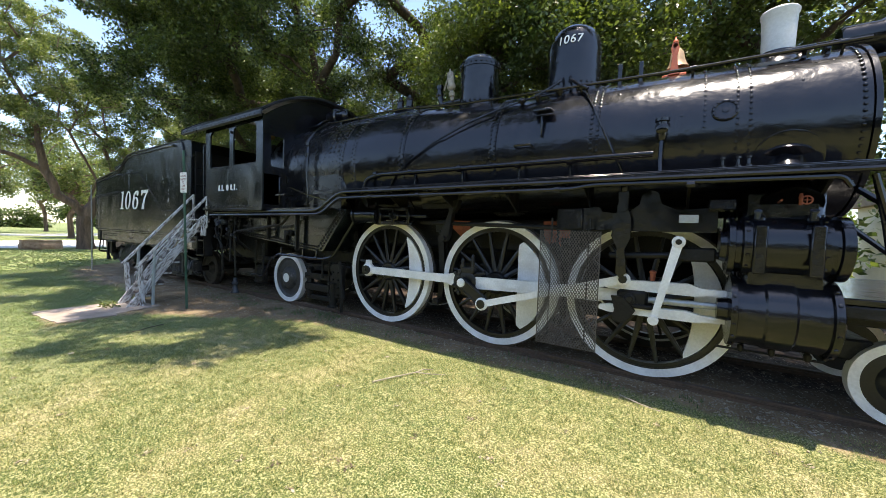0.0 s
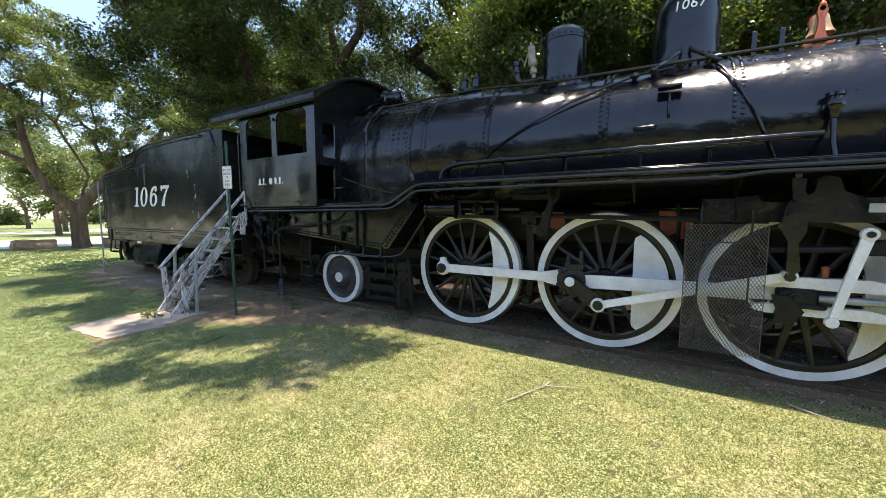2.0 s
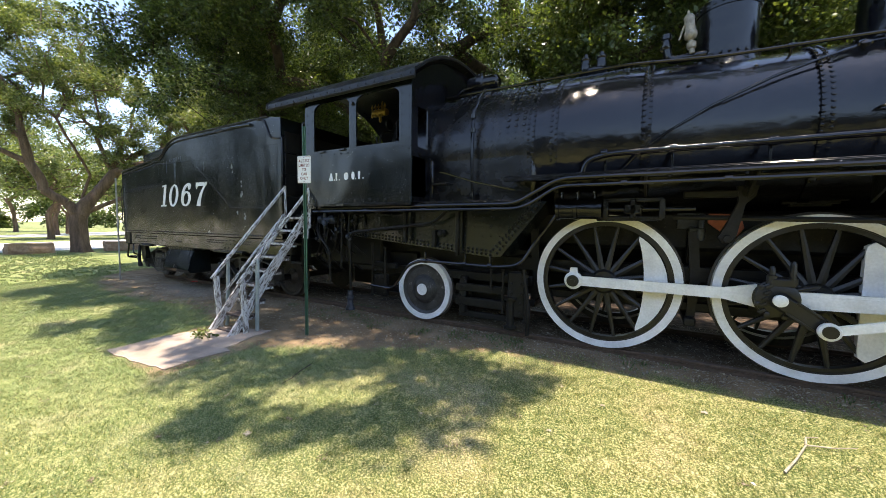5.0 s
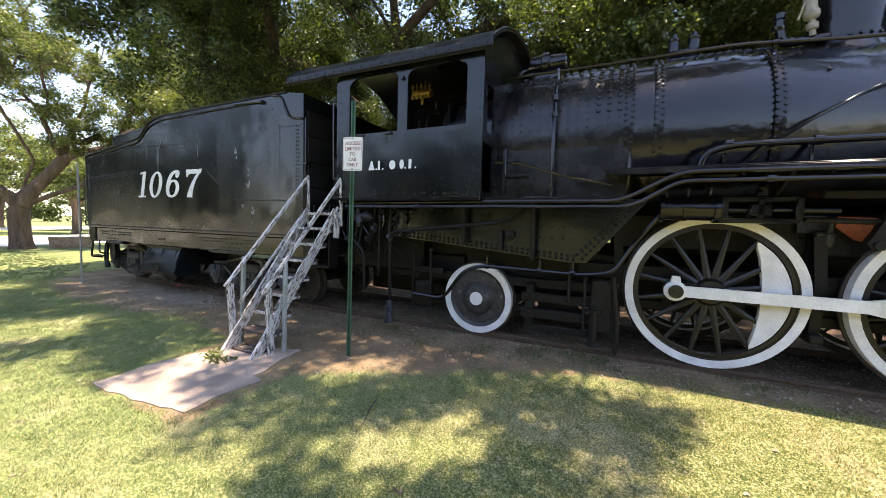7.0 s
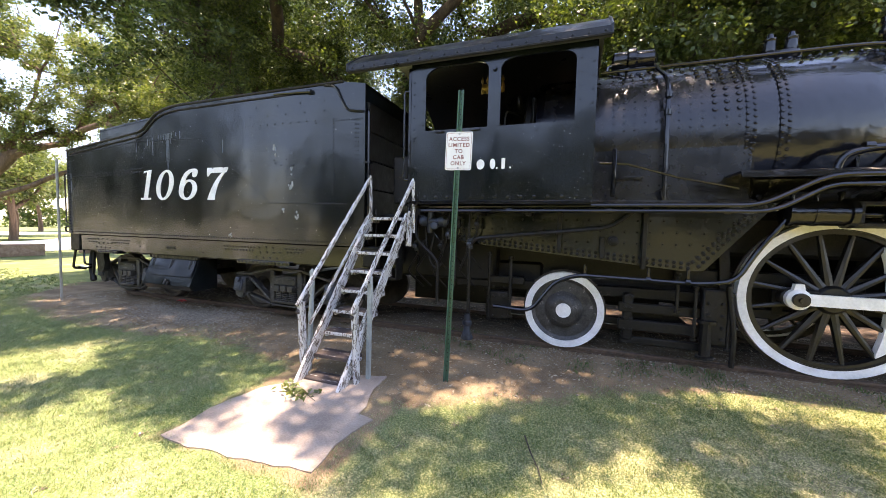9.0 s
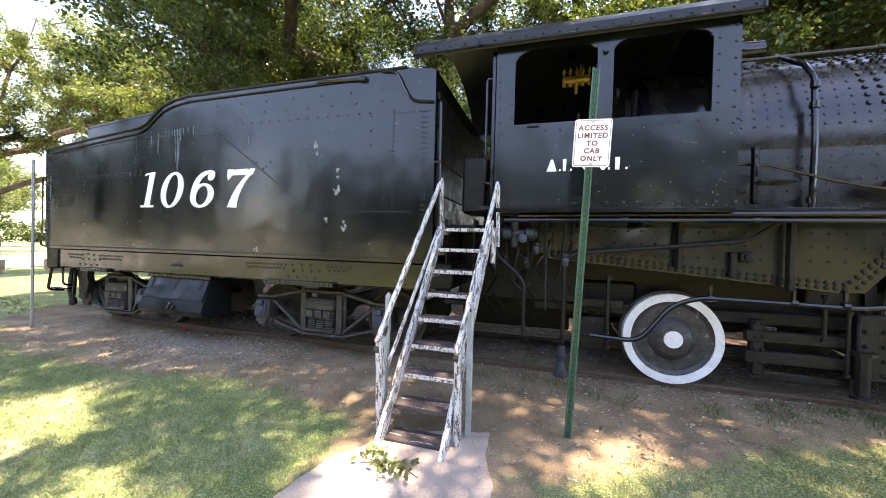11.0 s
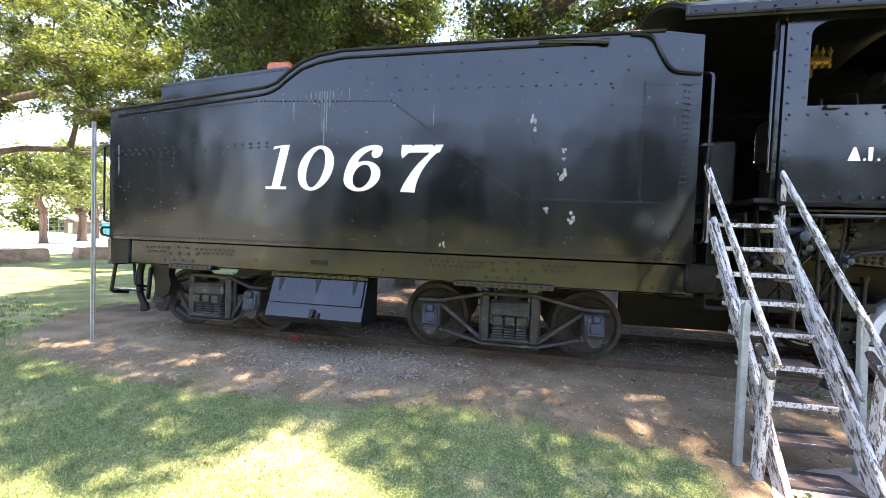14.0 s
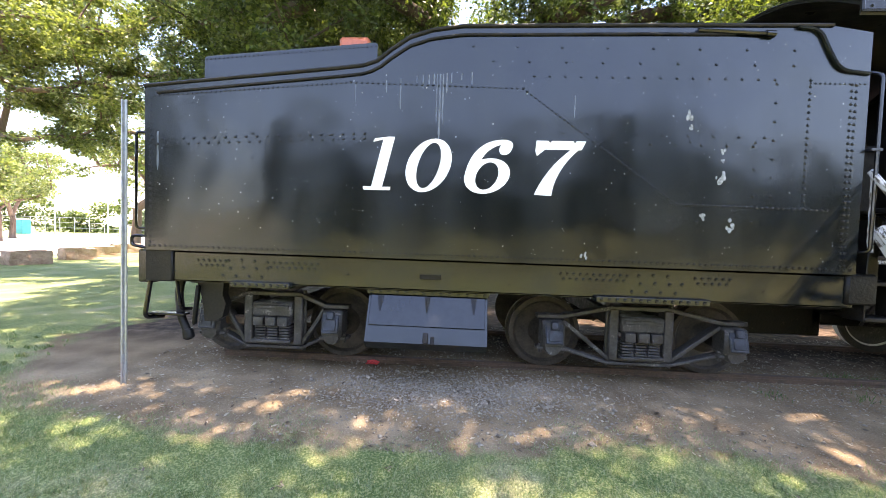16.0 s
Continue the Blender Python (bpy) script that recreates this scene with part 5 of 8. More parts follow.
s.lathe((1.58, -1.31, 2.0), (0, 0, 1), [(0, 0.03), (0.05, 0.04), (0.1, 0.035), (0.14, 0.012)], 10)
part("link_hanger", s.moved(0.06, 0, 0.05), BLACK, loco)
s = Shape().cyl((1.45, -1.16, 1.38), (2.6, -1.16, 1.44), 0.035, n=10)
s.box((2.2, -1.16, 1.43), (0.38, 0.10, 0.14), 0.02)
part("valve_rod", s.moved(0.06, 0, 0.0), GRIMY, loco)
s = Shape().cyl((-1.3, -0.86, 1.72), (1.5, -1.12, 1.66), 0.028, n=8)
part("reach_rod", s, GRIMY, loco)
s = Shape()
s.lathe((1.93, -1.12, 1.13), (0, 0, 1), [(0, 0.02), (0.02, 0.027), (0.08, 0.027), (0.085, 0.034), (0.10, 0.034), (0.115, 0.010)], 12)
part("oil_cup", s, RUSTYRED, loco, "small rust-red oil cup")

# cylinders
for side in (-1, 1):
    yc = side * 1.19
    s = Shape()
    s.lathe((2.51, yc, 1.53), (1, 0, 0), [(1.2 * a, b) for a, b in [(-0.040, 0.14), (0.000, 0.15), (0.004, 0.27), (0.040, 0.275), (0.047, 0.24), (0.079, 0.24), (0.087, 0.285), (0.134, 0.285), (0.142, 0.265), (0.490, 0.265), (0.498, 0.285), (0.545, 0.285), (0.553, 0.25), (0.585, 0.25), (0.593, 0.275), (0.648, 0.27), (0.664, 0.18)]], 40)
    s.lathe((2.55, yc, 0.93), (1, 0, 0), [(1.22 * a, b) for a, b in [(-0.063, 0.10), (0.000, 0.11), (0.004, 0.325), (0.040, 0.33), (0.047, 0.30), (0.190, 0.30), (0.205, 0.315), (0.348, 0.315), (0.363, 0.30), (0.521, 0.30), (0.529, 0.33), (0.569, 0.33), (0.593, 0.25)]], 44)
    s.box((2.91, yc * 0.94, 1.22), (0.56, 0.42, 0.40), 0.04)
    s.box((2.91, side * 0.62, 1.58), (0.60, 0.9, 1.0), 0.06)
    cyl_ob = part("cylinder", s, BLACK, loco, "glossy black stacked steam cylinders")
    if side < 0:
        s = Shape()
        for z, r, xs in ((1.53, 0.287, (2.64, 3.13)), (0.93, 0.332, (2.575, 3.22))):
            for x in xs:
                for d in range(-80, 110, 22):
                    n_ = Vector((0, -math.cos(radians(d)), math.sin(radians(d))))
                    s.rivet(Vector((x, yc, z)) + n_ * r, n_, 0.016)
        part("rivets", s, BLACK, cyl_ob, kind="stuff")
        for x in (2.72, 3.07):
            s = Shape().box((x, yc - 0.02, 1.76), (0.10, 0.2, 0.12), 0.02)
            s.box((x, yc - 0.28, 1.51), (0.09, 0.03, 0.42), 0.012)
            part("cylinder_strap", s, BLACK, cyl_ob)
            s = Shape().lathe((x - 0.02, yc - 0.18, 1.78), (0, -0.5, 1), [(0, 0.02), (0.05, 0.02), (0.055, 0.028), (0.075, 0.028), (0.08, 0.012)], 12)
            part("oil_plug", s, BLUEMETAL, cyl_ob)
s = Shape().tube([(3.02 + 0.034 * math.cos(a), -1.31, 1.94 + 0.034 * math.sin(a)) for a in np.linspace(0, 2 * math.pi, 17)], 0.006, 6)
for a in range(4):
    s.cyl((3.02, -1.31, 1.94), (3.02 + 0.034 * math.cos(a * 1.571), -1.31, 1.94 + 0.034 * math.sin(a * 1.571)), 0.004, n=5)
s.cyl((2.86, -1.2, 1.93), (2.86, -1.32, 1.94), 0.008, n=8)
s.lathe((2.99, -1.27, 1.90), (0, 0, 1), [(0, 0.013), (0.05, 0.013), (0.06, 0.018), (0.08, 0.014), (0.1, 0.01)], 10)
part("drain_valve", s, RUSTYRED, loco, "small red-painted valve wheel")
s = Shape()
for x in (2.68, 2.90, 3.14):
    s.box((x, -1.12, 0.57), (0.05, 0.06, 0.08), 0.015)
s.cyl((2.5, -1.12, 0.55), (3.25, -1.12, 0.55), 0.012, n=8)
pieces("cylinder_cock", s, GRIMY, loco)

# lever between the drivers and brake gear
for x in (-3.02, -1.08, 0.88):
    for side in (-1, 1):
        s = Shape()
        s.plate([[(x - 0.05, 1.55), (x + 0.06, 1.55), (x + 0.10, 0.95), (x + 0.06, 0.45), (x - 0.03, 0.40), (x + 0.0, 0.95)]], "y", side * 0.60 - 0.03, side * 0.60 + 0.03)
        part("brake_hanger", s, GRIMY, loco)
s = Shape()
s.plate([[(-0.74, 2.05), (-0.56, 2.05), (-0.58, 1.94), (-0.66, 1.86), (-0.72, 1.52), (-0.76, 1.44), (-0.84, 1.43), (-0.88, 1.50), (-0.82, 1.62), (-0.72, 1.88)]], "y", -0.98, -0.88)
s.box((-0.94, -0.95, 1.97), (0.56, 0.05, 0.08), 0.012)
s.lathe((-0.65, -0.99, 1.98), (0, -1, 0), [(0, 0.05), (0.02, 0.045)], 10)
s.lathe((-0.80, -0.99, 1.48), (0, -1, 0), [(0, 0.045), (0.02, 0.04)], 10)
part("hanger_arm", s, GRIMY, loco)
s = Shape()
s.lathe((-2.62, -1.0, 1.82), (1, 0, 0), [(0, 0.10), (0.01, 0.15), (0.05, 0.15), (0.055, 0.13), (0.22, 0.13), (0.225, 0.138), (0.27, 0.138), (0.275, 0.13), (0.50, 0.13), (0.505, 0.155), (0.56, 0.155), (0.565, 0.10)], 24)
reverse = part("power_reverse", s, BLACK, loco, "black power reverse cylinder and guide")
for z in (1.92, 1.70):
    part("guide_bar", Shape().box((-1.74, -1.0, z), (0.66, 0.14, 0.06), 0.012), BLACK, reverse)
for x in (-2.02, -1.72, -1.42):
    part("guide_yoke", Shape().box((x, -1.0, 1.81), (0.07, 0.16, 0.24), 0.012), BLACK, reverse)
s = Shape().cyl((-2.05, -1.0, 1.81), (-1.1, -1.0, 1.81), 0.03, n=10)
s.box((-1.72, -1.03, 1.81), (0.20, 0.10, 0.14), 0.02)
part("piston", s, BLACK, reverse)
for x in (-2.55, -2.35, -2.15):
    part("oil_plug", Shape().lathe((x, -1.0, 1.95), (0, 0, 1), [(0, 0.02), (0.06, 0.02), (0.065, 0.03), (0.09, 0.03), (0.1, 0.01)], 8), BLACK, reverse)
s = Shape()
for x in DRIVERS:
    for k in range(5):
        s.box((x, -0.40, 1.98 - 0.03 * k), (0.86 - 0.13 * k, 0.09, 0.026), 0.004)
pieces("leaf_spring", s, GRIMY, loco, per=5)

# pilot deck, braces and lead truck frame
s = Shape()
s.box((4.0, 0, 1.12), (1.5, 2.7, 0.06), 0.01)
s.box((4.85, 0, 0.85), (0.2, 2.8, 0.42), 0.03)
part("pilot_deck", s, BLACK, loco)
for y in (-0.62, 0.62):
    s = Shape().cyl((3.50, y, 2.1), (4.6, y * 1.3, 1.12), 0.03, n=8)
    part("brace_rod", s, BLACK, loco)
s = Shape()
s.tube(bend([(3.36, -1.42, 2.12), (3.46, -1.4, 1.75), (3.72, -1.35, 1.15)], 0.1), 0.022, 8)
s.tube(bend([(3.40, -1.30, 2.12), (3.48, -1.3, 1.7), (3.56, -1.3, 1.1)], 0.1), 0.022, 8)
part("brace_rod", s, BLACK, loco)
s = Shape()
s.box((3.50, -0.95, 0.92), (0.9, 0.08, 0.08), 0.01)
s.box((3.5, 0, 0.62), (0.3, 1.5, 0.2), 0.02)
s.box((3.45, -1.25, 1.04), (0.60, 0.25, 0.10), 0.01)
part("lead_truck_frame", s, GRIMY, loco)
s = Shape()
for k in range(13):
    y = -1.2 + 0.2 * k
    s.cyl((4.95, y, 0.75), (5.5 - abs(y) * 0.3, y, 0.1), 0.03, n=6)
part("pilot", s, BLACK, loco)

# ---- cab ----
CX0, CX1, CY, CZ0, CZ1 = -6.82, -4.58, 1.57, 1.90, 3.72


def window_loop(x0, x1, z0, z1, left, right):
    """An opening with square sill corners and rounded top corners."""
    pts = [(x0, z0), (x1, z0)]
    for (cx, cz, r, a0) in ((x1, z1, right, 0), (x0, z1, left, 90)):
        sx = -1 if cx == x1 else 1
        for k in range(7):
            a = radians(a0 + 15 * k)
            pts.append((cx + sx * r + r * math.cos(a), cz - r * 0.62 + r * 0.62 * math.sin(a)))
    return pts


cab = Shape()
W1, W2 = window_loop(-6.62, -5.80, 2.82, 3.61, 0.22, 0.15), window_loop(-5.65, -4.80, 2.82, 3.61, 0.19, 0.17)
WF = window_loop(-5.2, -4.85, 2.95, 3.5, 0.1, 0.1)
for side in (-1, 1):
    s = Shape()
    s.plate([[(CX0, CZ0), (CX1, CZ0), (CX1, CZ1), (CX0, CZ1)], *((W1, W2) if side < 0 else (WF,))], "y", side * CY, side * (CY - 0.03))
    cs = part("cab_side", s, TANKBLACK, loco, "riveted black cab side with two open windows")
    s = Shape()
    nrm = (0, side, 0)
    y = side * CY
    for x in np.arange(CX0 + 0.06, CX1, 0.155):
        s.rivet((x, y, 2.74), nrm, 0.017)
        s.rivet((x, y, CZ0 + 0.07), nrm, 0.024)
    for z in np.arange(2.1, 3.72, 0.15):
        for x in (CX0 + 0.04, CX1 - 0.04):
            s.rivet((x, y, z), nrm, 0.016)
    for z in np.arange(2.9, 3.6, 0.15):
        s.rivet((CX0 + 0.17, y, z), nrm, 0.014)
        s.rivet((CX1 - 0.17, y, z), nrm, 0.014)
    part("rivets", s, TANKBLACK, cs, kind="stuff")
    s = Shape()
    for x in (-6.42, -5.95):
        s.box((x, side * (CY + 0.015), 2.80), (0.12, 0.03, 0.035), 0.005)
    s.lathe((-5.725, side * (CY + 0.005), 3.5), (0, side, 0), [(0, 0.03), (0.03, 0.025)], 8)
    pieces("window_catch", s, BLACK, cs)
    s = Shape()
    s.box(((CX0 + CX1) / 2, side * (CY + 0.006), CZ0 + 0.0), (CX1 - CX0, 0.03, 0.05), 0.006)
    part("side_sill", s, BLACK, cs)

# paint chips and rust specks on the near cab side
rng = np.random.default_rng(47)
s = Shape()
for k in range(110):
    x, z, r = rng.uniform(CX0 + 0.05, CX1 - 0.05), CZ0 + 0.04 + 0.86 * rng.random() ** 1.6, rng.uniform(0.0015, 0.005)
    s.plate([[(x + r * rng.uniform(0.6, 1.2) * math.cos(a), z + r * rng.uniform(0.6, 1.8) * math.sin(a)) for a in np.arange(0, 6.2, 0.9)]], "y", -CY - 0.0012, -CY + 0.001)
part("paint_chip", s, SPLAT, loco, "small pale paint chips", kind="stuff")

# front wall with arch
arch = [(1.57 - 3.14 * k / 20, 3.70 + 0.62 * (1 - abs(1 - k / 10) ** 2.2)) for k in range(21)]
s = Shape()
s.plate([[(-1.54, 1.92), (1.54, 1.92), *[(y * 0.985, z) for y, z in arch]], [(-1.40, 2.75), (-1.40, 3.35), (-1.12, 3.35), (-1.12, 2.75)]], "x", CX1 - 0.03, CX1 - 0.005)
part("cab_front", s, BLACK, loco)
s = Shape().box((CX1 - 0.02, -1.36, 2.3), (0.03, 0.36, 0.6), 0.005)
part("front_door_panel", s, BLACK, loco)

# roof shell
s = Shape()
prof = []
prof.append((1.68, 3.66))
for k in range(25):
    y = 1.68 - 3.36 * k / 24
    prof.append((y, 3.75 + 0.62 * (1 - abs(y / 1.68) ** 2.2)))
prof.append((-1.68, 3.66))
inner = [(y * 0.985, z - 0.025) for y, z in prof]
n = len(prof)
verts, faces = [], []
XR = (-7.74, -4.46)
for x in XR:
    for q in (prof, inner):
        verts += [(x, y, z) for y, z in q]
for i in range(n - 1):
    faces.append((i, i + 1, 2 * n + i + 1, 2 * n + i))
    faces.append((n + i, 3 * n + i, 3 * n + i + 1, n + i + 1))
    faces.append((i, n + i, n + i + 1, i + 1))
    faces.append((2 * n + i, 2 * n + i + 1, 3 * n + i + 1, 3 * n + i))
for i in (0, n - 1):
    faces.append((i, 2 * n + i, 3 * n + i, n + i))
s.add(verts, faces)
cab_roof = part("cab_roof", s, ROOFBLACK, loco, "arched black cab roof reaching back over the gangway")
s = Shape()
for side in (-1, 1):
    s.tube([(-7.75, side * 1.675, 3.665), (-4.45, side * 1.675, 3.665)], 0.016, 6)
s.tube([(-4.46, y * 1.0, z + 0.005) for y, z in prof], 0.016, 6)
s.tube([(-7.74, y * 1.0, z + 0.005) for y, z in prof], 0.016, 6)
part("roof_edge", s, ROOFBLACK, cab_roof)
s = Shape()
for k in range(20):
    x = -7.66 + k * 0.165
    s.rivet((x, -1.682, 3.705), (0, -1, 0), 0.015)
part("rivets", s, ROOFBLACK, cab_roof, kind="stuff")
s = Shape().box((-5.6, 0, 4.38), (0.7, 0.7, 0.05), 0.01)
part("roof_hatch", s, ROOFBLACK, cab_roof)

# inside
s = Shape().box((-5.9, 0, 1.93), (2.2, 3.1, 0.05), 0.006)
part("cab_floor", s, GRIMY, loco)
s = Shape().box((-5.32, 0, 2.6), (0.06, 1.9, 1.5), 0.05)
s.lathe((-5.36, 0, 2.75), (-1, 0, 0), [(0, 0.98), (0.06, 0.98), (0.1, 0.9)], 36)
s.row((-5.46, -0.7, 2.2), (-5.46, -0.7, 3.2), 0.12, (-1, 0, 0), 0.02)
part("backhead", s, GRIMY, loco)
s = Shape()
s.lathe((-6.12, -0.62, 3.64), (1, 0, 0), [(0, 0.03), (0.01, 0.06), (0.05, 0.066), (0.29, 0.066), (0.33, 0.06), (0.34, 0.03)], 16)
for k in range(5):
    x = -6.10 + k * 0.075
    s.lathe((x, -0.67, 3.55), (0, 0, 1), [(0, 0.012), (0.02, 0.020), (0.05, 0.020), (0.06, 0.010), (0.16, 0.010), (0.17, 0.022), (0.20, 0.022), (0.21, 0.010), (0.24, 0.006)], 8)
s.lathe((-5.95, -0.62, 3.47), (0, 0, 1), [(0, 0.012), (0.03, 0.024), (0.10, 0.024), (0.12, 0.014)], 8)
s.lathe((-5.90, -0.62, 3.70), (0, 0, 1), [(0, 0.03), (0.06, 0.03), (0.07, 0.014), (0.14, 0.012)], 10)
part("lubricator", s, BRASS, loco, "brass lubricator hanging inside the cab window")
s = Shape()
s.tube(bend([(-5.45, -0.75, 2.5), (-5.75, -0.75, 2.6), (-5.9, -0.75, 3.05)], 0.1), 0.02, 8)
s.box((-5.92, -0.75, 3.1), (0.035, 0.035, 0.16), 0.008)
s.tube(bend([(-5.42, -0.3, 3.2), (-5.6, -0.4, 3.3), (-5.7, -0.9, 3.2), (-5.72, -1.0, 2.4)], 0.1), 0.015, 6)
s.lathe((-5.5, -0.9, 3.3), (-1, 0, 0), [(0, 0.09), (0.03, 0.09), (0.035, 0.08)], 18)
part("cab_controls", s, GRIMY, loco)
s = Shape().box((-6.45, -1.2, 2.35), (0.4, 0.5, 0.06), 0.02)
s.box((-6.45, -1.2, 2.14), (0.36, 0.46, 0.36), 0.02)
s.box((-6.66, -1.2, 2.6), (0.05, 0.46, 0.44), 0.02)
part("cab_seat", s, GRIMY, loco)

# gangway rails and rear posts
s = Shape()
s.tube(bend([(-6.86, -1.54, 2.2), (-6.92, -1.57, 2.2), (-6.92, -1.57, 3.35), (-6.86, -1.54, 3.35)], 0.05), 0.014, 8)
part("cab_grab_iron", s, BLACK, loco)
s = Shape()
s.box((-6.85, -1.52, 2.8), (0.05, 0.07, 1.7), 0.01)
s.box((-6.85, 1.52, 2.8), (0.05, 0.07, 1.7), 0.01)
pieces("cab_post", s, BLACK, loco)
s = Shape()
s.box((-7.25, -0.2, 1.72), (0.55, 2.4, 0.06), 0.01)
s.box((-7.12, -0.95, 2.25), (0.30, 0.5, 0.7), 0.03)
s.box((-7.2, -1.42, 1.2), (0.32, 0.22, 0.04), 0.006)
s.box((-7.2, -1.42, 0.85), (0.32, 0.22, 0.04), 0.006)
for x in (-7.36, -7.04):
    s.box((x, -1.42, 1.32), (0.02, 0.2, 0.98), 0.004)
pieces("gangway_plate", s, GRIMY, loco)

# under the cab: injector, pipes, brackets
s = Shape()
s.lathe((-6.75, -1.36, 1.66), (1, 0, 0), [(0, 0.05), (0.03, 0.075), (0.12, 0.075), (0.13, 0.055), (0.26, 0.05), (0.28, 0.08), (0.36, 0.08), (0.4, 0.04)], 16)
s.lathe((-6.60, -1.36, 1.50), (0, 0, 1), [(0, 0.04), (0.1, 0.045), (0.2, 0.045), (0.32, 0.04), (0.34, 0.06), (0.38, 0.06)], 12)
s.lathe((-6.50, -1.44, 1.60), (0, -1, 0), [(0, 0.05), (0.05, 0.05), (0.06, 0.03)], 10)
part("injector", s, BLUEMETAL, loco, "blue-grey injector under the cab")
s = Shape()
s.tube(bend([(-6.82, -1.30, 1.9), (-6.82, -1.36, 1.42), (-6.62, -1.38, 1.25), (-6.48, -1.38, 1.12), (-6.48, -1.36, 0.55)], 0.12), 0.022, 8)
s.tube(bend([(-6.55, -1.34, 1.5), (-6.62, -1.36, 1.12), (-6.5, -1.36, 1.0), (-6.42, -1.34, 1.1)], 0.08), 0.014, 8)
s.tube(bend([(-6.05, -1.30, 0.45), (-6.05, -1.32, 1.35), (-5.95, -1.34, 1.45), (-4.35, -1.30, 1.62), (-4.1, -1.30, 1.82)], 0.12), 0.024, 8)
s.tube(bend([(-6.25, -1.3, 1.85), (-6.25, -1.32, 0.8)], 0.1), 0.018, 8)
part("injector_pipe", s, GRIMY, loco)
s = Shape().lathe((-6.06, -1.30, 0.42), (0, 0, -1), [(0, 0.04), (0.08, 0.045), (0.1, 0.065), (0.14, 0.065), (0.16, 0.045), (0.24, 0.05), (0.32, 0.085), (0.34, 0.08)], 16)
part("strainer_bell", s, BLUEMETAL, loco, "blue-grey bell-mouthed pipe end")
s = Shape().tube(bend([(-5.75, -1.10, 0.52), (-5.25, -1.12, 0.50), (-4.95, -1.14, 0.92), (-4.7, -1.14, 1.02), (-3.4, -1.14, 1.0), (-3.05, -1.14, 1.05), (-2.85, -1.08, 1.4), (-2.6, -1.04, 1.75)], 0.14), 0.026, 8)
for x in (-4.6, -3.9, -3.5):
    s.lathe((x, -1.14, 1.02), (1, 0, 0), [(-0.025, 0.036), (0.025, 0.036)], 8)
    s.box((x, -1.14, 1.09), (0.03, 0.03, 0.14), 0.004)
part("brake_pipe", s, BLACK, loco)
s = Shape()
s.box((-4.92, -1.22, 1.62), (0.05, 0.08, 0.6), 0.008)
s.box((-3.98, -1.22, 1.52), (0.05, 0.08, 0.75), 0.008)
s.lathe((-4.30, -1.12, 1.46), (0, -1, 0), [(0, 0.06), (0.05, 0.06), (0.06, 0.04), (0.10, 0.04), (0.11, 0.02)], 14)
s.box((-4.42, -1.16, 1.38), (0.06, 0.06, 0.26), 0.008)
pieces("firebox_bracket", s, GRIMY, loco)
for x in (-6.75, -6.4, -5.9, -5.3):
    s = Shape().box((x, -1.3, 1.82), (0.05, 0.3, 0.14), 0.008)
    part("cab_bracket", s, GRIMY, loco)
s = Shape().tube([(-3.79, -1.14, 1.95), (-3.80, -1.17, 2.6), (-3.80, -1.13, 3.22), (-3.80, -0.98, 3.42), (-3.86, -0.60, 3.70)], 0.027, 8)
for z in (2.0, 2.92, 3.12):
    s.lathe((-3.80, -1.15, z), (0, 0, 1), [(0, 0.04), (0.06, 0.04)], 10)
part("column_pipe", s, BLACK, loco)
s = Shape().tube([(-4.50, -1.27, 2.38), (-4.2, -1.27, 2.36), (-3.7, -1.26, 2.20), (-3.12, -1.25, 2.07)], 0.014, 6)
part("lever_rod", s, BLACK, loco)
s = Shape().box((-4.35, -1.35, 2.25), (0.05, 0.06, 0.55), 0.01)
s.box((-4.2, -1.35, 2.18), (0.28, 0.2, 0.03), 0.005)
part("front_step", s, BLACK, loco)

# valves, unions and small pipes hanging under the cab
rng = np.random.default_rng(77)
for k in range(9):
    x, z, y = -6.98 + 0.13 * k + rng.uniform(-0.03, 0.03), rng.uniform(1.15, 1.62), -1.26 - 0.1 * rng.random()
    s = Shape().tube(bend([(x, -1.2, 1.88), (x, y, 1.84), (x + rng.uniform(-0.05, 0.05), y, z), (x + rng.choice((-0.16, 0.16)), y + 0.05, z - 0.25), (x, -1.0, z - 0.5)], 0.07), rng.uniform(0.010, 0.017), 7)
    pipe = part("small_pipe", s, GRIMY if k % 3 else BLACK, loco)
    s = Shape().lathe((x, y, z + 0.05), (0, 0, 1), [(0, 0.02), (0.01, 0.034), (0.05, 0.034), (0.055, 0.024), (0.10, 0.024), (0.11, 0.036), (0.14, 0.036), (0.15, 0.016)], 8)
    s.lathe((x, y, z + 0.12), (0, -1, 0), [(0, 0.022), (0.05, 0.022), (0.055, 0.034), (0.08, 0.034), (0.09, 0.01)], 8)
    part("valve", s, BLUEMETAL if k % 2 else GRIMY, pipe)

# marking under the cab window: plain white shapes of the size of the lettering
def mark(pts):
    part("white_marking", Shape().plate([pts], "y", -CY - 0.005, -CY + 0.001), WHITE, loco)


def oval(x, z, rx, rz):
    return [(x + rx * math.cos(a), z + rz * math.sin(a)) for a in np.linspace(0, 2 * math.pi, 17)[:-1]]


mz, mh = 2.305, 0.125
mark([(-6.27, mz), (-6.165, mz), (-6.205, mz + mh), (-6.225, mz + mh)])
mark([(-6.105, mz), (-6.075, mz), (-6.072, mz + mh), (-6.108, mz + mh)])
mark(oval(-5.87, mz + 0.06, 0.05, 0.062))
mark(oval(-5.72, mz + 0.062, 0.034, 0.064))
mark([(-5.61, mz), (-5.57, mz), (-5.565, mz + mh), (-5.61, mz + mh)])
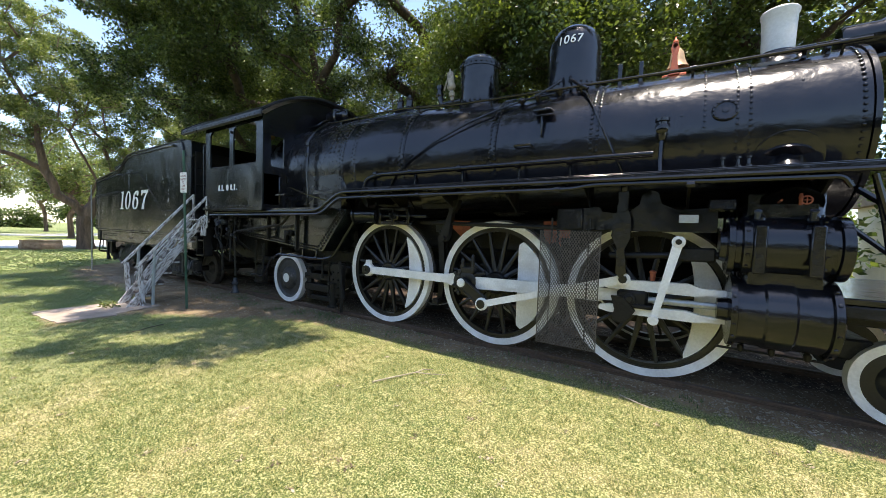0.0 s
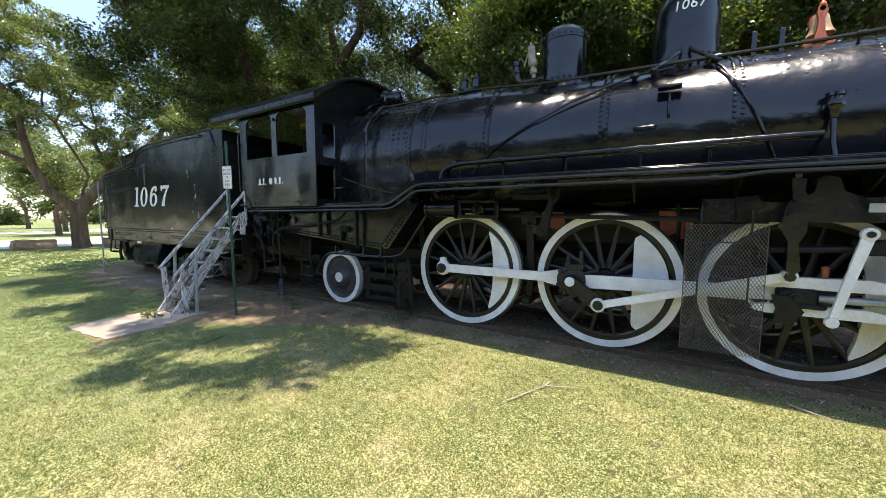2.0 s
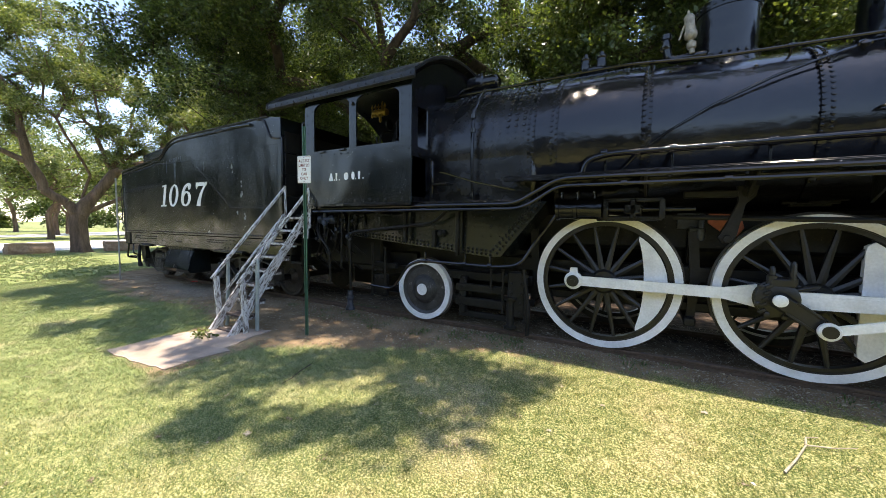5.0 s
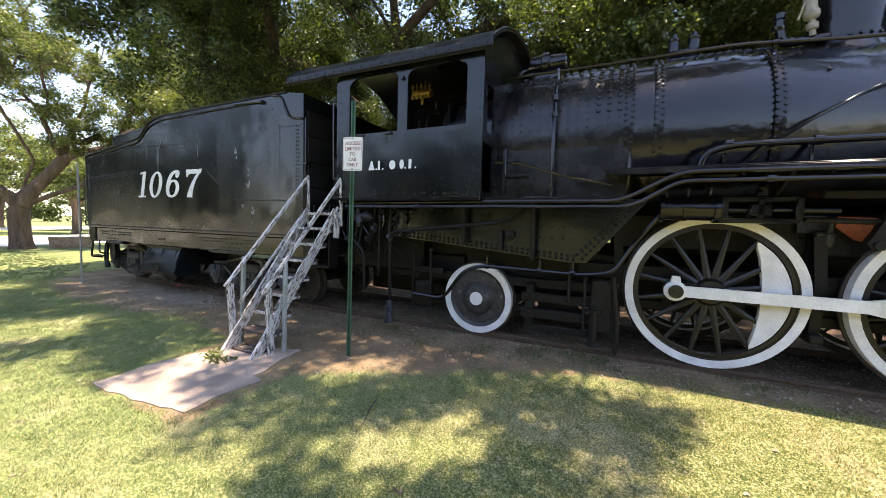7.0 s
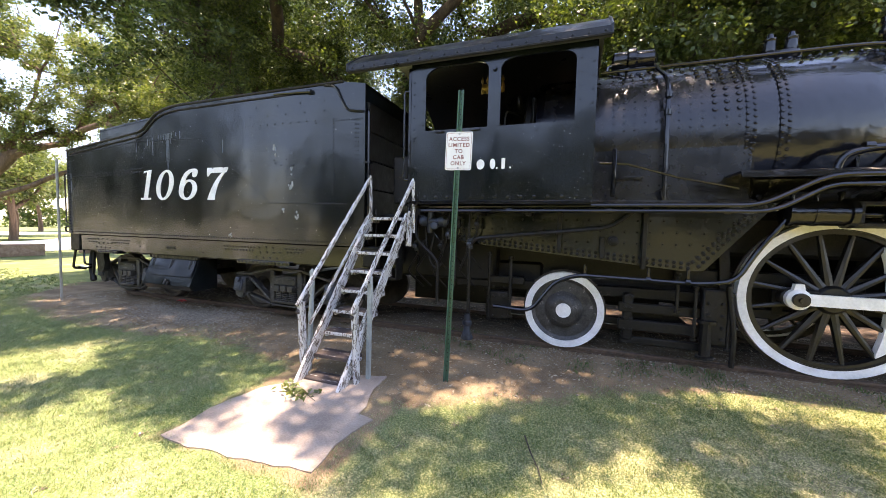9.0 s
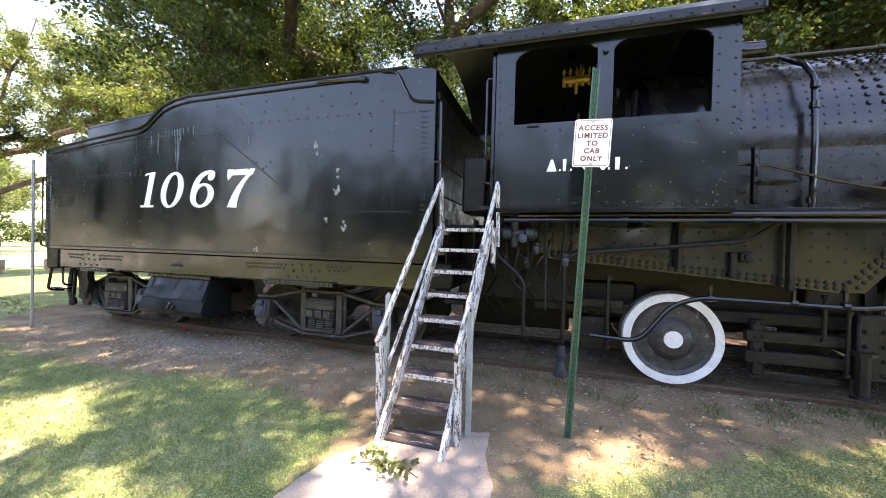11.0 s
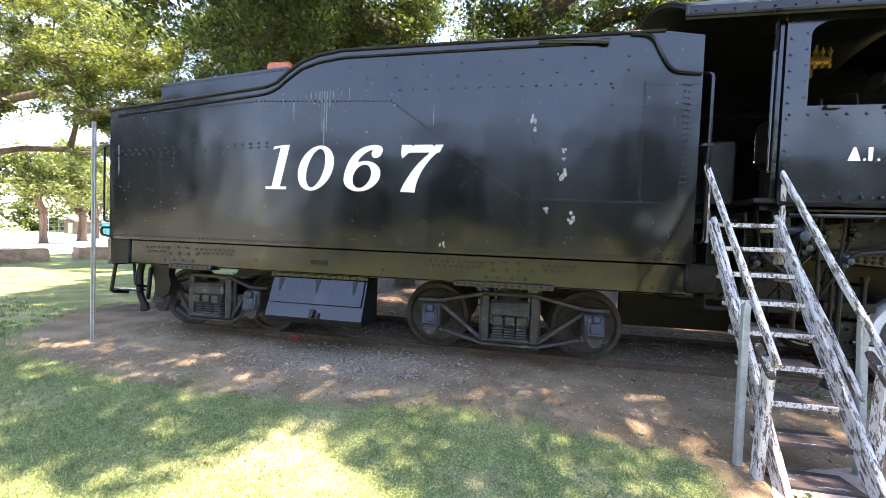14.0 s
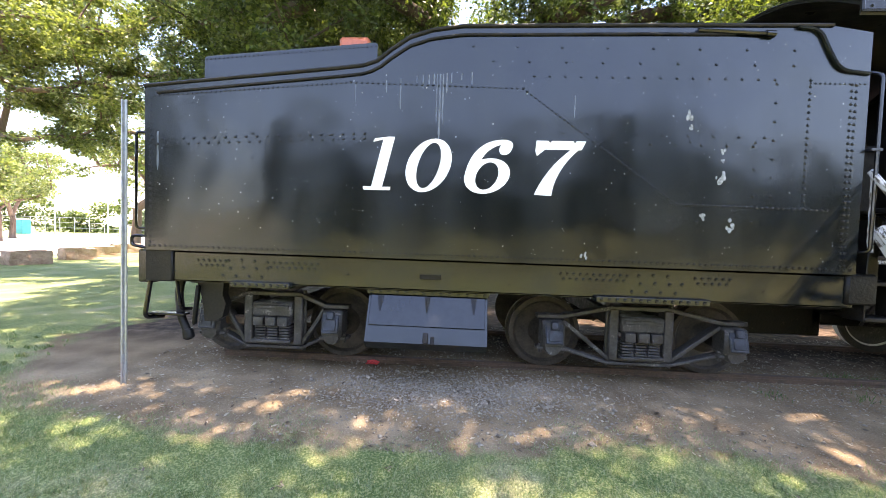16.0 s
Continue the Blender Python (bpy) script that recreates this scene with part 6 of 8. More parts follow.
for x in (-6.135, -6.025, -5.665, -5.505):
    mark(oval(x, mz + 0.012, 0.011, 0.012))

# ---- tender ----
tender = thing("tender", (-11, 0, 0), "black riveted tender with a large white number on its side", "tender")
TX0, TX1, TY, TZ0 = -14.54, -7.52, 1.57, 1.28
TOP = [(TX1, 3.53), (-7.88, 3.59), (-9.6, 3.585), (-11.30, 3.57), (-11.60, 3.53), (-11.82, 3.46), (-12.0, 3.34), (-12.14, 3.23), (-12.28, 3.185), (-12.5, 3.16), (TX0, 2.96)]


def tank_top(x):
    return float(np.interp(x, [p[0] for p in TOP[::-1]], [p[1] for p in TOP[::-1]]))


s = Shape()
s.plate([[(TX0, TZ0), (TX1, TZ0), *TOP]], "y", -TY, TY)
tank = part("tank", s, TANKBLACK, tender, "glossy black tank side streaked with stains")
s = Shape()
for side in (-1, 1):
    s.tube([(x, side * (TY + 0.005), z) for x, z in TOP[1:]], 0.018, 8)
    s.tube([(x, side * (TY + 0.010), tank_top(x) - 0.085) for x in np.linspace(-8.75, -14.4, 60)], 0.013, 6)
part("coping", s, GRIMY, tender)
s = Shape()
s.tube(bend([(-8.20, -TY - 0.012, 3.57), (-8.00, -TY - 0.015, 3.55), (-7.90, -TY - 0.015, 3.34), (-7.80, -TY - 0.015, 3.18), (-7.54, -TY - 0.012, 3.15)], 0.12), 0.018, 6)
s.tube([(-9.1, -TY - 0.02, 3.53), (-8.45, -TY - 0.02, 3.50)], 0.02, 8)
s.lathe((-8.45, -TY - 0.02, 3.50), (1, 0, -0.05), [(-0.04, 0.032), (0.04, 0.032)], 10)
pieces("front_coping", s, TANKBLACK, tender)
s = Shape().lathe((-8.24, -TY + 0.004, 3.49), (0, -1, 0), [(0, 0.03), (0.003, 0.025)], 16)
part("lifting_hole", s, GRIMY, tender)
s = Shape()
nr = (0, -1, 0)
y = -TY
s.row((TX0 + 0.05, y, TZ0 + 0.045), (TX1 - 0.05, y, TZ0 + 0.045), 0.057, nr, 0.017)
for x in (TX0 + 0.06, TX1 - 0.11, TX1 - 0.15, TX1 - 0.52):
    s.row((x, y, TZ0 + 0.08 if x != TX1 - 0.52 else 1.9), (x, y, tank_top(x) - (0.14 if x < TX1 - 0.6 else 0.50)), 0.06, nr, 0.0165)
s.row((TX0 + 0.08, y, 2.42), (-12.25, y, 2.52), 0.11, nr, 0.019)
s.row((TX0 + 0.14, y, 2.37), (-12.25, y, 2.47), 0.11, nr, 0.018)
s.row((TX0 + 0.1, y, 2.86), (-12.4, y, 3.02), 0.05, nr, 0.016)
s.row((-12.4, y, 3.02), (-10.70, y, 2.98), 0.055, nr, 0.016)
s.row((-10.70, y, 2.98), (-9.20, y, 1.90), 0.05, nr, 0.016)
s.row((-9.25, y, 1.90), (TX1 - 0.3, y, 1.88), 0.05, nr, 0.016)
s.row((-10.6, y, 3.10), (TX1 - 0.84, y, 3.09), 0.15, nr, 0.016)
s.row((TX1 - 0.52, y, 3.06), (TX1 - 0.04, y, 3.06), 0.045, nr, 0.0125)
s.row((TX1 - 0.82, y, 2.0), (TX1 - 0.82, y, 3.05), 0.18, nr, 0.016)
s.row((-10.3, y, 2.56), (TX1 - 0.90, y, 2.55), 0.24, nr, 0.017)
s.row((-10.42, y, 2.475), (TX1 - 1.0, y, 2.465), 0.24, nr, 0.017)
s.row((-9.9, y, 1.66), (-9.0, y, 1.655), 0.24, nr, 0.015)
s.row((-9.78, y, 1.74), (-9.0, y, 1.735), 0.24, nr, 0.015)
s.row((-11.2, y, 3.38), (-8.2, y, 3.36), 0.42, nr, 0.016)
s.row((-11.0, y, 3.24), (-8.2, y, 3.22), 0.36, nr, 0.016)
for x in (-13.4, -12.6, -9.9, -9.1, -8.5):
    s.row((x, y, 1.5), (x, y, 2.5), 0.24, nr, 0.016)
for side in (1,):
    s.row((TX0 + 0.05, TY, TZ0 + 0.05), (TX1 - 0.05, TY, TZ0 + 0.05), 0.08, (0, 1, 0), 0.009)
part("rivets", s, TANKBLACK, tank, "rows of small rivets along the tank seams", kind="stuff")

# number: slanted serif digits of thick and thin strokes
def digit(shapes, x, z, label):
    sh = Shape()
    for k, loops in enumerate(shapes):
        sh.plate([[(x + px_ + 0.24 * pz_, z + pz_) for px_, pz_ in loop] for loop in loops], "y", -TY - 0.005 - 0.0006 * k, -TY + 0.001)
    ob = part("number", sh, WHITE, tank, label)
    return ob


def ring(x, z, rx, rz, ix, iz, dx=0.0):
    return [[(x + rx * math.cos(a), z + rz * math.sin(a)) for a in np.linspace(0, 2 * math.pi, 33)[:-1]], [(x + dx + ix * math.cos(a), z + iz * math.sin(a)) for a in np.linspace(0, 2 * math.pi, 33)[:-1]]]


def brush(pts, n=14):
    """A stroke along a quadratic curve whose width runs through the three numbers given."""
    (x0, z0, w0), (x1, z1, w1), (x2, z2, w2) = pts
    left, right = [], []
    for i in range(n + 1):
        t = i / n
        q = [(1 - t) ** 2 * a + 2 * t * (1 - t) * b + t * t * c for a, b, c in ((x0, x1, x2), (z0, z1, z2), (w0, w1, w2))]
        d = Vector((2 * (1 - t) * (x1 - x0) + 2 * t * (x2 - x1), 2 * (1 - t) * (z1 - z0) + 2 * t * (z2 - z1))).normalized()
        left.append((q[0] - d.y * q[2] / 2, q[1] + d.x * q[2] / 2))
        right.append((q[0] + d.y * q[2] / 2, q[1] - d.x * q[2] / 2))
    return [left + right[::-1]]


H2 = 0.265
SAYS = "white slanted painted digit of the number 1067"
digit([[[(-0.055, -H2 + 0.02), (0.055, -H2 + 0.02), (0.055, H2), (-0.02, H2), (-0.055, H2 - 0.02)]], [[(-0.12, -H2), (0.14, -H2), (0.14, -H2 + 0.034), (-0.14, -H2 + 0.034)]], [[(-0.15, H2 - 0.055), (-0.03, H2 - 0.02), (-0.01, H2 - 0.002), (-0.14, H2 - 0.018)]]], -12.06, 2.225, SAYS)
digit([ring(0, 0, 0.22, H2, 0.108, H2 - 0.040)], -11.60, 2.215, SAYS)
digit([ring(0, -0.09, 0.22, 0.175, 0.108, 0.135), brush([(-0.164, -0.08, 0.112), (-0.18, 0.22, 0.11), (0.08, H2 - 0.020, 0.040)]), [[(0.11 + 0.062 * math.cos(a), 0.18 + 0.062 * math.sin(a)) for a in np.linspace(0, 2 * math.pi, 17)[:-1]]], brush([(0.04, H2 - 0.02, 0.04), (0.16, H2 - 0.015, 0.045), (0.155, 0.19, 0.035)])], -11.00, 2.215, SAYS)
digit([[[(-0.22, H2 - 0.10), (-0.235, H2), (0.24, H2), (0.22, H2 - 0.085), (-0.13, H2 - 0.085), (-0.19, H2 - 0.15)]], brush([(0.21, H2 - 0.03, 0.045), (-0.02, 0.03, 0.08), (-0.03, -H2, 0.17)])], -10.38, 2.215, SAYS)

# paint chips and droppings on the tank side
rng = np.random.default_rng(31)
s = Shape()
for k in range(330):
    x = rng.uniform(TX0 + 0.1, TX1 - 0.15)
    z = rng.uniform(1.35, tank_top(x) - 0.12)
    r = rng.uniform(0.0015, 0.006)
    pts = [(x + r * rng.uniform(0.6, 1.2) * math.cos(a), z + r * rng.uniform(0.6, 1.8) * math.sin(a)) for a in np.arange(0, 6.2, 0.9)]
    s.plate([pts], "y", -TY - 0.0012, -TY + 0.001)
for x, z, r in ((-8.70, 1.70, 0.040), (-8.95, 1.80, 0.028), (-8.78, 2.16, 0.050), (-8.80, 2.42, 0.026), (-9.12, 2.74, 0.045), (-10.05, 1.38, 0.028), (-8.79, 2.32, 0.016), (-9.1, 2.62, 0.02)):
    for j in range(9):
        dx, dz, q = rng.normal(0, r * 0.4), rng.normal(0, r * 0.6), r * rng.uniform(0.2, 0.5)
        pts = [(x + dx + q * rng.uniform(0.6, 1.1) * math.cos(a), z + dz + q * 1.5 * rng.uniform(0.6, 1.2) * math.sin(a)) for a in np.arange(0, 6.2, 0.8)]
        s.plate([pts], "y", -TY - 0.0016 - 0.0002 * j, -TY + 0.001)
part("bird_dropping", s, SPLAT, tank, "small grey bird droppings and paint chips", kind="stuff")

# pale water stains run down from the coping
s = Shape()
for x, z0, z1, w in ((-11.57, 3.11, 2.98, 0.014), (-11.54, 3.11, 2.62, 0.013), (-11.51, 3.11, 2.44, 0.018), (-11.48, 3.11, 2.60, 0.014), (-11.445, 3.12, 2.92, 0.012), (-11.40, 3.12, 3.02, 0.012), (-11.62, 3.10, 3.0, 0.012), (-11.68, 3.10, 2.96, 0.010), (-11.74, 3.09, 3.0, 0.010), (-11.30, 3.12, 3.05, 0.010), (-11.90, 3.06, 2.75, 0.016), (-12.04, 3.04, 2.92, 0.012), (-11.2, 3.13, 3.00, 0.012), (-12.35, 3.00, 2.82, 0.010), (-10.2, 2.92, 2.7, 0.010), (-14.4, 2.5, 2.1, 0.02)):
    n = 7
    edge = [(x + w * rng.uniform(0.3, 0.6), z0 + (z1 - z0) * k / n) for k in range(n)] + [(x, z1)] + [(x - w * rng.uniform(0.3, 0.6), z0 + (z1 - z0) * k / n) for k in range(n - 1, -1, -1)]
    s.plate([edge], "y", -TY - 0.0015, -TY + 0.001)
part("water_stains", s, STAIN, tank, "pale water stains", kind="stuff")

# plank front of the fuel bunker, added matt to cover the tank front's white reflection
for k in range(5):
    part("bunker_board", Shape().box((TX1 + 0.018, 0, 1.50 + 0.40 * k), (0.032, 3.0, 0.385), 0.006), GRIMY, tender)

# raised water deck and hatch
s = Shape().plate([[(-14.20, 2.9), (-12.24, 2.9), (-12.24, 3.60), (-12.27, 3.615), (-14.17, 3.455), (-14.20, 3.44)]], "y", -1.175, 1.175)
s.row((-14.18, -1.178, 3.42), (-12.26, -1.178, 3.58), 0.05, (0, -1, 0), 0.0125)
part("deck_box", s, TANKBLACK, tender)
s = Shape().box((-12.58, -0.75, 3.72), (0.36, 0.36, 0.20), 0.03)
part("hatch_cover", s, BELLRED, tender, "bright orange-red hatch cover")
s = Shape()
s.box((-9.6, 0, 3.30), (3.2, 2.6, 0.4), 0.05)
part("coal_bunker", s, GRIMY, tender)

# underframe
s = Shape()
for side in (-1, 1):
    if side > 0:
        s.box(((TX0 + TX1) / 2, side * 1.49, 1.11), (TX1 - TX0 + 0.1, 0.06, 0.31), 0.006)
    s.box(((TX0 + TX1) / 2, side * 1.46, 0.965), (TX1 - TX0, 0.12, 0.02), 0.003)
s.box(((TX0 + TX1) / 2, 0, 1.22), (TX1 - TX0, 2.9, 0.10), 0.01)
s.box(((TX0 + TX1) / 2, 0, 1.02), (TX1 - TX0 - 0.2, 0.5, 0.36), 0.01)
s.box((TX0 - 0.08, 0, 1.10), (0.18, 2.95, 0.36), 0.02)
frame_ob = part("side_sill", Shape().box(((TX0 + TX1) / 2, -1.49, 1.11), (TX1 - TX0 + 0.1, 0.06, 0.31), 0.006), TANKBLACK, tender)
pieces("underframe_beam", s, TANKBLACK, tender)
s = Shape()
for x0, x1 in ((-10.25, -9.60), (-8.95, -8.62), (-14.0, -13.70), (-13.25, -12.72)):
    s.row((x0, -1.52, 1.185), (x1, -1.52, 1.185), 0.065, nr, 0.018)
    s.row((x0 + 0.03, -1.52, 1.135), (x1 - 0.03, -1.52, 1.135), 0.065, nr, 0.018)
for c in (-13.45, -9.27):
    for dx, z in ((-0.22, 1.19), (-0.08, 1.20), (0.06, 1.195), (-0.20, 1.11), (-0.06, 1.12), (0.08, 1.115), (0.2, 1.12), (-0.28, 1.03), (-0.14, 1.03), (0.0, 1.03), (0.14, 1.03)):
        s.rivet((c + dx, -1.52, z), nr, 0.020)
for x, z in ((-14.25, 1.06), (-12.4, 1.09), (-10.75, 1.05), (-8.3, 1.08), (-7.85, 1.02)):
    s.rivet((x, -1.52, z), nr, 0.016)
part("rivets", s, TANKBLACK, frame_ob, kind="stuff")
for c, w in ((-9.37, 1.08), (-13.3, 0.62)):
    s = Shape().box((c, -1.50, 0.955), (w, 0.16, 0.06), 0.006)
    for dx in np.arange(-w / 2 + 0.05, w / 2, 0.075):
        s.rivet((c + dx, -1.582, 0.955), nr, 0.020)
    part("bolster_strip", s, TANKBLACK, frame_ob)
s = Shape().box((-11.55, -1.525, 1.10), (0.22, 0.012, 0.05), 0.004)
part("maker_plate", s, GRIMY, frame_ob)

# tool box between the trucks
s = Shape()
s.plate([[(-1.44, 0.90), (-1.62, 0.44), (-1.56, 0.36), (-1.10, 0.36), (-1.10, 0.90)]], "x", -12.19, -10.96)
toolbox = part("tool_box", s, TANKBLACK, tender, "sloping black steel tool box with hinged lid")
s = Shape()
m = Matrix.Rotation(radians(-21.4), 3, "X")
s.box((-11.575, -1.521, 0.745), (1.18, 0.015, 0.31), 0.004, m)
lid = part("tool_box_lid", s, GLOSS, toolbox)
s = Shape()
for x in (-12.06, -11.575, -11.10):
    s.plate([[(x - 0.03, 0.885), (x + 0.03, 0.885), (x + 0.022, 0.82), (x + 0.006, 0.74), (x - 0.006, 0.74), (x - 0.022, 0.82)]], "y", -1.540, -1.520)
    s.v[-12:] = [(a, -1.475 - (0.885 - c) * 0.392 + (b + 1.53) * 0.5, c) for a, b, c in s.v[-12:]]
pieces("hinge", s, GRIMY, lid)
s = Shape()
s.box((-11.575, -1.625, 0.50), (0.05, 0.03, 0.10), 0.006, m)
s.box((-11.505, -1.625, 0.48), (0.035, 0.03, 0.07), 0.006, m)
part("hasp", s, GRIMY, lid)
s = Shape().box((-11.575, -1.46, 0.925), (1.26, 0.05, 0.05), 0.006)
for x in np.arange(-12.16, -10.98, 0.09):
    s.rivet((x, -1.485, 0.925), nr, 0.019)
part("hinge_strip", s, TANKBLACK, toolbox)
s = Shape()
for x in (-12.06, -11.10):
    s.box((x, -1.3, 0.94), (0.06, 0.3, 0.10), 0.006)
pieces("tool_box_hanger", s, GRIMY, toolbox)


# arch-bar trucks
def truck(xc, half):
    tk = part("truck", Shape().box((xc, 0, 0.60), (0.34, 2.2, 0.22), 0.03), GRIMY, tender, "arch-bar truck, dusty black")
    r = 0.42
    for dx in (-half, half):
        for side in (-1, 1):
            s = Shape().lathe((xc + dx, side * 0.70, r), (0, side, 0), [(-0.05, r + 0.028), (-0.01, r + 0.028), (0.0, r), (0.10, r), (0.105, r - 0.05), (0.07, r - 0.08), (0.05, 0.18), (0.09, 0.14), (0.14, 0.10)], 40)
            part("wheel", s, TREADSTEEL, tk)
        part("axle", Shape().cyl((xc + dx, -1.1, r), (xc + dx, 1.1, r), 0.07, n=14), GRIMY, tk)
    for side in (-1, 1):
        y = side * 1.12
        yo = y + side * 0.05
        bar = Shape()

        def strip(pts, w=0.11, h=0.045):
            for (x0, z0), (x1, z1) in zip(pts, pts[1:]):
                a, b = Vector((xc + x0, y, z0)), Vector((xc + x1, y, z1))
                d = (b - a).normalized()
                mm = Matrix((d, (0, 1, 0), d.cross(Vector((0, 1, 0))))).transposed()
                bar.box((a + b) / 2, ((b - a).length + 0.02, w, h), 0.008, mm)

        h2 = half + 0.16
        strip([(-h2, 0.68), (-half + 0.10, 0.68), (-0.30, 0.80), (0.30, 0.80), (half - 0.10, 0.68), (h2, 0.68)])
        strip([(-half + 0.12, 0.63), (-0.33, 0.24), (0.33, 0.24), (half - 0.12, 0.63)])
        strip([(-h2, 0.33), (-half + 0.1, 0.33), (-0.33, 0.19), (0.33, 0.19), (half - 0.1, 0.33), (h2, 0.33)], 0.10, 0.035)
        part("side_frame", bar, DUSTY, tk)
        s = Shape()
        for dx in (-0.29, 0.29):
            s.box((xc + dx, y, 0.51), (0.10, 0.14, 0.56), 0.012)
        for dx in (-0.34, 0.34):
            s.lathe((xc + dx, y, 0.15), (0, 0, 1), [(0, 0.022), (0.7, 0.022)], 6)
        pieces("column", s, DUSTY, tk)
        s = Shape()
        s.box((xc, y, 0.63), (0.46, 0.20, 0.17), 0.02)
        s.box((xc, yo + side * 0.05, 0.66), (0.40, 0.03, 0.04), 0.006)
        for dx in (-0.14, 0.0, 0.14):
            s.box((xc + dx, yo + side * 0.03, 0.50), (0.115, 0.12, 0.10), 0.008)
            for q in range(5):
                s.box((xc + dx, y, 0.30 + 0.032 * q), (0.125 - 0.008 * (q % 2), 0.18, 0.022), 0.006)
        s.box((xc, y, 0.27), (0.46, 0.24, 0.035), 0.006)
        pieces("spring_plate", s, DUSTY, tk)
        for dx in (-half, half):
            s = Shape()
            s.box((xc + dx, y + side * 0.03, 0.50), (0.24, 0.24, 0.30), 0.03)
            m2 = Matrix.Rotation(radians(side * 12), 3, "X")
            s.lathe((xc + dx, y + side * 0.08, 0.36), (0, side, 0), [(0, 0.10), (0.06, 0.085)], 14)
            s.box((xc + dx, y + side * 0.05, 0.33), (0.30, 0.10, 0.04), 0.01)
            for q in (-0.12, 0.12):
                s.lathe((xc + dx + q, y + side * 0.05, 0.28), (0, 0, 1), [(0, 0.022), (0.10, 0.022)], 6)
            part("journal_box", s, DUSTY, tk)
            s = Shape().box((xc + dx, y + side * 0.165, 0.51), (0.19, 0.022, 0.21), 0.012, m2)
            s.box((xc + dx, y + side * 0.182, 0.50), (0.13, 0.014, 0.12), 0.008, m2)
            s.box((xc + dx, y + side * 0.165, 0.60), (0.085, 0.05, 0.09), 0.012, m2)
            part("journal_lid", s, BLUEMETAL, tk)
    return tk


truck(-9.27, 0.95)
truck(-13.36, 0.70)

# rear end: coupler, steps, hoses, grab irons
s = Shape()
s.box((TX0 - 0.35, 0, 0.86), (0.5, 0.22, 0.24), 0.03)
s.box((TX0 - 0.62, 0.05, 0.86), (0.2, 0.30, 0.30), 0.05)
part("coupler", s, GRIMY, tender)
s = Shape()
s.tube(bend([(TX0 - 0.02, -1.46, 1.0), (TX0 - 0.06, -1.5, 0.55), (TX0 - 0.02, -1.3, 0.52)], 0.06), 0.022, 8)
s.tube(bend([(TX0 + 0.26, -1.46, 1.0), (TX0 + 0.34, -1.5, 0.66), (TX0 + 0.30, -1.3, 0.62)], 0.06), 0.018, 8)
s.box((TX0 + 0.12, -1.40, 0.58), (0.42, 0.10, 0.025), 0.006)
part("rear_step", s, BLACK, tender)
part("corner_casting", Shape().box((TX0 + 0.13, -1.50, 1.12), (0.30, 0.09, 0.34), 0.012), GRIMY, tender)
s = Shape().tube(bend([(TX0 + 0.16, -1.24, 1.0), (TX0 + 0.14, -1.28, 0.80), (TX0 + 0.22, -1.34, 0.52), (TX0 + 0.30, -1.34, 0.36)], 0.08), 0.042, 10)
s.lathe((TX0 + 0.29, -1.34, 0.40), (0.2, 0, -1), [(0, 0.05), (0.03, 0.056), (0.10, 0.056), (0.12, 0.03)], 10)
part("air_hose", s, GRIMY, tender, "black rubber hose hanging at the corner")
part("brake_beam", Shape().box((TX0 + 0.62, -1.10, 0.47), (0.74, 0.08, 0.11), 0.02), RAILRUST, tender)
s = Shape()
s.plate([[(TX0 + 0.40, 0.98), (TX0 + 0.72, 0.98), (TX0 + 0.70, 0.80), (TX0 + 0.74, 0.70), (TX0 + 0.70, 0.55), (TX0 + 0.62, 0.50), (TX0 + 0.50, 0.50), (TX0 + 0.48, 0.72)]], "y", -1.36, -1.26)
s.box((TX0 + 0.42, -1.38, 0.68), (0.035, 0.05, 0.44), 0.008, Matrix.Rotation(radians(6), 3, "Y"))
part("step_hanger", s, GRIMY, tender)
s = Shape()
s.tube(bend([(TX0 - 0.02, -1.5, 1.5), (TX0 - 0.10, -1.56, 1.5), (TX0 - 0.10, -1.56, 2.5), (TX0 - 0.02, -1.5, 2.5)], 0.04), 0.013, 8)
s.tube(bend([(TX0 - 0.05, -1.5, 1.3), (TX0 - 0.16, -1.55, 1.32), (TX0 - 0.16, -1.55, 1.42), (TX0 - 0.04, -1.5, 1.42)], 0.04), 0.016, 8)
part("grab_iron", s, BLACK, tender)
s = Shape()
s.tube(bend([(TX1 + 0.02, -1.5, 1.5), (TX1 + 0.08, -1.60, 1.5), (TX1 + 0.08, -1.60, 3.15), (TX1 + 0.02, -1.5, 3.2)], 0.06), 0.016, 8)
s.box((TX1 + 0.06, -1.58, 2.45), (0.10, 0.08, 0.03), 0.004)
part("grab_iron", s, BLACK, tender)
s = Shape()
s.box((TX1 + 0.10, -0.2, 1.14), (0.28, 2.7, 0.30), 0.02)
s.box((TX1 + 0.25, 0, 0.9), (0.5, 0.3, 0.16), 0.02)
part("front_beam", s, GRIMY, tender)

# ---- stairs ----
stairs = thing("wooden_stairs", (-7.2, -2.8, -0.16), "steep wooden stairs with chipped white paint leading up to the cab", "stairs")
SB, ST = Vector((0, -2.84, -0.17)), Vector((0, -1.60, 1.72))
SX0, SX1 = -7.46, -6.91
SKEW = 0.13


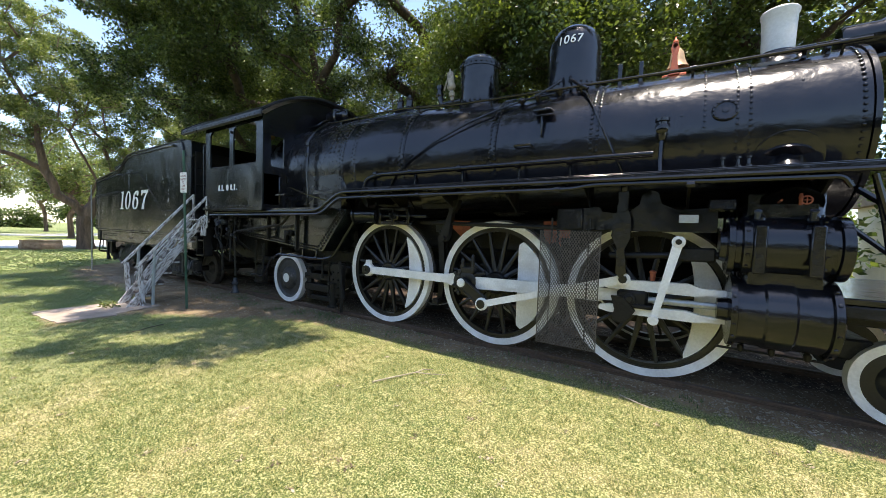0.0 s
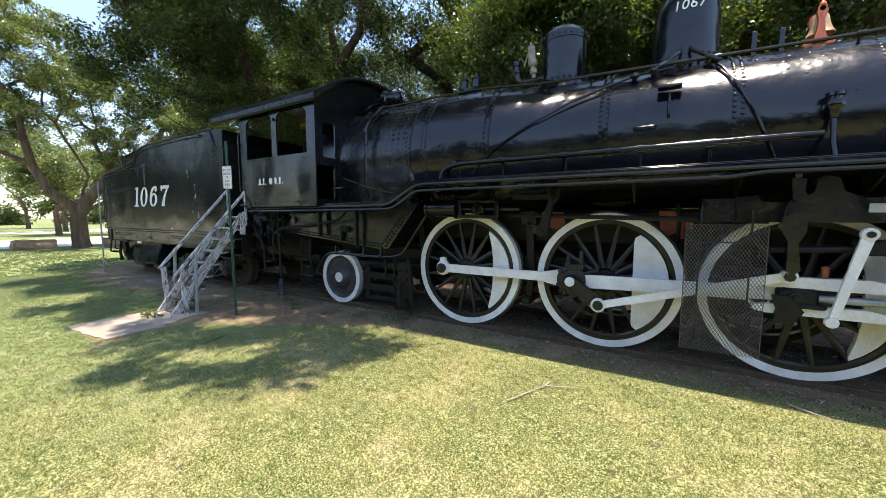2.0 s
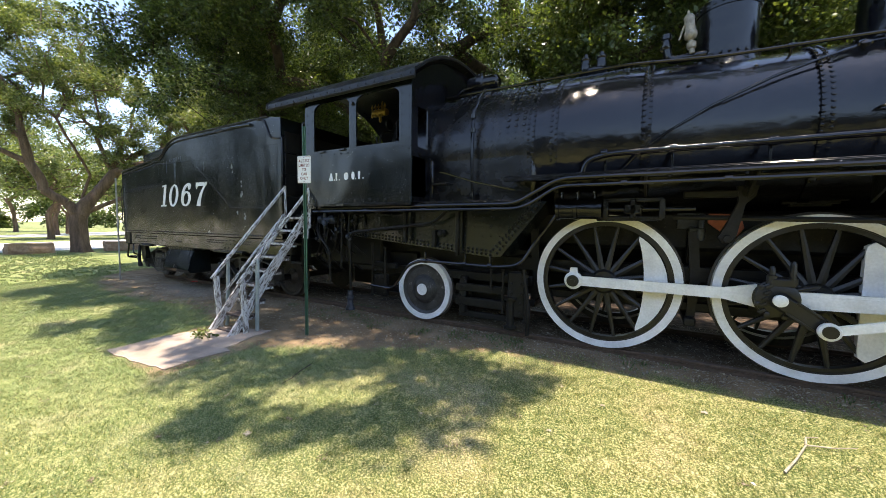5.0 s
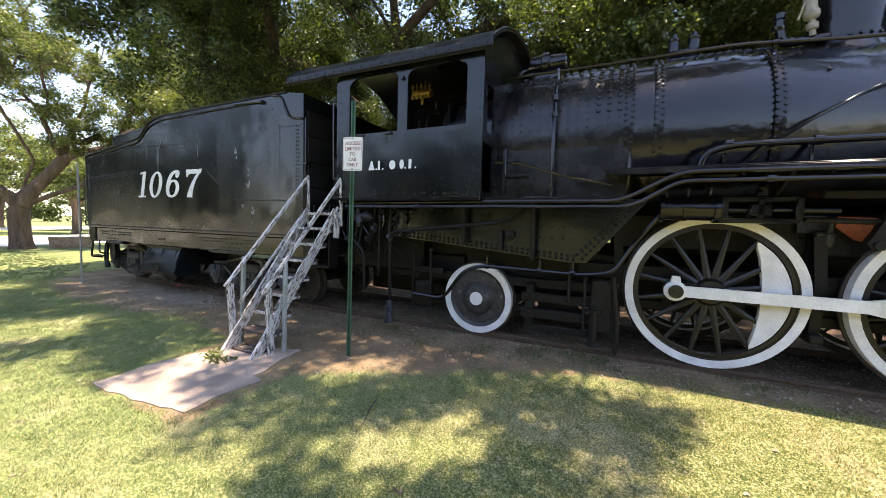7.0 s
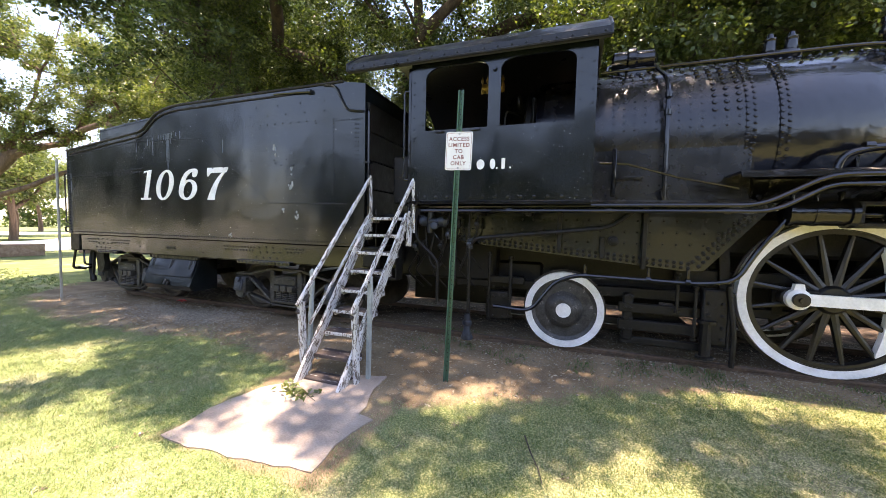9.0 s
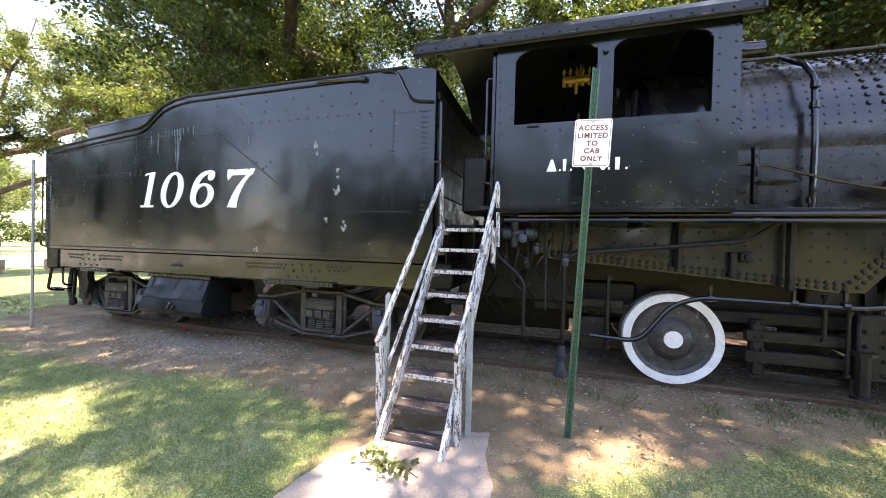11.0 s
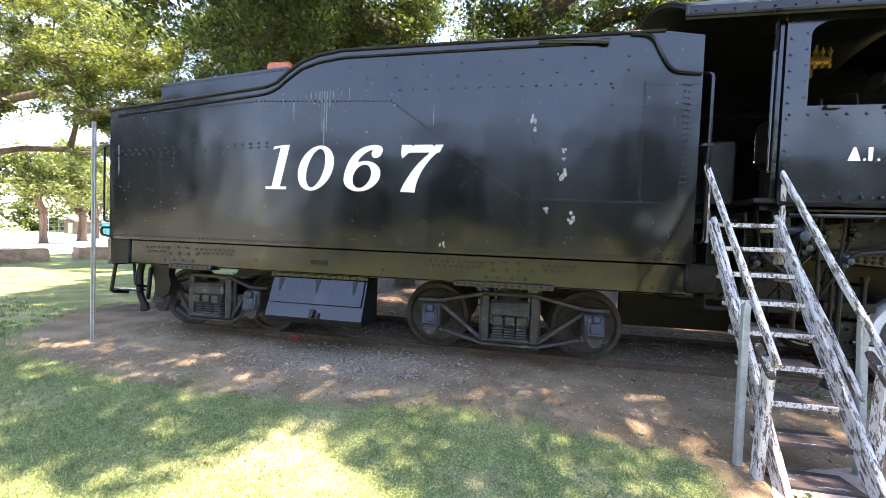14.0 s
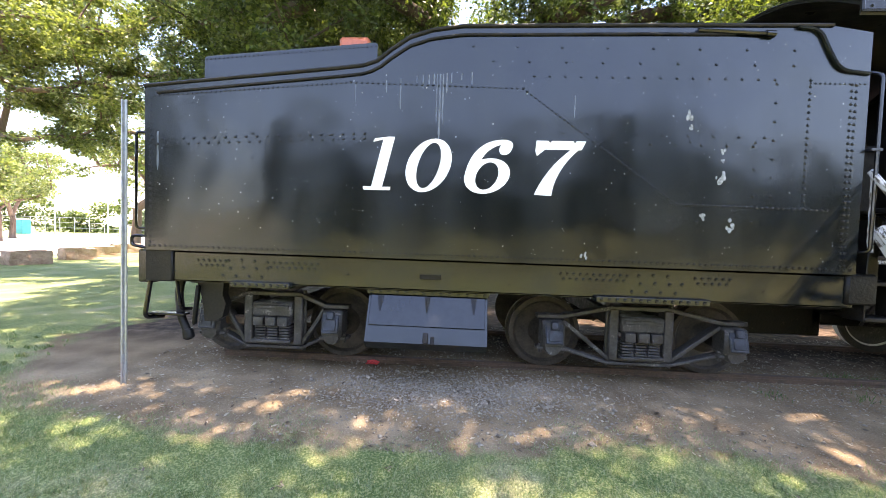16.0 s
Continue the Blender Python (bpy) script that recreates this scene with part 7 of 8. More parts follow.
def plank(a, b, w, t, worn=0):
    """A plank from a to b: w across, t thick, its edges nibbled unevenly where worn."""
    s = Shape()
    a, b = Vector(a), Vector(b)
    d = (b - a).normalized()
    side = Vector((1, 0, 0)) if abs(d.x) < 0.9 else Vector((0, 1, 0))
    nrm = d.cross(side).normalized()
    side = nrm.cross(d)
    m = Matrix((d, side, nrm)).transposed()
    if not worn:
        return s.box((a + b) / 2, ((b - a).length, t, w), 0.006, m)
    rng = random.Random(worn)
    n, c = 14, 0.006
    verts, faces = [], []
    for i in range(n + 1):
        f = i / n
        e = [rng.uniform(0, 0.007) * (1.8 if i in (0, 1, n) else 1.0) for _ in range(4)]
        for (sy, sz), q in zip(((-1, -1), (1, -1), (1, 1), (-1, 1)), e):
            for dy, dz in ((c + q, 0), (0, c + q)) if sy * sz < 0 else ((0, c + q), (c + q, 0)):
                verts.append(a.lerp(b, f) + side * sy * (t / 2 - dy) + nrm * sz * (w / 2 - dz))
    for i in range(n):
        for k in range(8):
            p, q = i * 8 + k, i * 8 + (k + 1) % 8
            faces.append((p, q, q + 8, p + 8))
    faces += [tuple(range(8))[::-1], tuple(range(n * 8, n * 8 + 8))]
    return s.add(verts, faces)


for k, x in enumerate((SX0, SX1)):
    part("stringer", plank((x, SB.y - 0.05, SB.z), (x + SKEW, ST.y, ST.z), 0.135, 0.042, 3 + k), CHIPPED, stairs, "stringer with flaking white paint")
NT = 9
for i in range(NT):
    f = i / (NT - 1)
    y, z = SB.y + 0.10 + (ST.y - 0.10 - SB.y) * f, SB.z + 0.045 + (ST.z - 0.09 - SB.z) * f
    w = SX1 - SX0 - 0.05
    s = Shape().box(((SX0 + SX1) / 2 + SKEW * f, y + 0.04, z), (w, 0.21, 0.042), 0.008, Matrix.Rotation(radians(random.uniform(-1.5, 1.5)), 3, "X"))
    tread = part("tread", s, TREADWOOD, stairs, "worn dark wooden tread")
    s = Shape().box(((SX0 + SX1) / 2 + SKEW * f, y - 0.068, z + 0.002), (w - 0.005, 0.012, 0.038), 0.003)
    part("nosing", s, CHIPPED if i > 1 else TREADWOOD, tread, "tread edge with flaking white paint")
    for x in (SX0 + 0.035, SX1 - 0.035):
        part("cleat", Shape().box((x + SKEW * f, y + 0.05, z - 0.038), (0.03, 0.17, 0.035), 0.005), CHIPPED, tread)
RAILS = (((-7.51, -2.83, 0.69), (-7.38, -1.55, 2.26), (-7.49, -2.65, 0.44), (-7.37, -1.64, 1.70)), ((-6.83, -2.81, 0.66), (-6.73, -1.55, 2.20), (-6.85, -2.62, 0.44), (-6.77, -1.57, 1.78)))
for k, (low, top, mlow, mtop) in enumerate(RAILS):
    part("handrail", plank(low, top, 0.055, 0.038, 11 + k), CHIPPED, stairs, "handrail with flaking white paint")
    part("mid_rail", plank(mlow, mtop, 0.05, 0.024, 21 + k), CHIPPED, stairs)
    part("upper_post", plank((top[0] + 0.02, -1.57, 1.50), (top[0] + 0.01, -1.57, top[2] - 0.02), 0.04, 0.04, 31 + k), CHIPPOST, stairs)
part("post", plank((-7.56, -2.58, -0.2), (-7.545, -2.54, 1.02), 0.045, 0.048), PALEPAINT, stairs, "pale grey painted post")
part("pointed_cap", Shape().lathe((-7.545, -2.54, 1.015), (0, 0.02, 1), [(0, 0.033), (0.02, 0.033), (0.05, 0.006)], 4), PALEPAINT, stairs)
part("post", plank((-6.78, -2.55, -0.2), (-6.79, -2.51, 1.02), 0.045, 0.048), PALEPAINT, stairs, "pale grey painted post")
part("post_bolt", Shape().lathe((-6.79, -2.545, 0.96), (0, -1, 0), [(0, 0.016), (0.008, 0.014)], 8), GRIMY, stairs)
for k, (x, y) in enumerate(((-7.515, -2.74), (-6.835, -2.72))):
    part("stub_post", plank((x, y + 0.03, -0.17), (x, y - 0.02, 0.72), 0.085, 0.05, 41 + k), CHIPPOST, stairs, "weathered stub post, paint nearly gone")
    part("brace_block", plank((x - 0.01, y - 0.07, 0.60), (x, y + 0.10, 0.78), 0.045, 0.045, 51 + k), TREADWOOD, stairs)
part("top_bracket", plank((-6.75, -1.63, 1.32), (-6.75, -1.60, 1.70), 0.11, 0.04, 61), CHIPPOST, stairs, "short plank nailed beside the top step")

stairs.location.x = -7.25

# ---- access sign ----
sign = thing("access_sign", (-6.02, -2.27, -0.15), "white sign with brown-red writing on a perforated green steel post", "sign")
s = Shape()
prof = [(-0.03, 0.0), (-0.018, 0.0), (-0.014, 0.022), (0.014, 0.022), (0.018, 0.0), (0.03, 0.0), (0.03, 0.004), (0.021, 0.004), (0.017, 0.026), (-0.017, 0.026), (-0.021, 0.004), (-0.03, 0.004)]
px, py = -6.02, -2.27
for z0, z1, dx in ((-0.3, 2.98, 0.0),):
    s.plate([[(px + a, py + b) for a, b in prof]], "z", z0, z1)
post = part("post", s, GREENPOST, sign, "green U-channel post")
s = Shape()
for z in np.arange(0.0, 3.0, 0.0508):
    s.lathe((px, py + 0.0215, z), (0, -1, 0), [(0, 0.0065), (0.0012, 0.0062)], 8)
part("post_holes", s, GRIMY, post, kind="stuff")
s = Shape()
pw, ph, r = 0.285, 0.385, 0.02
loop = []
for cx, cz, a0 in ((pw / 2 - r, ph / 2 - r, 0), (-pw / 2 + r, ph / 2 - r, 90), (-pw / 2 + r, -ph / 2 + r, 180), (pw / 2 - r, -ph / 2 + r, 270)):
    loop += [(px + 0.01 + cx + r * math.cos(radians(a0 + 22.5 * k)), 2.37 + cz + r * math.sin(radians(a0 + 22.5 * k))) for k in range(5)]
s.plate([loop], "y", py - 0.010, py - 0.007)
panel = part("sign_panel", s, SIGNWHITE, sign, "white enamel panel")
for k, word in enumerate(("ACCESS", "LIMITED", "TO", "CAB", "ONLY")):
    me = letters(word, 0.056, 0.0, 0.0006, 0.0011, 1.16)
    me.materials.append(SIGNRED)
    me.transform(Matrix.Translation((px + 0.01, py - 0.0112, 2.37 + 0.120 - 0.0615 * k)))
    ob = new("writing", me)
    ob.parent = panel
    ob.matrix_parent_inverse = parent_world(panel).inverted()
s = Shape()
for cx, cz, w, hh in ((0, ph / 2 - 0.012, pw - 0.03, 0.003), (0, -ph / 2 + 0.012, pw - 0.03, 0.003), (-pw / 2 + 0.012, 0, 0.003, ph - 0.03), (pw / 2 - 0.012, 0, 0.003, ph - 0.03)):
    s.box((px + 0.01 + cx, py - 0.0108, 2.37 + cz), (w, 0.0014, hh))
part("border_line", s, SIGNRED, panel)
for z in (2.37 + 0.172, 2.37 - 0.172):
    part("bolt", Shape().lathe((px + 0.01, py - 0.010, z), (0, -1, 0), [(0, 0.011), (0.004, 0.011), (0.007, 0.006)], 8), STEEL, panel)

# the post leans a little forwards
sign.location, sign.rotation_euler = (-6.02, -2.27, -0.15), (radians(2.0), radians(2.4), 0)

# ---- rear marker post ----
mx, my = -14.66, -1.68
s = Shape()
s.plate([[(mx + a, my + b) for a, b in prof]], "z", -0.3, 2.78)
solid("marker_post", s, STEEL, "bare galvanised U-channel post beside the tender's rear corner", "post")

# ---- mesh guard before the drivers ----
guard = thing("mesh_guard", (1.08, -1.42, 0.30), "expanded-metal guard panel standing before the driving wheels", "mesh guard")
GX0, GX1, GZ0, GZ1, GY = 0.81, 1.45, 0.34, 1.63, -1.42
s = Shape()
nx, nz = 22, 56
dx, dz = (GX1 - GX0) / nx, (GZ1 - GZ0) / nz


def wire(pts, w, t):
    verts, faces = [], []
    for (x, z) in pts:
        verts += [(x - w, GY - t, z), (x + w, GY + t, z)]
    for i in range(len(pts) - 1):
        faces.append((2 * i, 2 * i + 1, 2 * i + 3, 2 * i + 2))
    s.add(verts, faces)


for i in range(nx + 1):
    for sg in (-1, 1):
        wire([(GX0 + (i + (0.5 if (j % 2) else 0.0) * sg) * dx, GZ0 + j * dz) for j in range(nz + 1) if GX0 <= GX0 + (i + (0.5 if (j % 2) else 0.0) * sg) * dx <= GX1], 0.0042, 0.004)
part("metal_mesh", s, RUSTMESH, guard, "rusty diamond mesh", angle=0)
s = Shape()
for x in (GX0 + 0.12, GX1 - 0.12):
    s.cyl((x, GY + 0.012, GZ0 + 0.1), (x, GY + 0.012, GZ1 + 0.02), 0.008, n=6)
s.cyl((GX0 + 0.1, GY + 0.012, 1.45), (GX1 - 0.1, GY + 0.012, 1.45), 0.007, n=6)
pieces("stay_rod", s, GRIMY, guard)
for x in (GX0 + 0.12, GX1 - 0.12):
    part("hanger_strap", Shape().box((x, GY + 0.02, 1.66), (0.018, 0.006, 0.22)), GRIMY, guard)

# ---- things lying about ----
def crumple(name, at, size, mat, label, category, seed, flat=0.5):
    rng = random.Random(seed)
    s = Shape()
    n = 9
    verts = []
    for i in range(n):
        for j in range(n):
            x, y = (i / (n - 1) - 0.5) * size, (j / (n - 1) - 0.5) * size * 0.8
            z = flat * size * (0.25 + 0.35 * noise.noise(Vector((x, y, seed)) * (6 / size) * 0.5)) * (1.1 - abs(i / (n - 1) - 0.5)) + rng.uniform(0, 0.004)
            verts.append((at[0] + x + rng.uniform(-1, 1) * size * 0.03, at[1] + y + rng.uniform(-1, 1) * size * 0.03, at[2] + max(z, 0.002)))
    faces = [(i * n + j, i * n + j + 1, (i + 1) * n + j + 1, (i + 1) * n + j) for i in range(n - 1) for j in range(n - 1)]
    s.add(verts, faces)
    return solid(name, s, mat, label, category, angle=0)


def gz(x, y):
    return float(ground_z(np.array(x), np.array(y)))


for k, (x, y, sz) in enumerate(((-0.71, -4.85, 0.09), (2.86, -2.55, 0.08))):
    crumple("paper_scrap", (x, y, gz(x, y) + 0.012), sz, LITTER, "crumpled white paper scrap lying on the lawn", "litter", 36 + k, 0.7)
for k, (x, y, sz) in enumerate(((-4.35, -4.23, 0.10), (-1.02, -1.92, 0.08), (-0.59, -0.93, 0.07), (-1.85, -2.25, 0.06), (0.55, -2.3, 0.05), (-2.2, -2.9, 0.05))):
    crumple("dry_leaf", (x, y, gz(x, y) + 0.006), 0.65 * sz, DRYLEAF, "pale curled dry leaf lying on the lawn", "leaf", 40 + k, 0.6)
crumple("plastic_scrap", (-12.28, -0.87, gz(-12.28, -0.87) + 0.015), 0.15, REDLITTER, "crumpled red plastic scrap lying by the rail", "litter", 60, 0.8)


def twig(pts, r, mat, label):
    s = Shape()
    for line in pts:
        s.tube([(x, y, gz(x, y) + 0.02 + 0.006 * (i % 2)) for i, (x, y) in enumerate(line)], r, 6, r * 0.4)
    solid("fallen_twig", s, mat, label, "twig")


twig([[(-0.63, -2.60), (-0.52, -2.40), (-0.39, -2.12), (-0.22, -2.08), (-0.06, -1.98)], [(-0.39, -2.12), (-0.36, -2.0), (-0.27, -1.94)]], 0.009, DRYLEAF, "thin crooked twig lying on the lawn")
twig([[(1.70, -1.33), (1.88, -1.44), (2.06, -1.48)]], 0.008, DRYLEAF, "short bare twig lying on the dirt")
twig([[(-5.07, -2.98), (-5.0, -3.2), (-4.93, -3.36), (-4.89, -3.52)]], 0.007, BARK, "thin dark twig lying on the lawn")

# a broken leafy branch on the pad
rng = np.random.default_rng(77)
branch = thing("leafy_branch", (-7.35, -3.10, -0.14), "broken leafy green branch lying on the concrete pad", "branch")
part("stem", Shape().tube([(-7.52, -3.13, -0.135), (-7.35, -3.08, -0.12), (-7.20, -3.10, -0.11), (-7.05, -3.16, -0.13)], 0.006, 5, 0.003), BARK, branch)
c = [(-7.50 + 0.36 * f, -3.12 + rng.normal(0, 0.05), -0.10 + rng.uniform(0, 0.04)) for f in np.linspace(0, 1, 9)]
BRANCH_LEAVES = (c, branch)

# ---- trees ----
def leaf_mesh(name, centres, spread, count, size, mat, seed):
    """Leaves in loose clumps round the centres: one folded kite a leaf."""
    rng = np.random.default_rng(seed)
    c = np.asarray(centres)
    k = len(c) * count
    p = np.repeat(c, count, 0)
    d = rng.standard_normal((k, 3))
    d /= np.linalg.norm(d, axis=1)[:, None]
    rad = np.repeat(np.asarray(spread), count) * rng.random(k) ** 0.45
    p = p + d * rad[:, None] * np.array([1.0, 1.0, 0.72])
    along = rng.standard_normal((k, 3)) * np.array([1, 1, 0.55]) - np.array([0, 0, 0.45])
    along /= np.linalg.norm(along, axis=1)[:, None]
    nrm = rng.standard_normal((k, 3)) * 0.75 + np.array([0, 0, 0.8])
    side = np.cross(along, nrm)
    side /= np.linalg.norm(side, axis=1)[:, None] + 1e-9
    up = np.cross(side, along)
    s = size * rng.uniform(0.6, 1.35, k)[:, None]
    w = s * 0.27
    v = np.empty((k, 4, 3))
    v[:, 0] = p
    v[:, 1] = p + along * s * 0.45 + side * w + up * s * 0.07
    v[:, 2] = p + along * s
    v[:, 3] = p + along * s * 0.45 - side * w + up * s * 0.07
    return tri_mesh(name, v.reshape(-1, 3), np.arange(4 * k).reshape(-1, 4), mat)


def tree(base, trunk_r, fork_z, blobs, clumps, leaves, size, seed, leaf=LEAF, bark=BARK, label="", spread=(0.7, 1.15), lean=(0, 0), over=(), boughs=()):
    """A tree: a trunk, limbs that reach every clump of leaves, and the crown. blobs: centre and radii of the crown's masses."""
    rng = np.random.default_rng(seed)
    bx, by = base
    bz = gz(bx, by)
    vol = np.array([b[3] * b[4] * b[5] for b in blobs]) ** 0.75
    pick = rng.choice(len(blobs), clumps, p=vol / vol.sum())
    pts = []
    for i in pick:
        x, y, z, rx, ry, rz = blobs[i]
        d = rng.standard_normal(3)
        d /= np.linalg.norm(d)
        q = rng.random() ** 0.4
        pts.append((x + d[0] * rx * q, y + d[1] * ry * q, z + d[2] * rz * q))
    own = len(pts)
    pts = np.array(pts + list(over))
    fork = np.array((bx + lean[0], by + lean[1], fork_z))
    nodes, parent = [np.array((bx, by, bz - 0.15)), np.array((bx + lean[0] * 0.3, by + lean[1] * 0.3, bz + 0.45 * (fork_z - bz))), fork], [-1, 0, 1]
    for line in boughs:
        prev = int(np.argmin([np.linalg.norm(q - np.array(line[0])) for q in nodes[2:]])) + 2
        for a, b in zip([nodes[prev], *line[1:]], line[1:]):
            for f in (0.5, 1.0):
                nodes.append(np.array(a) * (1 - f) + np.array(b) * f + rng.normal(0, 0.08, 3))
                parent.append(prev)
                prev = len(nodes) - 1
    order = np.argsort(np.linalg.norm(pts - fork, axis=1))
    for i in order:
        c = pts[i]
        arr = np.array(nodes[2:])
        dist = np.linalg.norm(arr - c, axis=1) + 0.35 * np.linalg.norm(arr - fork, axis=1) * 0.6 + 0.8 * np.maximum(0, arr[:, 2] - c[2])
        j = int(np.argmin(dist)) + 2
        a = nodes[j]
        length = np.linalg.norm(c - a)
        steps = max(1, int(length / 0.9))
        prev = j
        for q in range(1, steps + 1):
            f = q / steps
            p = a + (c - a) * f + rng.normal(0, 0.10 * min(1, length / 3), 3) * (q < steps) + np.array((0, 0, 0.12 * length * math.sin(math.pi * f)))
            nodes.append(p)
            parent.append(prev)
            prev = len(nodes) - 1
    load = np.zeros(len(nodes))
    kids = np.zeros(len(nodes), int)
    for i in range(len(nodes) - 1, 0, -1):
        if kids[i] == 0:
            load[i] = 1.0
        load[parent[i]] += load[i]
        kids[parent[i]] += 1
    rad = trunk_r * (load / load[0]) ** 0.58
    rad = np.maximum(rad, 0.012)
    s = Shape()
    for i in range(3, len(nodes)):
        j = parent[i]
        s.tube([nodes[j], (nodes[j] + nodes[i]) / 2 + rng.normal(0, 0.02, 3), nodes[i]], min(rad[j], rad[i] * 1.5), 7 if rad[i] > 0.04 else 4, rad[i])
    # trunk with flare and furrows
    rings, n = 9, 18
    verts, faces = [], []
    for i in range(rings):
        f = i / (rings - 1)
        c = np.array((bx, by, bz - 0.12)) * (1 - f) + fork * f + np.array((0.06 * math.sin(3 * f + seed), 0.06 * math.cos(2 * f + seed), 0)) * (0 < i < rings - 1)
        for k in range(n):
            a = 2 * math.pi * k / n
            r = trunk_r * (1.0 - 0.18 * f + 0.55 * max(0, 0.16 - f) / 0.16 * (0.6 + 0.4 * math.sin(3 * a + seed))) * (1 + 0.09 * math.sin(5 * a + 2 * f + seed) + 0.05 * math.sin(9 * a + 5 * f))
            verts.append((c[0] + r * math.cos(a), c[1] + r * math.sin(a), c[2]))
    for i in range(rings - 1):
        for k in range(n):
            a, b = i * n + k, i * n + (k + 1) % n
            faces.append((a, b, b + n, a + n))
    s.add(verts, faces)
    ob = thing("tree", (bx, by, bz), label, "tree", "park trees")
    part("trunk", s, bark, ob, "rough bark trunk with spreading limbs", angle=60)
    sp = rng.uniform(*spread, own)
    crowns = [leaf_mesh("crown", pts[:own], sp, leaves, size, leaf, seed + 7)]
    # the added sheet of clumps that only casts shade below
    if len(over):
        crowns.append(leaf_mesh("crown", pts[own:], rng.uniform(0.36, 0.52, len(over)), 150, 0.15, leaf, seed + 8))
    for me in crowns:
        cr = new("crown", me)
        cr.parent = ob
        cr.matrix_parent_inverse = parent_world(ob).inverted()
        tagged(cr, "leafy crown with gaps of sky", kind="stuff")
    return ob


me = leaf_mesh("leaves", BRANCH_LEAVES[0], [0.07] * 9, 11, 0.065, PALELEAF, 78)
ob = new("leaves", me)
ob.parent = BRANCH_LEAVES[1]
ob.matrix_parent_inverse = parent_world(BRANCH_LEAVES[1]).inverted()
tagged(ob, kind="stuff")


def shade_overhang(x0, x1, y0, y1, seed, step=0.40):
    """Clumps of the boughs that reach out over the train and the lawn: a ragged sheet with small gaps, opener towards
    its rim. Added mostly above the view, each clump sunwards of ground that should be shaded.
    """
    rng = np.random.default_rng(seed)
    out = []
    for x in np.arange(x0, x1, step):
        for y in np.arange(y0, y1, step):
            gx_, gy_ = x + rng.uniform(-0.16, 0.16), y + rng.uniform(-0.16, 0.16)
            rim = np.interp(gx_, RIM_X, RIM_Y) + 0.35 * noise.noise((gx_ * 0.9, gy_ * 0.9, 3.0))
            inside = gy_ - rim
            if inside < 0:
                continue
            gap = noise.noise((gx_ * 0.85, gy_ * 0.95, seed * 0.37)) + 0.45 * noise.noise((gx_ * 2.4, gy_ * 2.9, seed * 0.11))
            if -8.1 < gx_ < -6.5 and -4.1 < gy_ < -2.9 and gap > -0.12:
                continue
            if gap < (0.72 if gx_ < -2.2 and abs(gy_) < 1.2 else 0.52 if gy_ > -2.4 and not -4.2 < gx_ < -2.4 else 0.16 if gy_ > -2.4 else float(np.interp(gx_, (-14, -11.5, -10.5, -9.6, -8.0, -7.6, -6), (-0.05, -0.06, -0.02, 0.32, 0.50, 0.18, 0.18))) + 0.12 * min(inside, 2)):
                z = 10.4 + rng.uniform(-0.5, 0.9)
                out.append((gx_ + z * SUN.x / SUN.z, gy_ + z * SUN.y / SUN.z, z))
    return out


# near edge on the ground of the shade that the sheet casts
RIM_X = (-23, -20, -19, -17, -15, -13.4, -12, -10, -8.6, -7.8, -6.8, -5.0, -4.4, -3.2, -2.8, -2.4, -2.0, 0.5, 0.9, 4, 6)
RIM_Y = (5.0, 1.2, -1.4, -2.8, -3.6, -4.0, -4.0, -4.1, -4.1, -3.9, -3.9, -4.3, -4.4, -4.1, -3.2, -1.0, -0.8, -0.7, 1.2, 1.2, 1.6)
SHADE = "broad dense shade tree behind the train, deep green leaves"
# behind the train
tree((-12.8, 6.4), 0.30, 3.2, [(-13, 2.6, 8.6, 3.6, 4.4, 2.6), (-14.2, 6.8, 6.8, 3.8, 3.2, 3.4), (-14.2, 0.3, 7.2, 1.9, 2.4, 3.0), (-16.2, 2.6, 8.0, 2.0, 2.2, 2.6), (-11.5, 7.0, 5.4, 3.0, 2.4, 2.0), (-15.5, 7.0, 4.6, 2.6, 2.2, 1.6)], 270, 780, 0.105, 101, spread=(0.5, 0.9), label=SHADE, over=shade_overhang(-18, -10.2, -5.2, 2.2, 1))
tree((-7.6, 5.8), 0.32, 3.2, [(-7.6, 2.4, 8.6, 3.4, 4.2, 2.4), (-7.8, 6.8, 6.8, 3.8, 3.0, 3.6), (-5.0, 7.0, 5.8, 2.4, 2.2, 2.0)], 165, 740, 0.108, 102, spread=(0.5, 0.9), label=SHADE, over=shade_overhang(-10.2, -3.4, -4.8, 2.0, 2))
# lighter leaf colour stands in for sun that the sheet above blocks
tree((-2.2, 5.4), 0.28, 4.0, [(-2.4, 4.8, 7.6, 3.4, 2.6, 3.2), (-1.4, 3.4, 6.6, 3.2, 1.4, 1.5), (-2.0, 7.6, 6.2, 3.6, 2.6, 3.8)], 185, 740, 0.11, 103, spread=(0.55, 0.95), leaf=MIDLEAF, label=SHADE, over=shade_overhang(-3.4, 0.6, -4.8, 2.4, 3))
tree((3.2, 6.6), 0.28, 3.6, [(3.0, 6.4, 7.4, 3.6, 2.6, 3.4), (3.6, 3.7, 6.4, 3.4, 1.5, 1.5), (3.0, 8.4, 5.4, 3.6, 2.4, 3.4)], 170, 700, 0.115, 104, spread=(0.55, 0.95), leaf=MIDLEAF, label=SHADE, over=shade_overhang(0.6, 6, 1.0, 2.2, 4))
tree((8.6, 7.8), 0.28, 3.4, [(8.4, 7.4, 6.8, 3.4, 2.8, 3.6), (8.6, 8.4, 4.6, 3.0, 2.4, 2.4)], 80, 330, 0.17, 105, leaf=PALELEAF, label="shade tree with lighter yellow-green leaves beyond the smokestack")
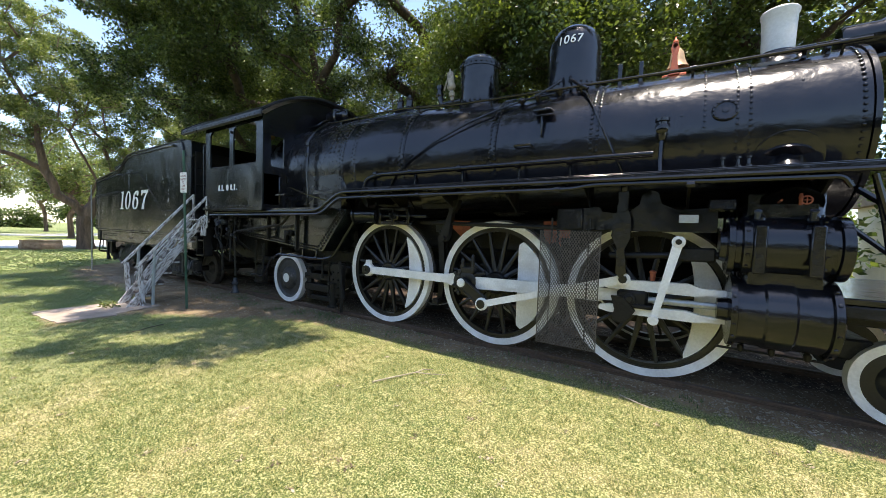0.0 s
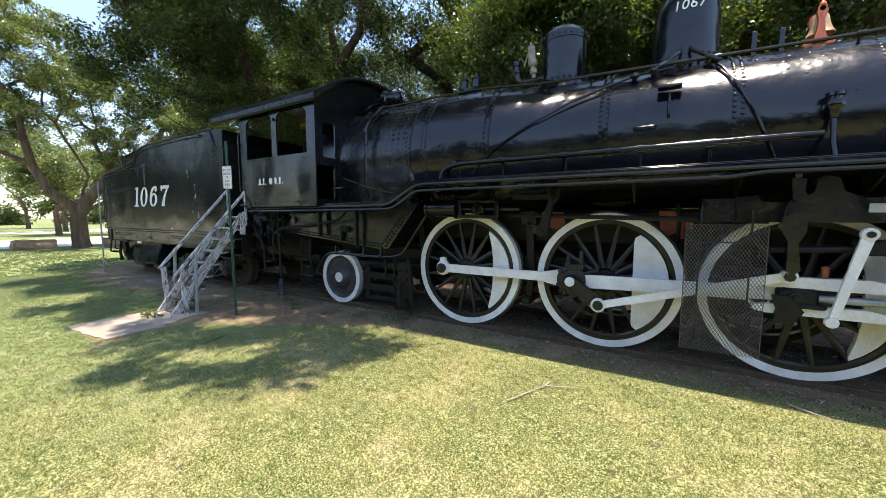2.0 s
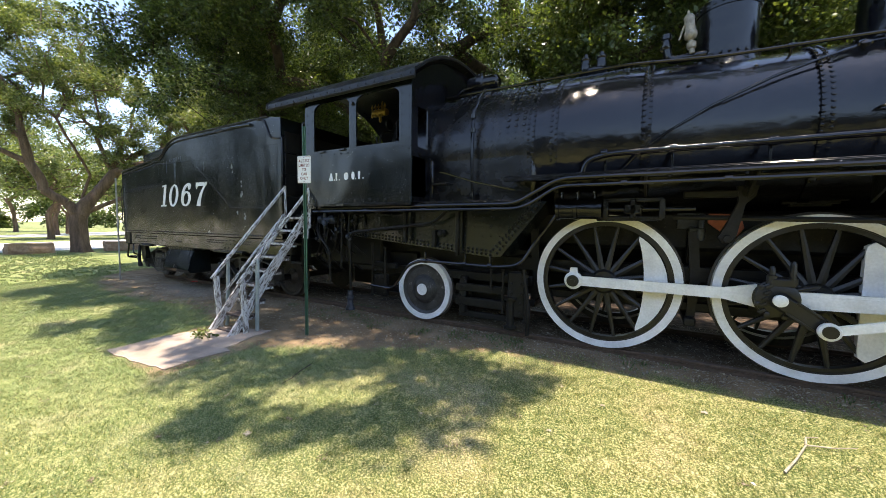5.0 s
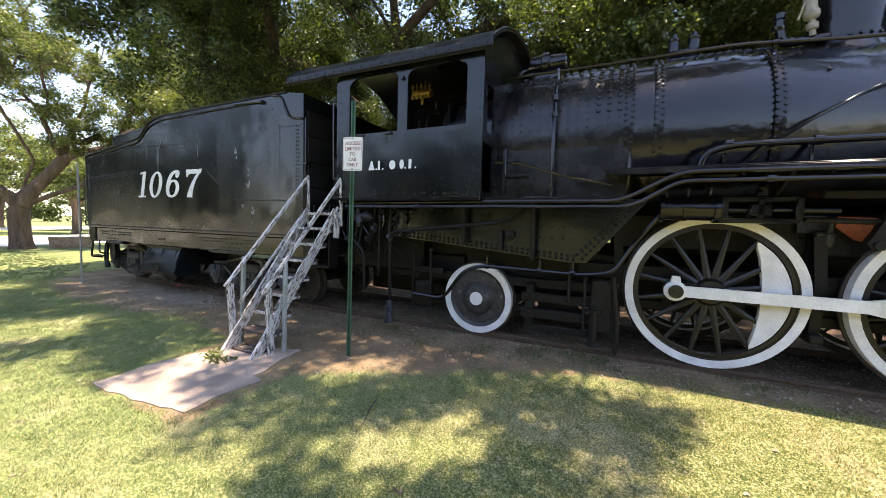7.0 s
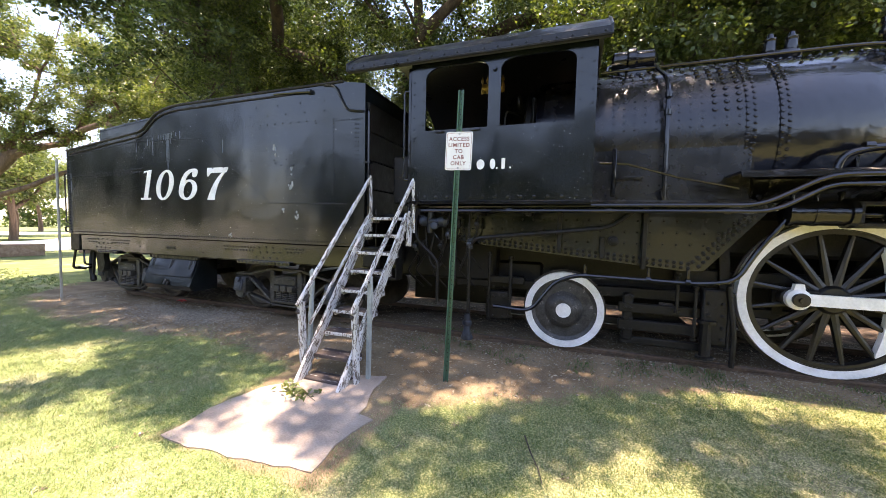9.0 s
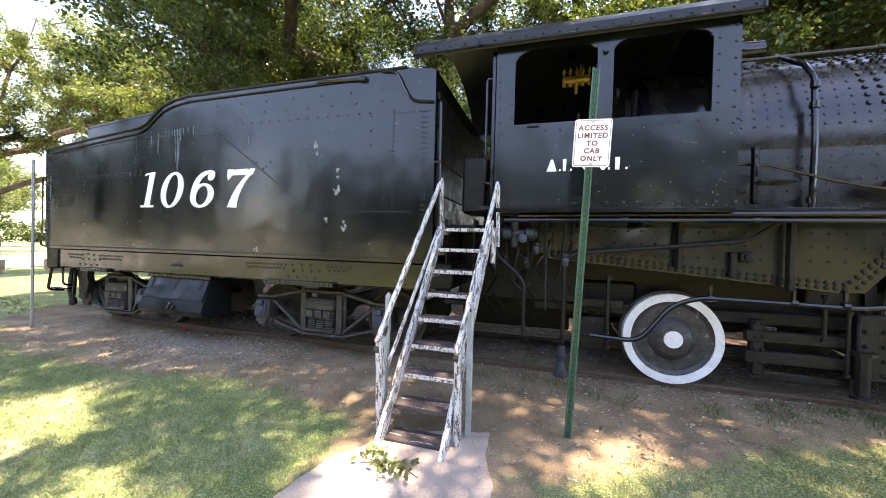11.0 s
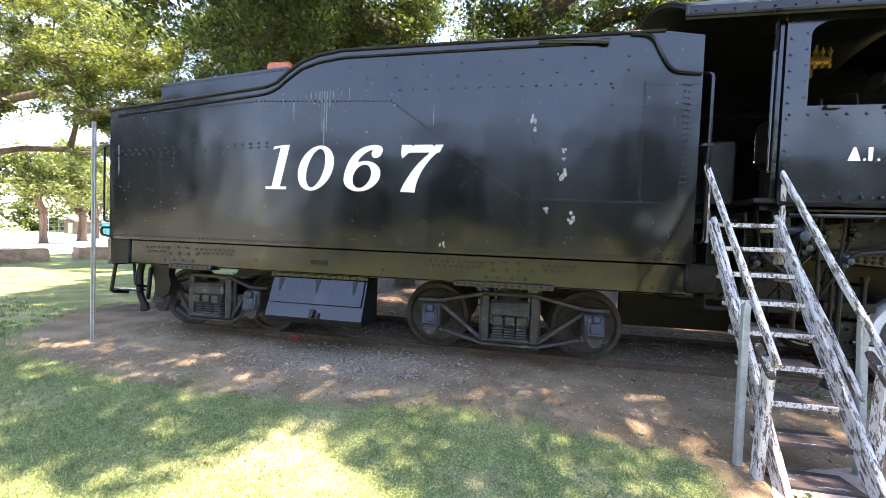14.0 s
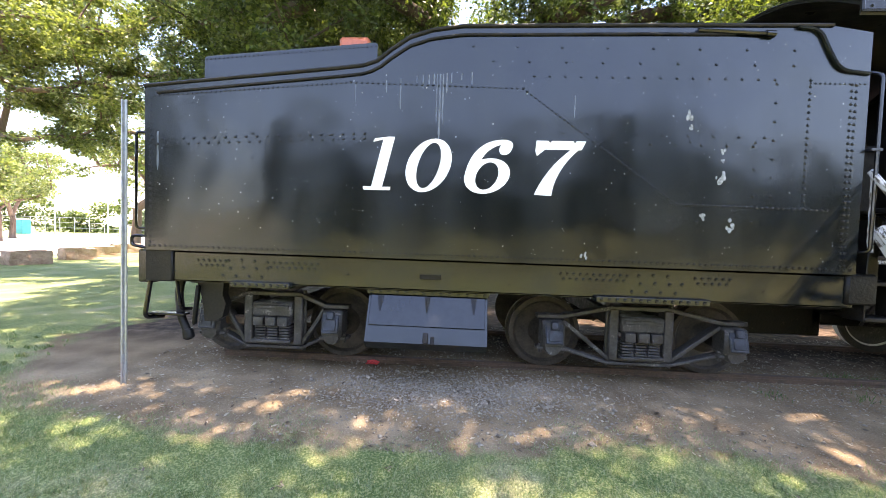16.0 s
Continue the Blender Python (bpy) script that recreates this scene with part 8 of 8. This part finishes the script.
tree((-9.5, 13.0), 0.32, 3.0, [(-9.5, 13, 6.4, 5.4, 3.0, 4.6)], 110, 300, 0.19, 106, label="dense tree standing behind the first row")
tree((0.5, 14.0), 0.32, 3.0, [(0.5, 14, 6.4, 5.6, 3.0, 4.8)], 90, 260, 0.22, 107, leaf=MIDLEAF, label="sunlit tree standing behind the first row")
tree((-18.0, 9.5), 0.32, 2.8, [(-18.0, 9.0, 7.0, 4.0, 3.6, 4.4), (-17.0, 6.0, 9.0, 3.0, 3.0, 2.4), (-20.0, 7.5, 9.0, 2.6, 2.4, 2.6), (-20, 8, 6.0, 2.4, 2.0, 1.6)], 190, 560, 0.12, 108, label=SHADE, over=shade_overhang(-22, -18, -2.0, 7.0, 5))
# the old elm by the drive
ELM = (((-29.6, 1.5, 1.9), (-29.8, 0.4, 3.2), (-30, -0.3, 4.6), (-30, -1.8, 5.4), (-30.3, -4.0, 5.3)), ((-30, -0.3, 4.6), (-29.6, -0.6, 7), (-29.8, -1.5, 9.5), (-30, -2, 11.5)),
       ((-29.6, 1.5, 1.9), (-29.4, 2.0, 4.2), (-29.2, 1.0, 6.2), (-29, 0.3, 7.4), (-29.3, 0.5, 10)), ((-29.6, 1.5, 1.9), (-29.2, 2.8, 4.4), (-28.8, 3.3, 6.0), (-28.5, 4.0, 8.5), (-28, 4.5, 11)),
       ((-29.6, 1.5, 1.9), (-28.6, 3.4, 3.0), (-27.6, 5.4, 4.3), (-26.3, 7.6, 4.7), (-24.6, 9.5, 4.9)))
tree((-29.6, 1.5), 0.42, 1.9, [(-29.6, 1.0, 9.6, 4.0, 4.2, 3.2), (-28.4, 3.4, 6.3, 2.2, 2.2, 1.6), (-30.6, -1.2, 12.6, 3.0, 3.0, 2.2), (-31, -1.0, 7.2, 2.4, 2.4, 1.4), (-30.6, -4.6, 8.8, 3.0, 3.0, 3.4), (-24.0, 6.5, 6.8, 2.8, 2.4, 2.2), (-22.5, 8.5, 9.0, 2.6, 2.6, 2.6), (-27, 7, 8.2, 3.4, 3.0, 3.0), (-30, 8.5, 10.6, 3.6, 3.2, 3.0), (-24.5, 7.0, 4.4, 2.4, 1.6, 0.7)], 760, 320, 0.12, 109, leaf=PALELEAF, bark=REDBARK, label="old elm with a forked red-brown trunk and an airy crown", spread=(0.36, 0.7), boughs=ELM)
tree((-51.0, 23.6), 0.34, 2.4, [(-51, 23.6, 6.2, 4.2, 4.2, 3.4), (-48.5, 21.5, 4.2, 2.4, 2.4, 1.2)], 90, 240, 0.2, 112, leaf=PALELEAF, bark=REDBARK, label="park tree with a straight trunk on the parking ground", spread=(0.6, 1.0))
tree((-25.0, 15.0), 0.30, 2.8, [(-25, 15, 7.4, 4.4, 4.0, 4.4)], 80, 220, 0.22, 110, leaf=PALELEAF, bark=REDBARK, label="tall airy elm with yellow-green foliage", spread=(0.6, 1.0))
tree((-35.0, 20.0), 0.30, 2.8, [(-35, 20, 7.4, 4.6, 4.4, 4.0)], 70, 200, 0.24, 111, leaf=PALELEAF, bark=REDBARK, label="tall airy elm with yellow-green foliage", spread=(0.6, 1.0))
# park trees further off
for k, (x, y, h, r) in enumerate(((-50, 4.8, 5.4, 4.0), (-62, 8, 7.0, 5.2), (-60, 0, 6.6, 5.0), (-68, -6, 6, 5), (-56, 13, 5.0, 4.0), (-47, 9.5, 4.4, 3.0), (-80, 8, 6.5, 5.5), (-52, -6, 5.2, 3.4), (-46, 17.5, 4.6, 3.2), (-66, 10, 5.5, 4.0), (-70, 1.0, 5.5, 4.0), (-58, 30, 6, 4.4), (-74, 22, 6, 4.5), (-84, -12, 6.0, 5.0))):
    tree((x, y), 0.24, 2.2, [(x, y, 1.2 * h, r, r, h * 0.60)], 58, 190, 0.26, 120 + k, leaf=PALELEAF, bark=REDBARK, label="park tree with drooping yellow-green foliage", spread=(0.7, 1.2))
# behind the walk, out of direct view, seen only in the gloss of the paint
# those at x < -22 are added to keep bright sky off the tender side
for k, (x, y) in enumerate(((-25, -11), (-34, -9.0), (-43, -9.5), (-52, -13), (-19, -17), (-13.5, -18), (-8, -17), (-2.6, -17), (4, -18), (10, -19), (17, -18))):
    tree((x, y), 0.3, 2.4, [(x, y, 5.0, 3.8, 2.8, 3.6) if x < -22 else (x, y, 4.6, 3.2, 2.6, 3.8) if x == -2.6 else (x, y, 3.8, 3.8, 2.6, 3.0)], 46, 200, 0.34, 140 + k, leaf=DARKLEAF, label="unseen park tree across the lawn, added for the reflections in the train's paint", spread=(0.9, 1.4))

# far woods closing the horizon
def far_woods(name, pts, size, seed, label, count=45):
    rng = np.random.default_rng(seed)
    c, sp = [], []
    for (x, y), (x2, y2), h in pts:
        n = int(math.hypot(x2 - x, y2 - y) / 1.6)
        for i in range(n):
            f = (i + rng.random()) / n
            for q in range(5):
                c.append((x + (x2 - x) * f + rng.normal(0, 1), y + (y2 - y) * f + rng.normal(0, 1), rng.uniform(0.2, h) * (0.7 + 0.3 * math.sin(i * 0.7))))
                sp.append(rng.uniform(1.2, 2.2))
    me = leaf_mesh(name, c, sp, count, size, MIDLEAF, seed)
    return tagged(new(name, me), label, "woods", kind="stuff")


far_woods("far_woods", [((-120, -60), (-112, 30), 7), ((-112, 30), (-80, 90), 8), ((-80, 90), (20, 60), 8)], 0.6, 201, "distant line of hazy trees along the park's far edge", 110)
far_woods("far_woods", [((20, 60), (80, 20), 8), ((80, 20), (60, -60), 7), ((60, -60), (-60, -70), 7), ((-60, -70), (-120, -60), 7)], 0.8, 202, "distant trees round the rest of the park")
far_woods("hedge", [((-13, 17), (14, 18), 5.2)], 0.35, 203, "leafy undergrowth behind the trees")

# ---- boundary stones ----
def block(at, size, turn, seed):
    rng = random.Random(seed)
    s = Shape()
    bm = bmesh.new()
    bmesh.ops.create_cube(bm, size=1.0)
    bmesh.ops.subdivide_edges(bm, edges=bm.edges, cuts=3, use_grid_fill=True)
    for v in bm.verts:
        q = v.co.copy()
        v.co = Vector((q.x * size[0], q.y * size[1], q.z * size[2]))
        v.co *= 1 - 0.10 * max(0, q.length - 0.62)
        v.co += noise.noise_vector(q * 2.5 + Vector((seed, 0, 0))) * 0.07
    me = bpy.data.meshes.new("boundary_stone")
    bm.to_mesh(me)
    bm.free()
    me.materials.append(STONE)
    ob = tagged(new("boundary_stone", me), "rough quarried sandstone block along the drive", "stone block", "row of boundary stones")
    ob.location = (at[0], at[1], gz(*at) + size[2] * 0.42)
    ob.rotation_euler = (0, 0, radians(turn))


for k, (x, y, l, turn) in enumerate(((-29.9, -3.1, 1.4, 88), (-30.0, -0.4, 1.7, 92), (-29.6, 3.3, 1.6, 84), (-29.4, 6.3, 1.5, 80), (-29.4, 9.0, 1.3, 74), (-30.2, 11.7, 1.2, 72), (-31.2, 14.0, 1.7, 66), (-33.0, 17.2, 1.5, 62), (-30.0, -6.2, 1.5, 90))):
    block((x, y), (l, 0.75, 0.62), turn, 5 + k)

# ---- far park things ----
fence = thing("chain_link_fence", (-72, 47, -0.2), "grey chain-link fence beyond the parking ground", "fence")
for k in range(19):
    part("fence_post", Shape().cyl((-92 + k * 2.4, 47, -0.3), (-92 + k * 2.4, 47, 2.5), 0.04, n=6), STEEL, fence)
for z in (0.1, 0.9, 1.7, 2.45):
    part("fence_rail", Shape().cyl((-92, 47, z), (-48.8, 47, z), 0.02, n=5), STEEL, fence)
hut = thing("park_shed", (-82.5, 45, -0.2), "small brown shed beside the fence", "shed")
part("wall", Shape().box((-82.5, 45, 0.85), (2.5, 2.2, 2.1), 0.02), ROOFING, hut)
part("roof", Shape().plate([[(-83.95, 1.9), (-81.05, 1.9), (-82.5, 2.4)]], "y", 43.7, 46.3), REDBARK, hut)
part("door", Shape().box((-82.4, 43.88, 0.75), (0.9, 0.05, 1.8), 0.01), PLASTER, hut)
cabin = thing("portable_toilet", (-76.2, 45, -0.2), "turquoise plastic portable toilet cabin by the fence", "portable toilet")
part("body", Shape().box((-76.2, 45, 0.85), (1.1, 1.1, 2.1), 0.04), TURQUOISE, cabin)
part("cabin_roof", Shape().box((-76.2, 45, 1.97), (1.16, 1.16, 0.16), 0.06), SIGNWHITE, cabin)
part("cabin_door", Shape().box((-76.2, 44.43, 0.85), (0.75, 0.04, 1.8), 0.01), TURQUOISE, cabin)
for x in (-72.4, -64.0):
    pole = thing("light_pole", (x, 46, -0.2), "grey steel light pole beyond the parking ground", "light pole")
    part("pole", Shape().cyl((x, 46, -0.3), (x, 46, 6.5), 0.09, 0.06, 8), STEEL, pole)
    part("lamp_head", Shape().box((x + 0.3, 46, 6.5), (0.9, 0.25, 0.12), 0.03), STEEL, pole)
shed = thing("storage_building", (13, 19, -0.2), "pale beige building beyond the trees ahead of the engine", "building")
part("wall", Shape().box((14, 17.5, 1.6), (9, 5, 3.6), 0.02), PLASTER, shed)
part("roof", Shape().plate([[(14.7, 3.4), (20.3, 3.4), (17.5, 5.0)]], "x", 9.2, 18.8), ROOFING, shed)
part("window", Shape().box((12.5, 14.98, 1.7), (1.2, 0.06, 1.0), 0.01), GRIMY, shed)
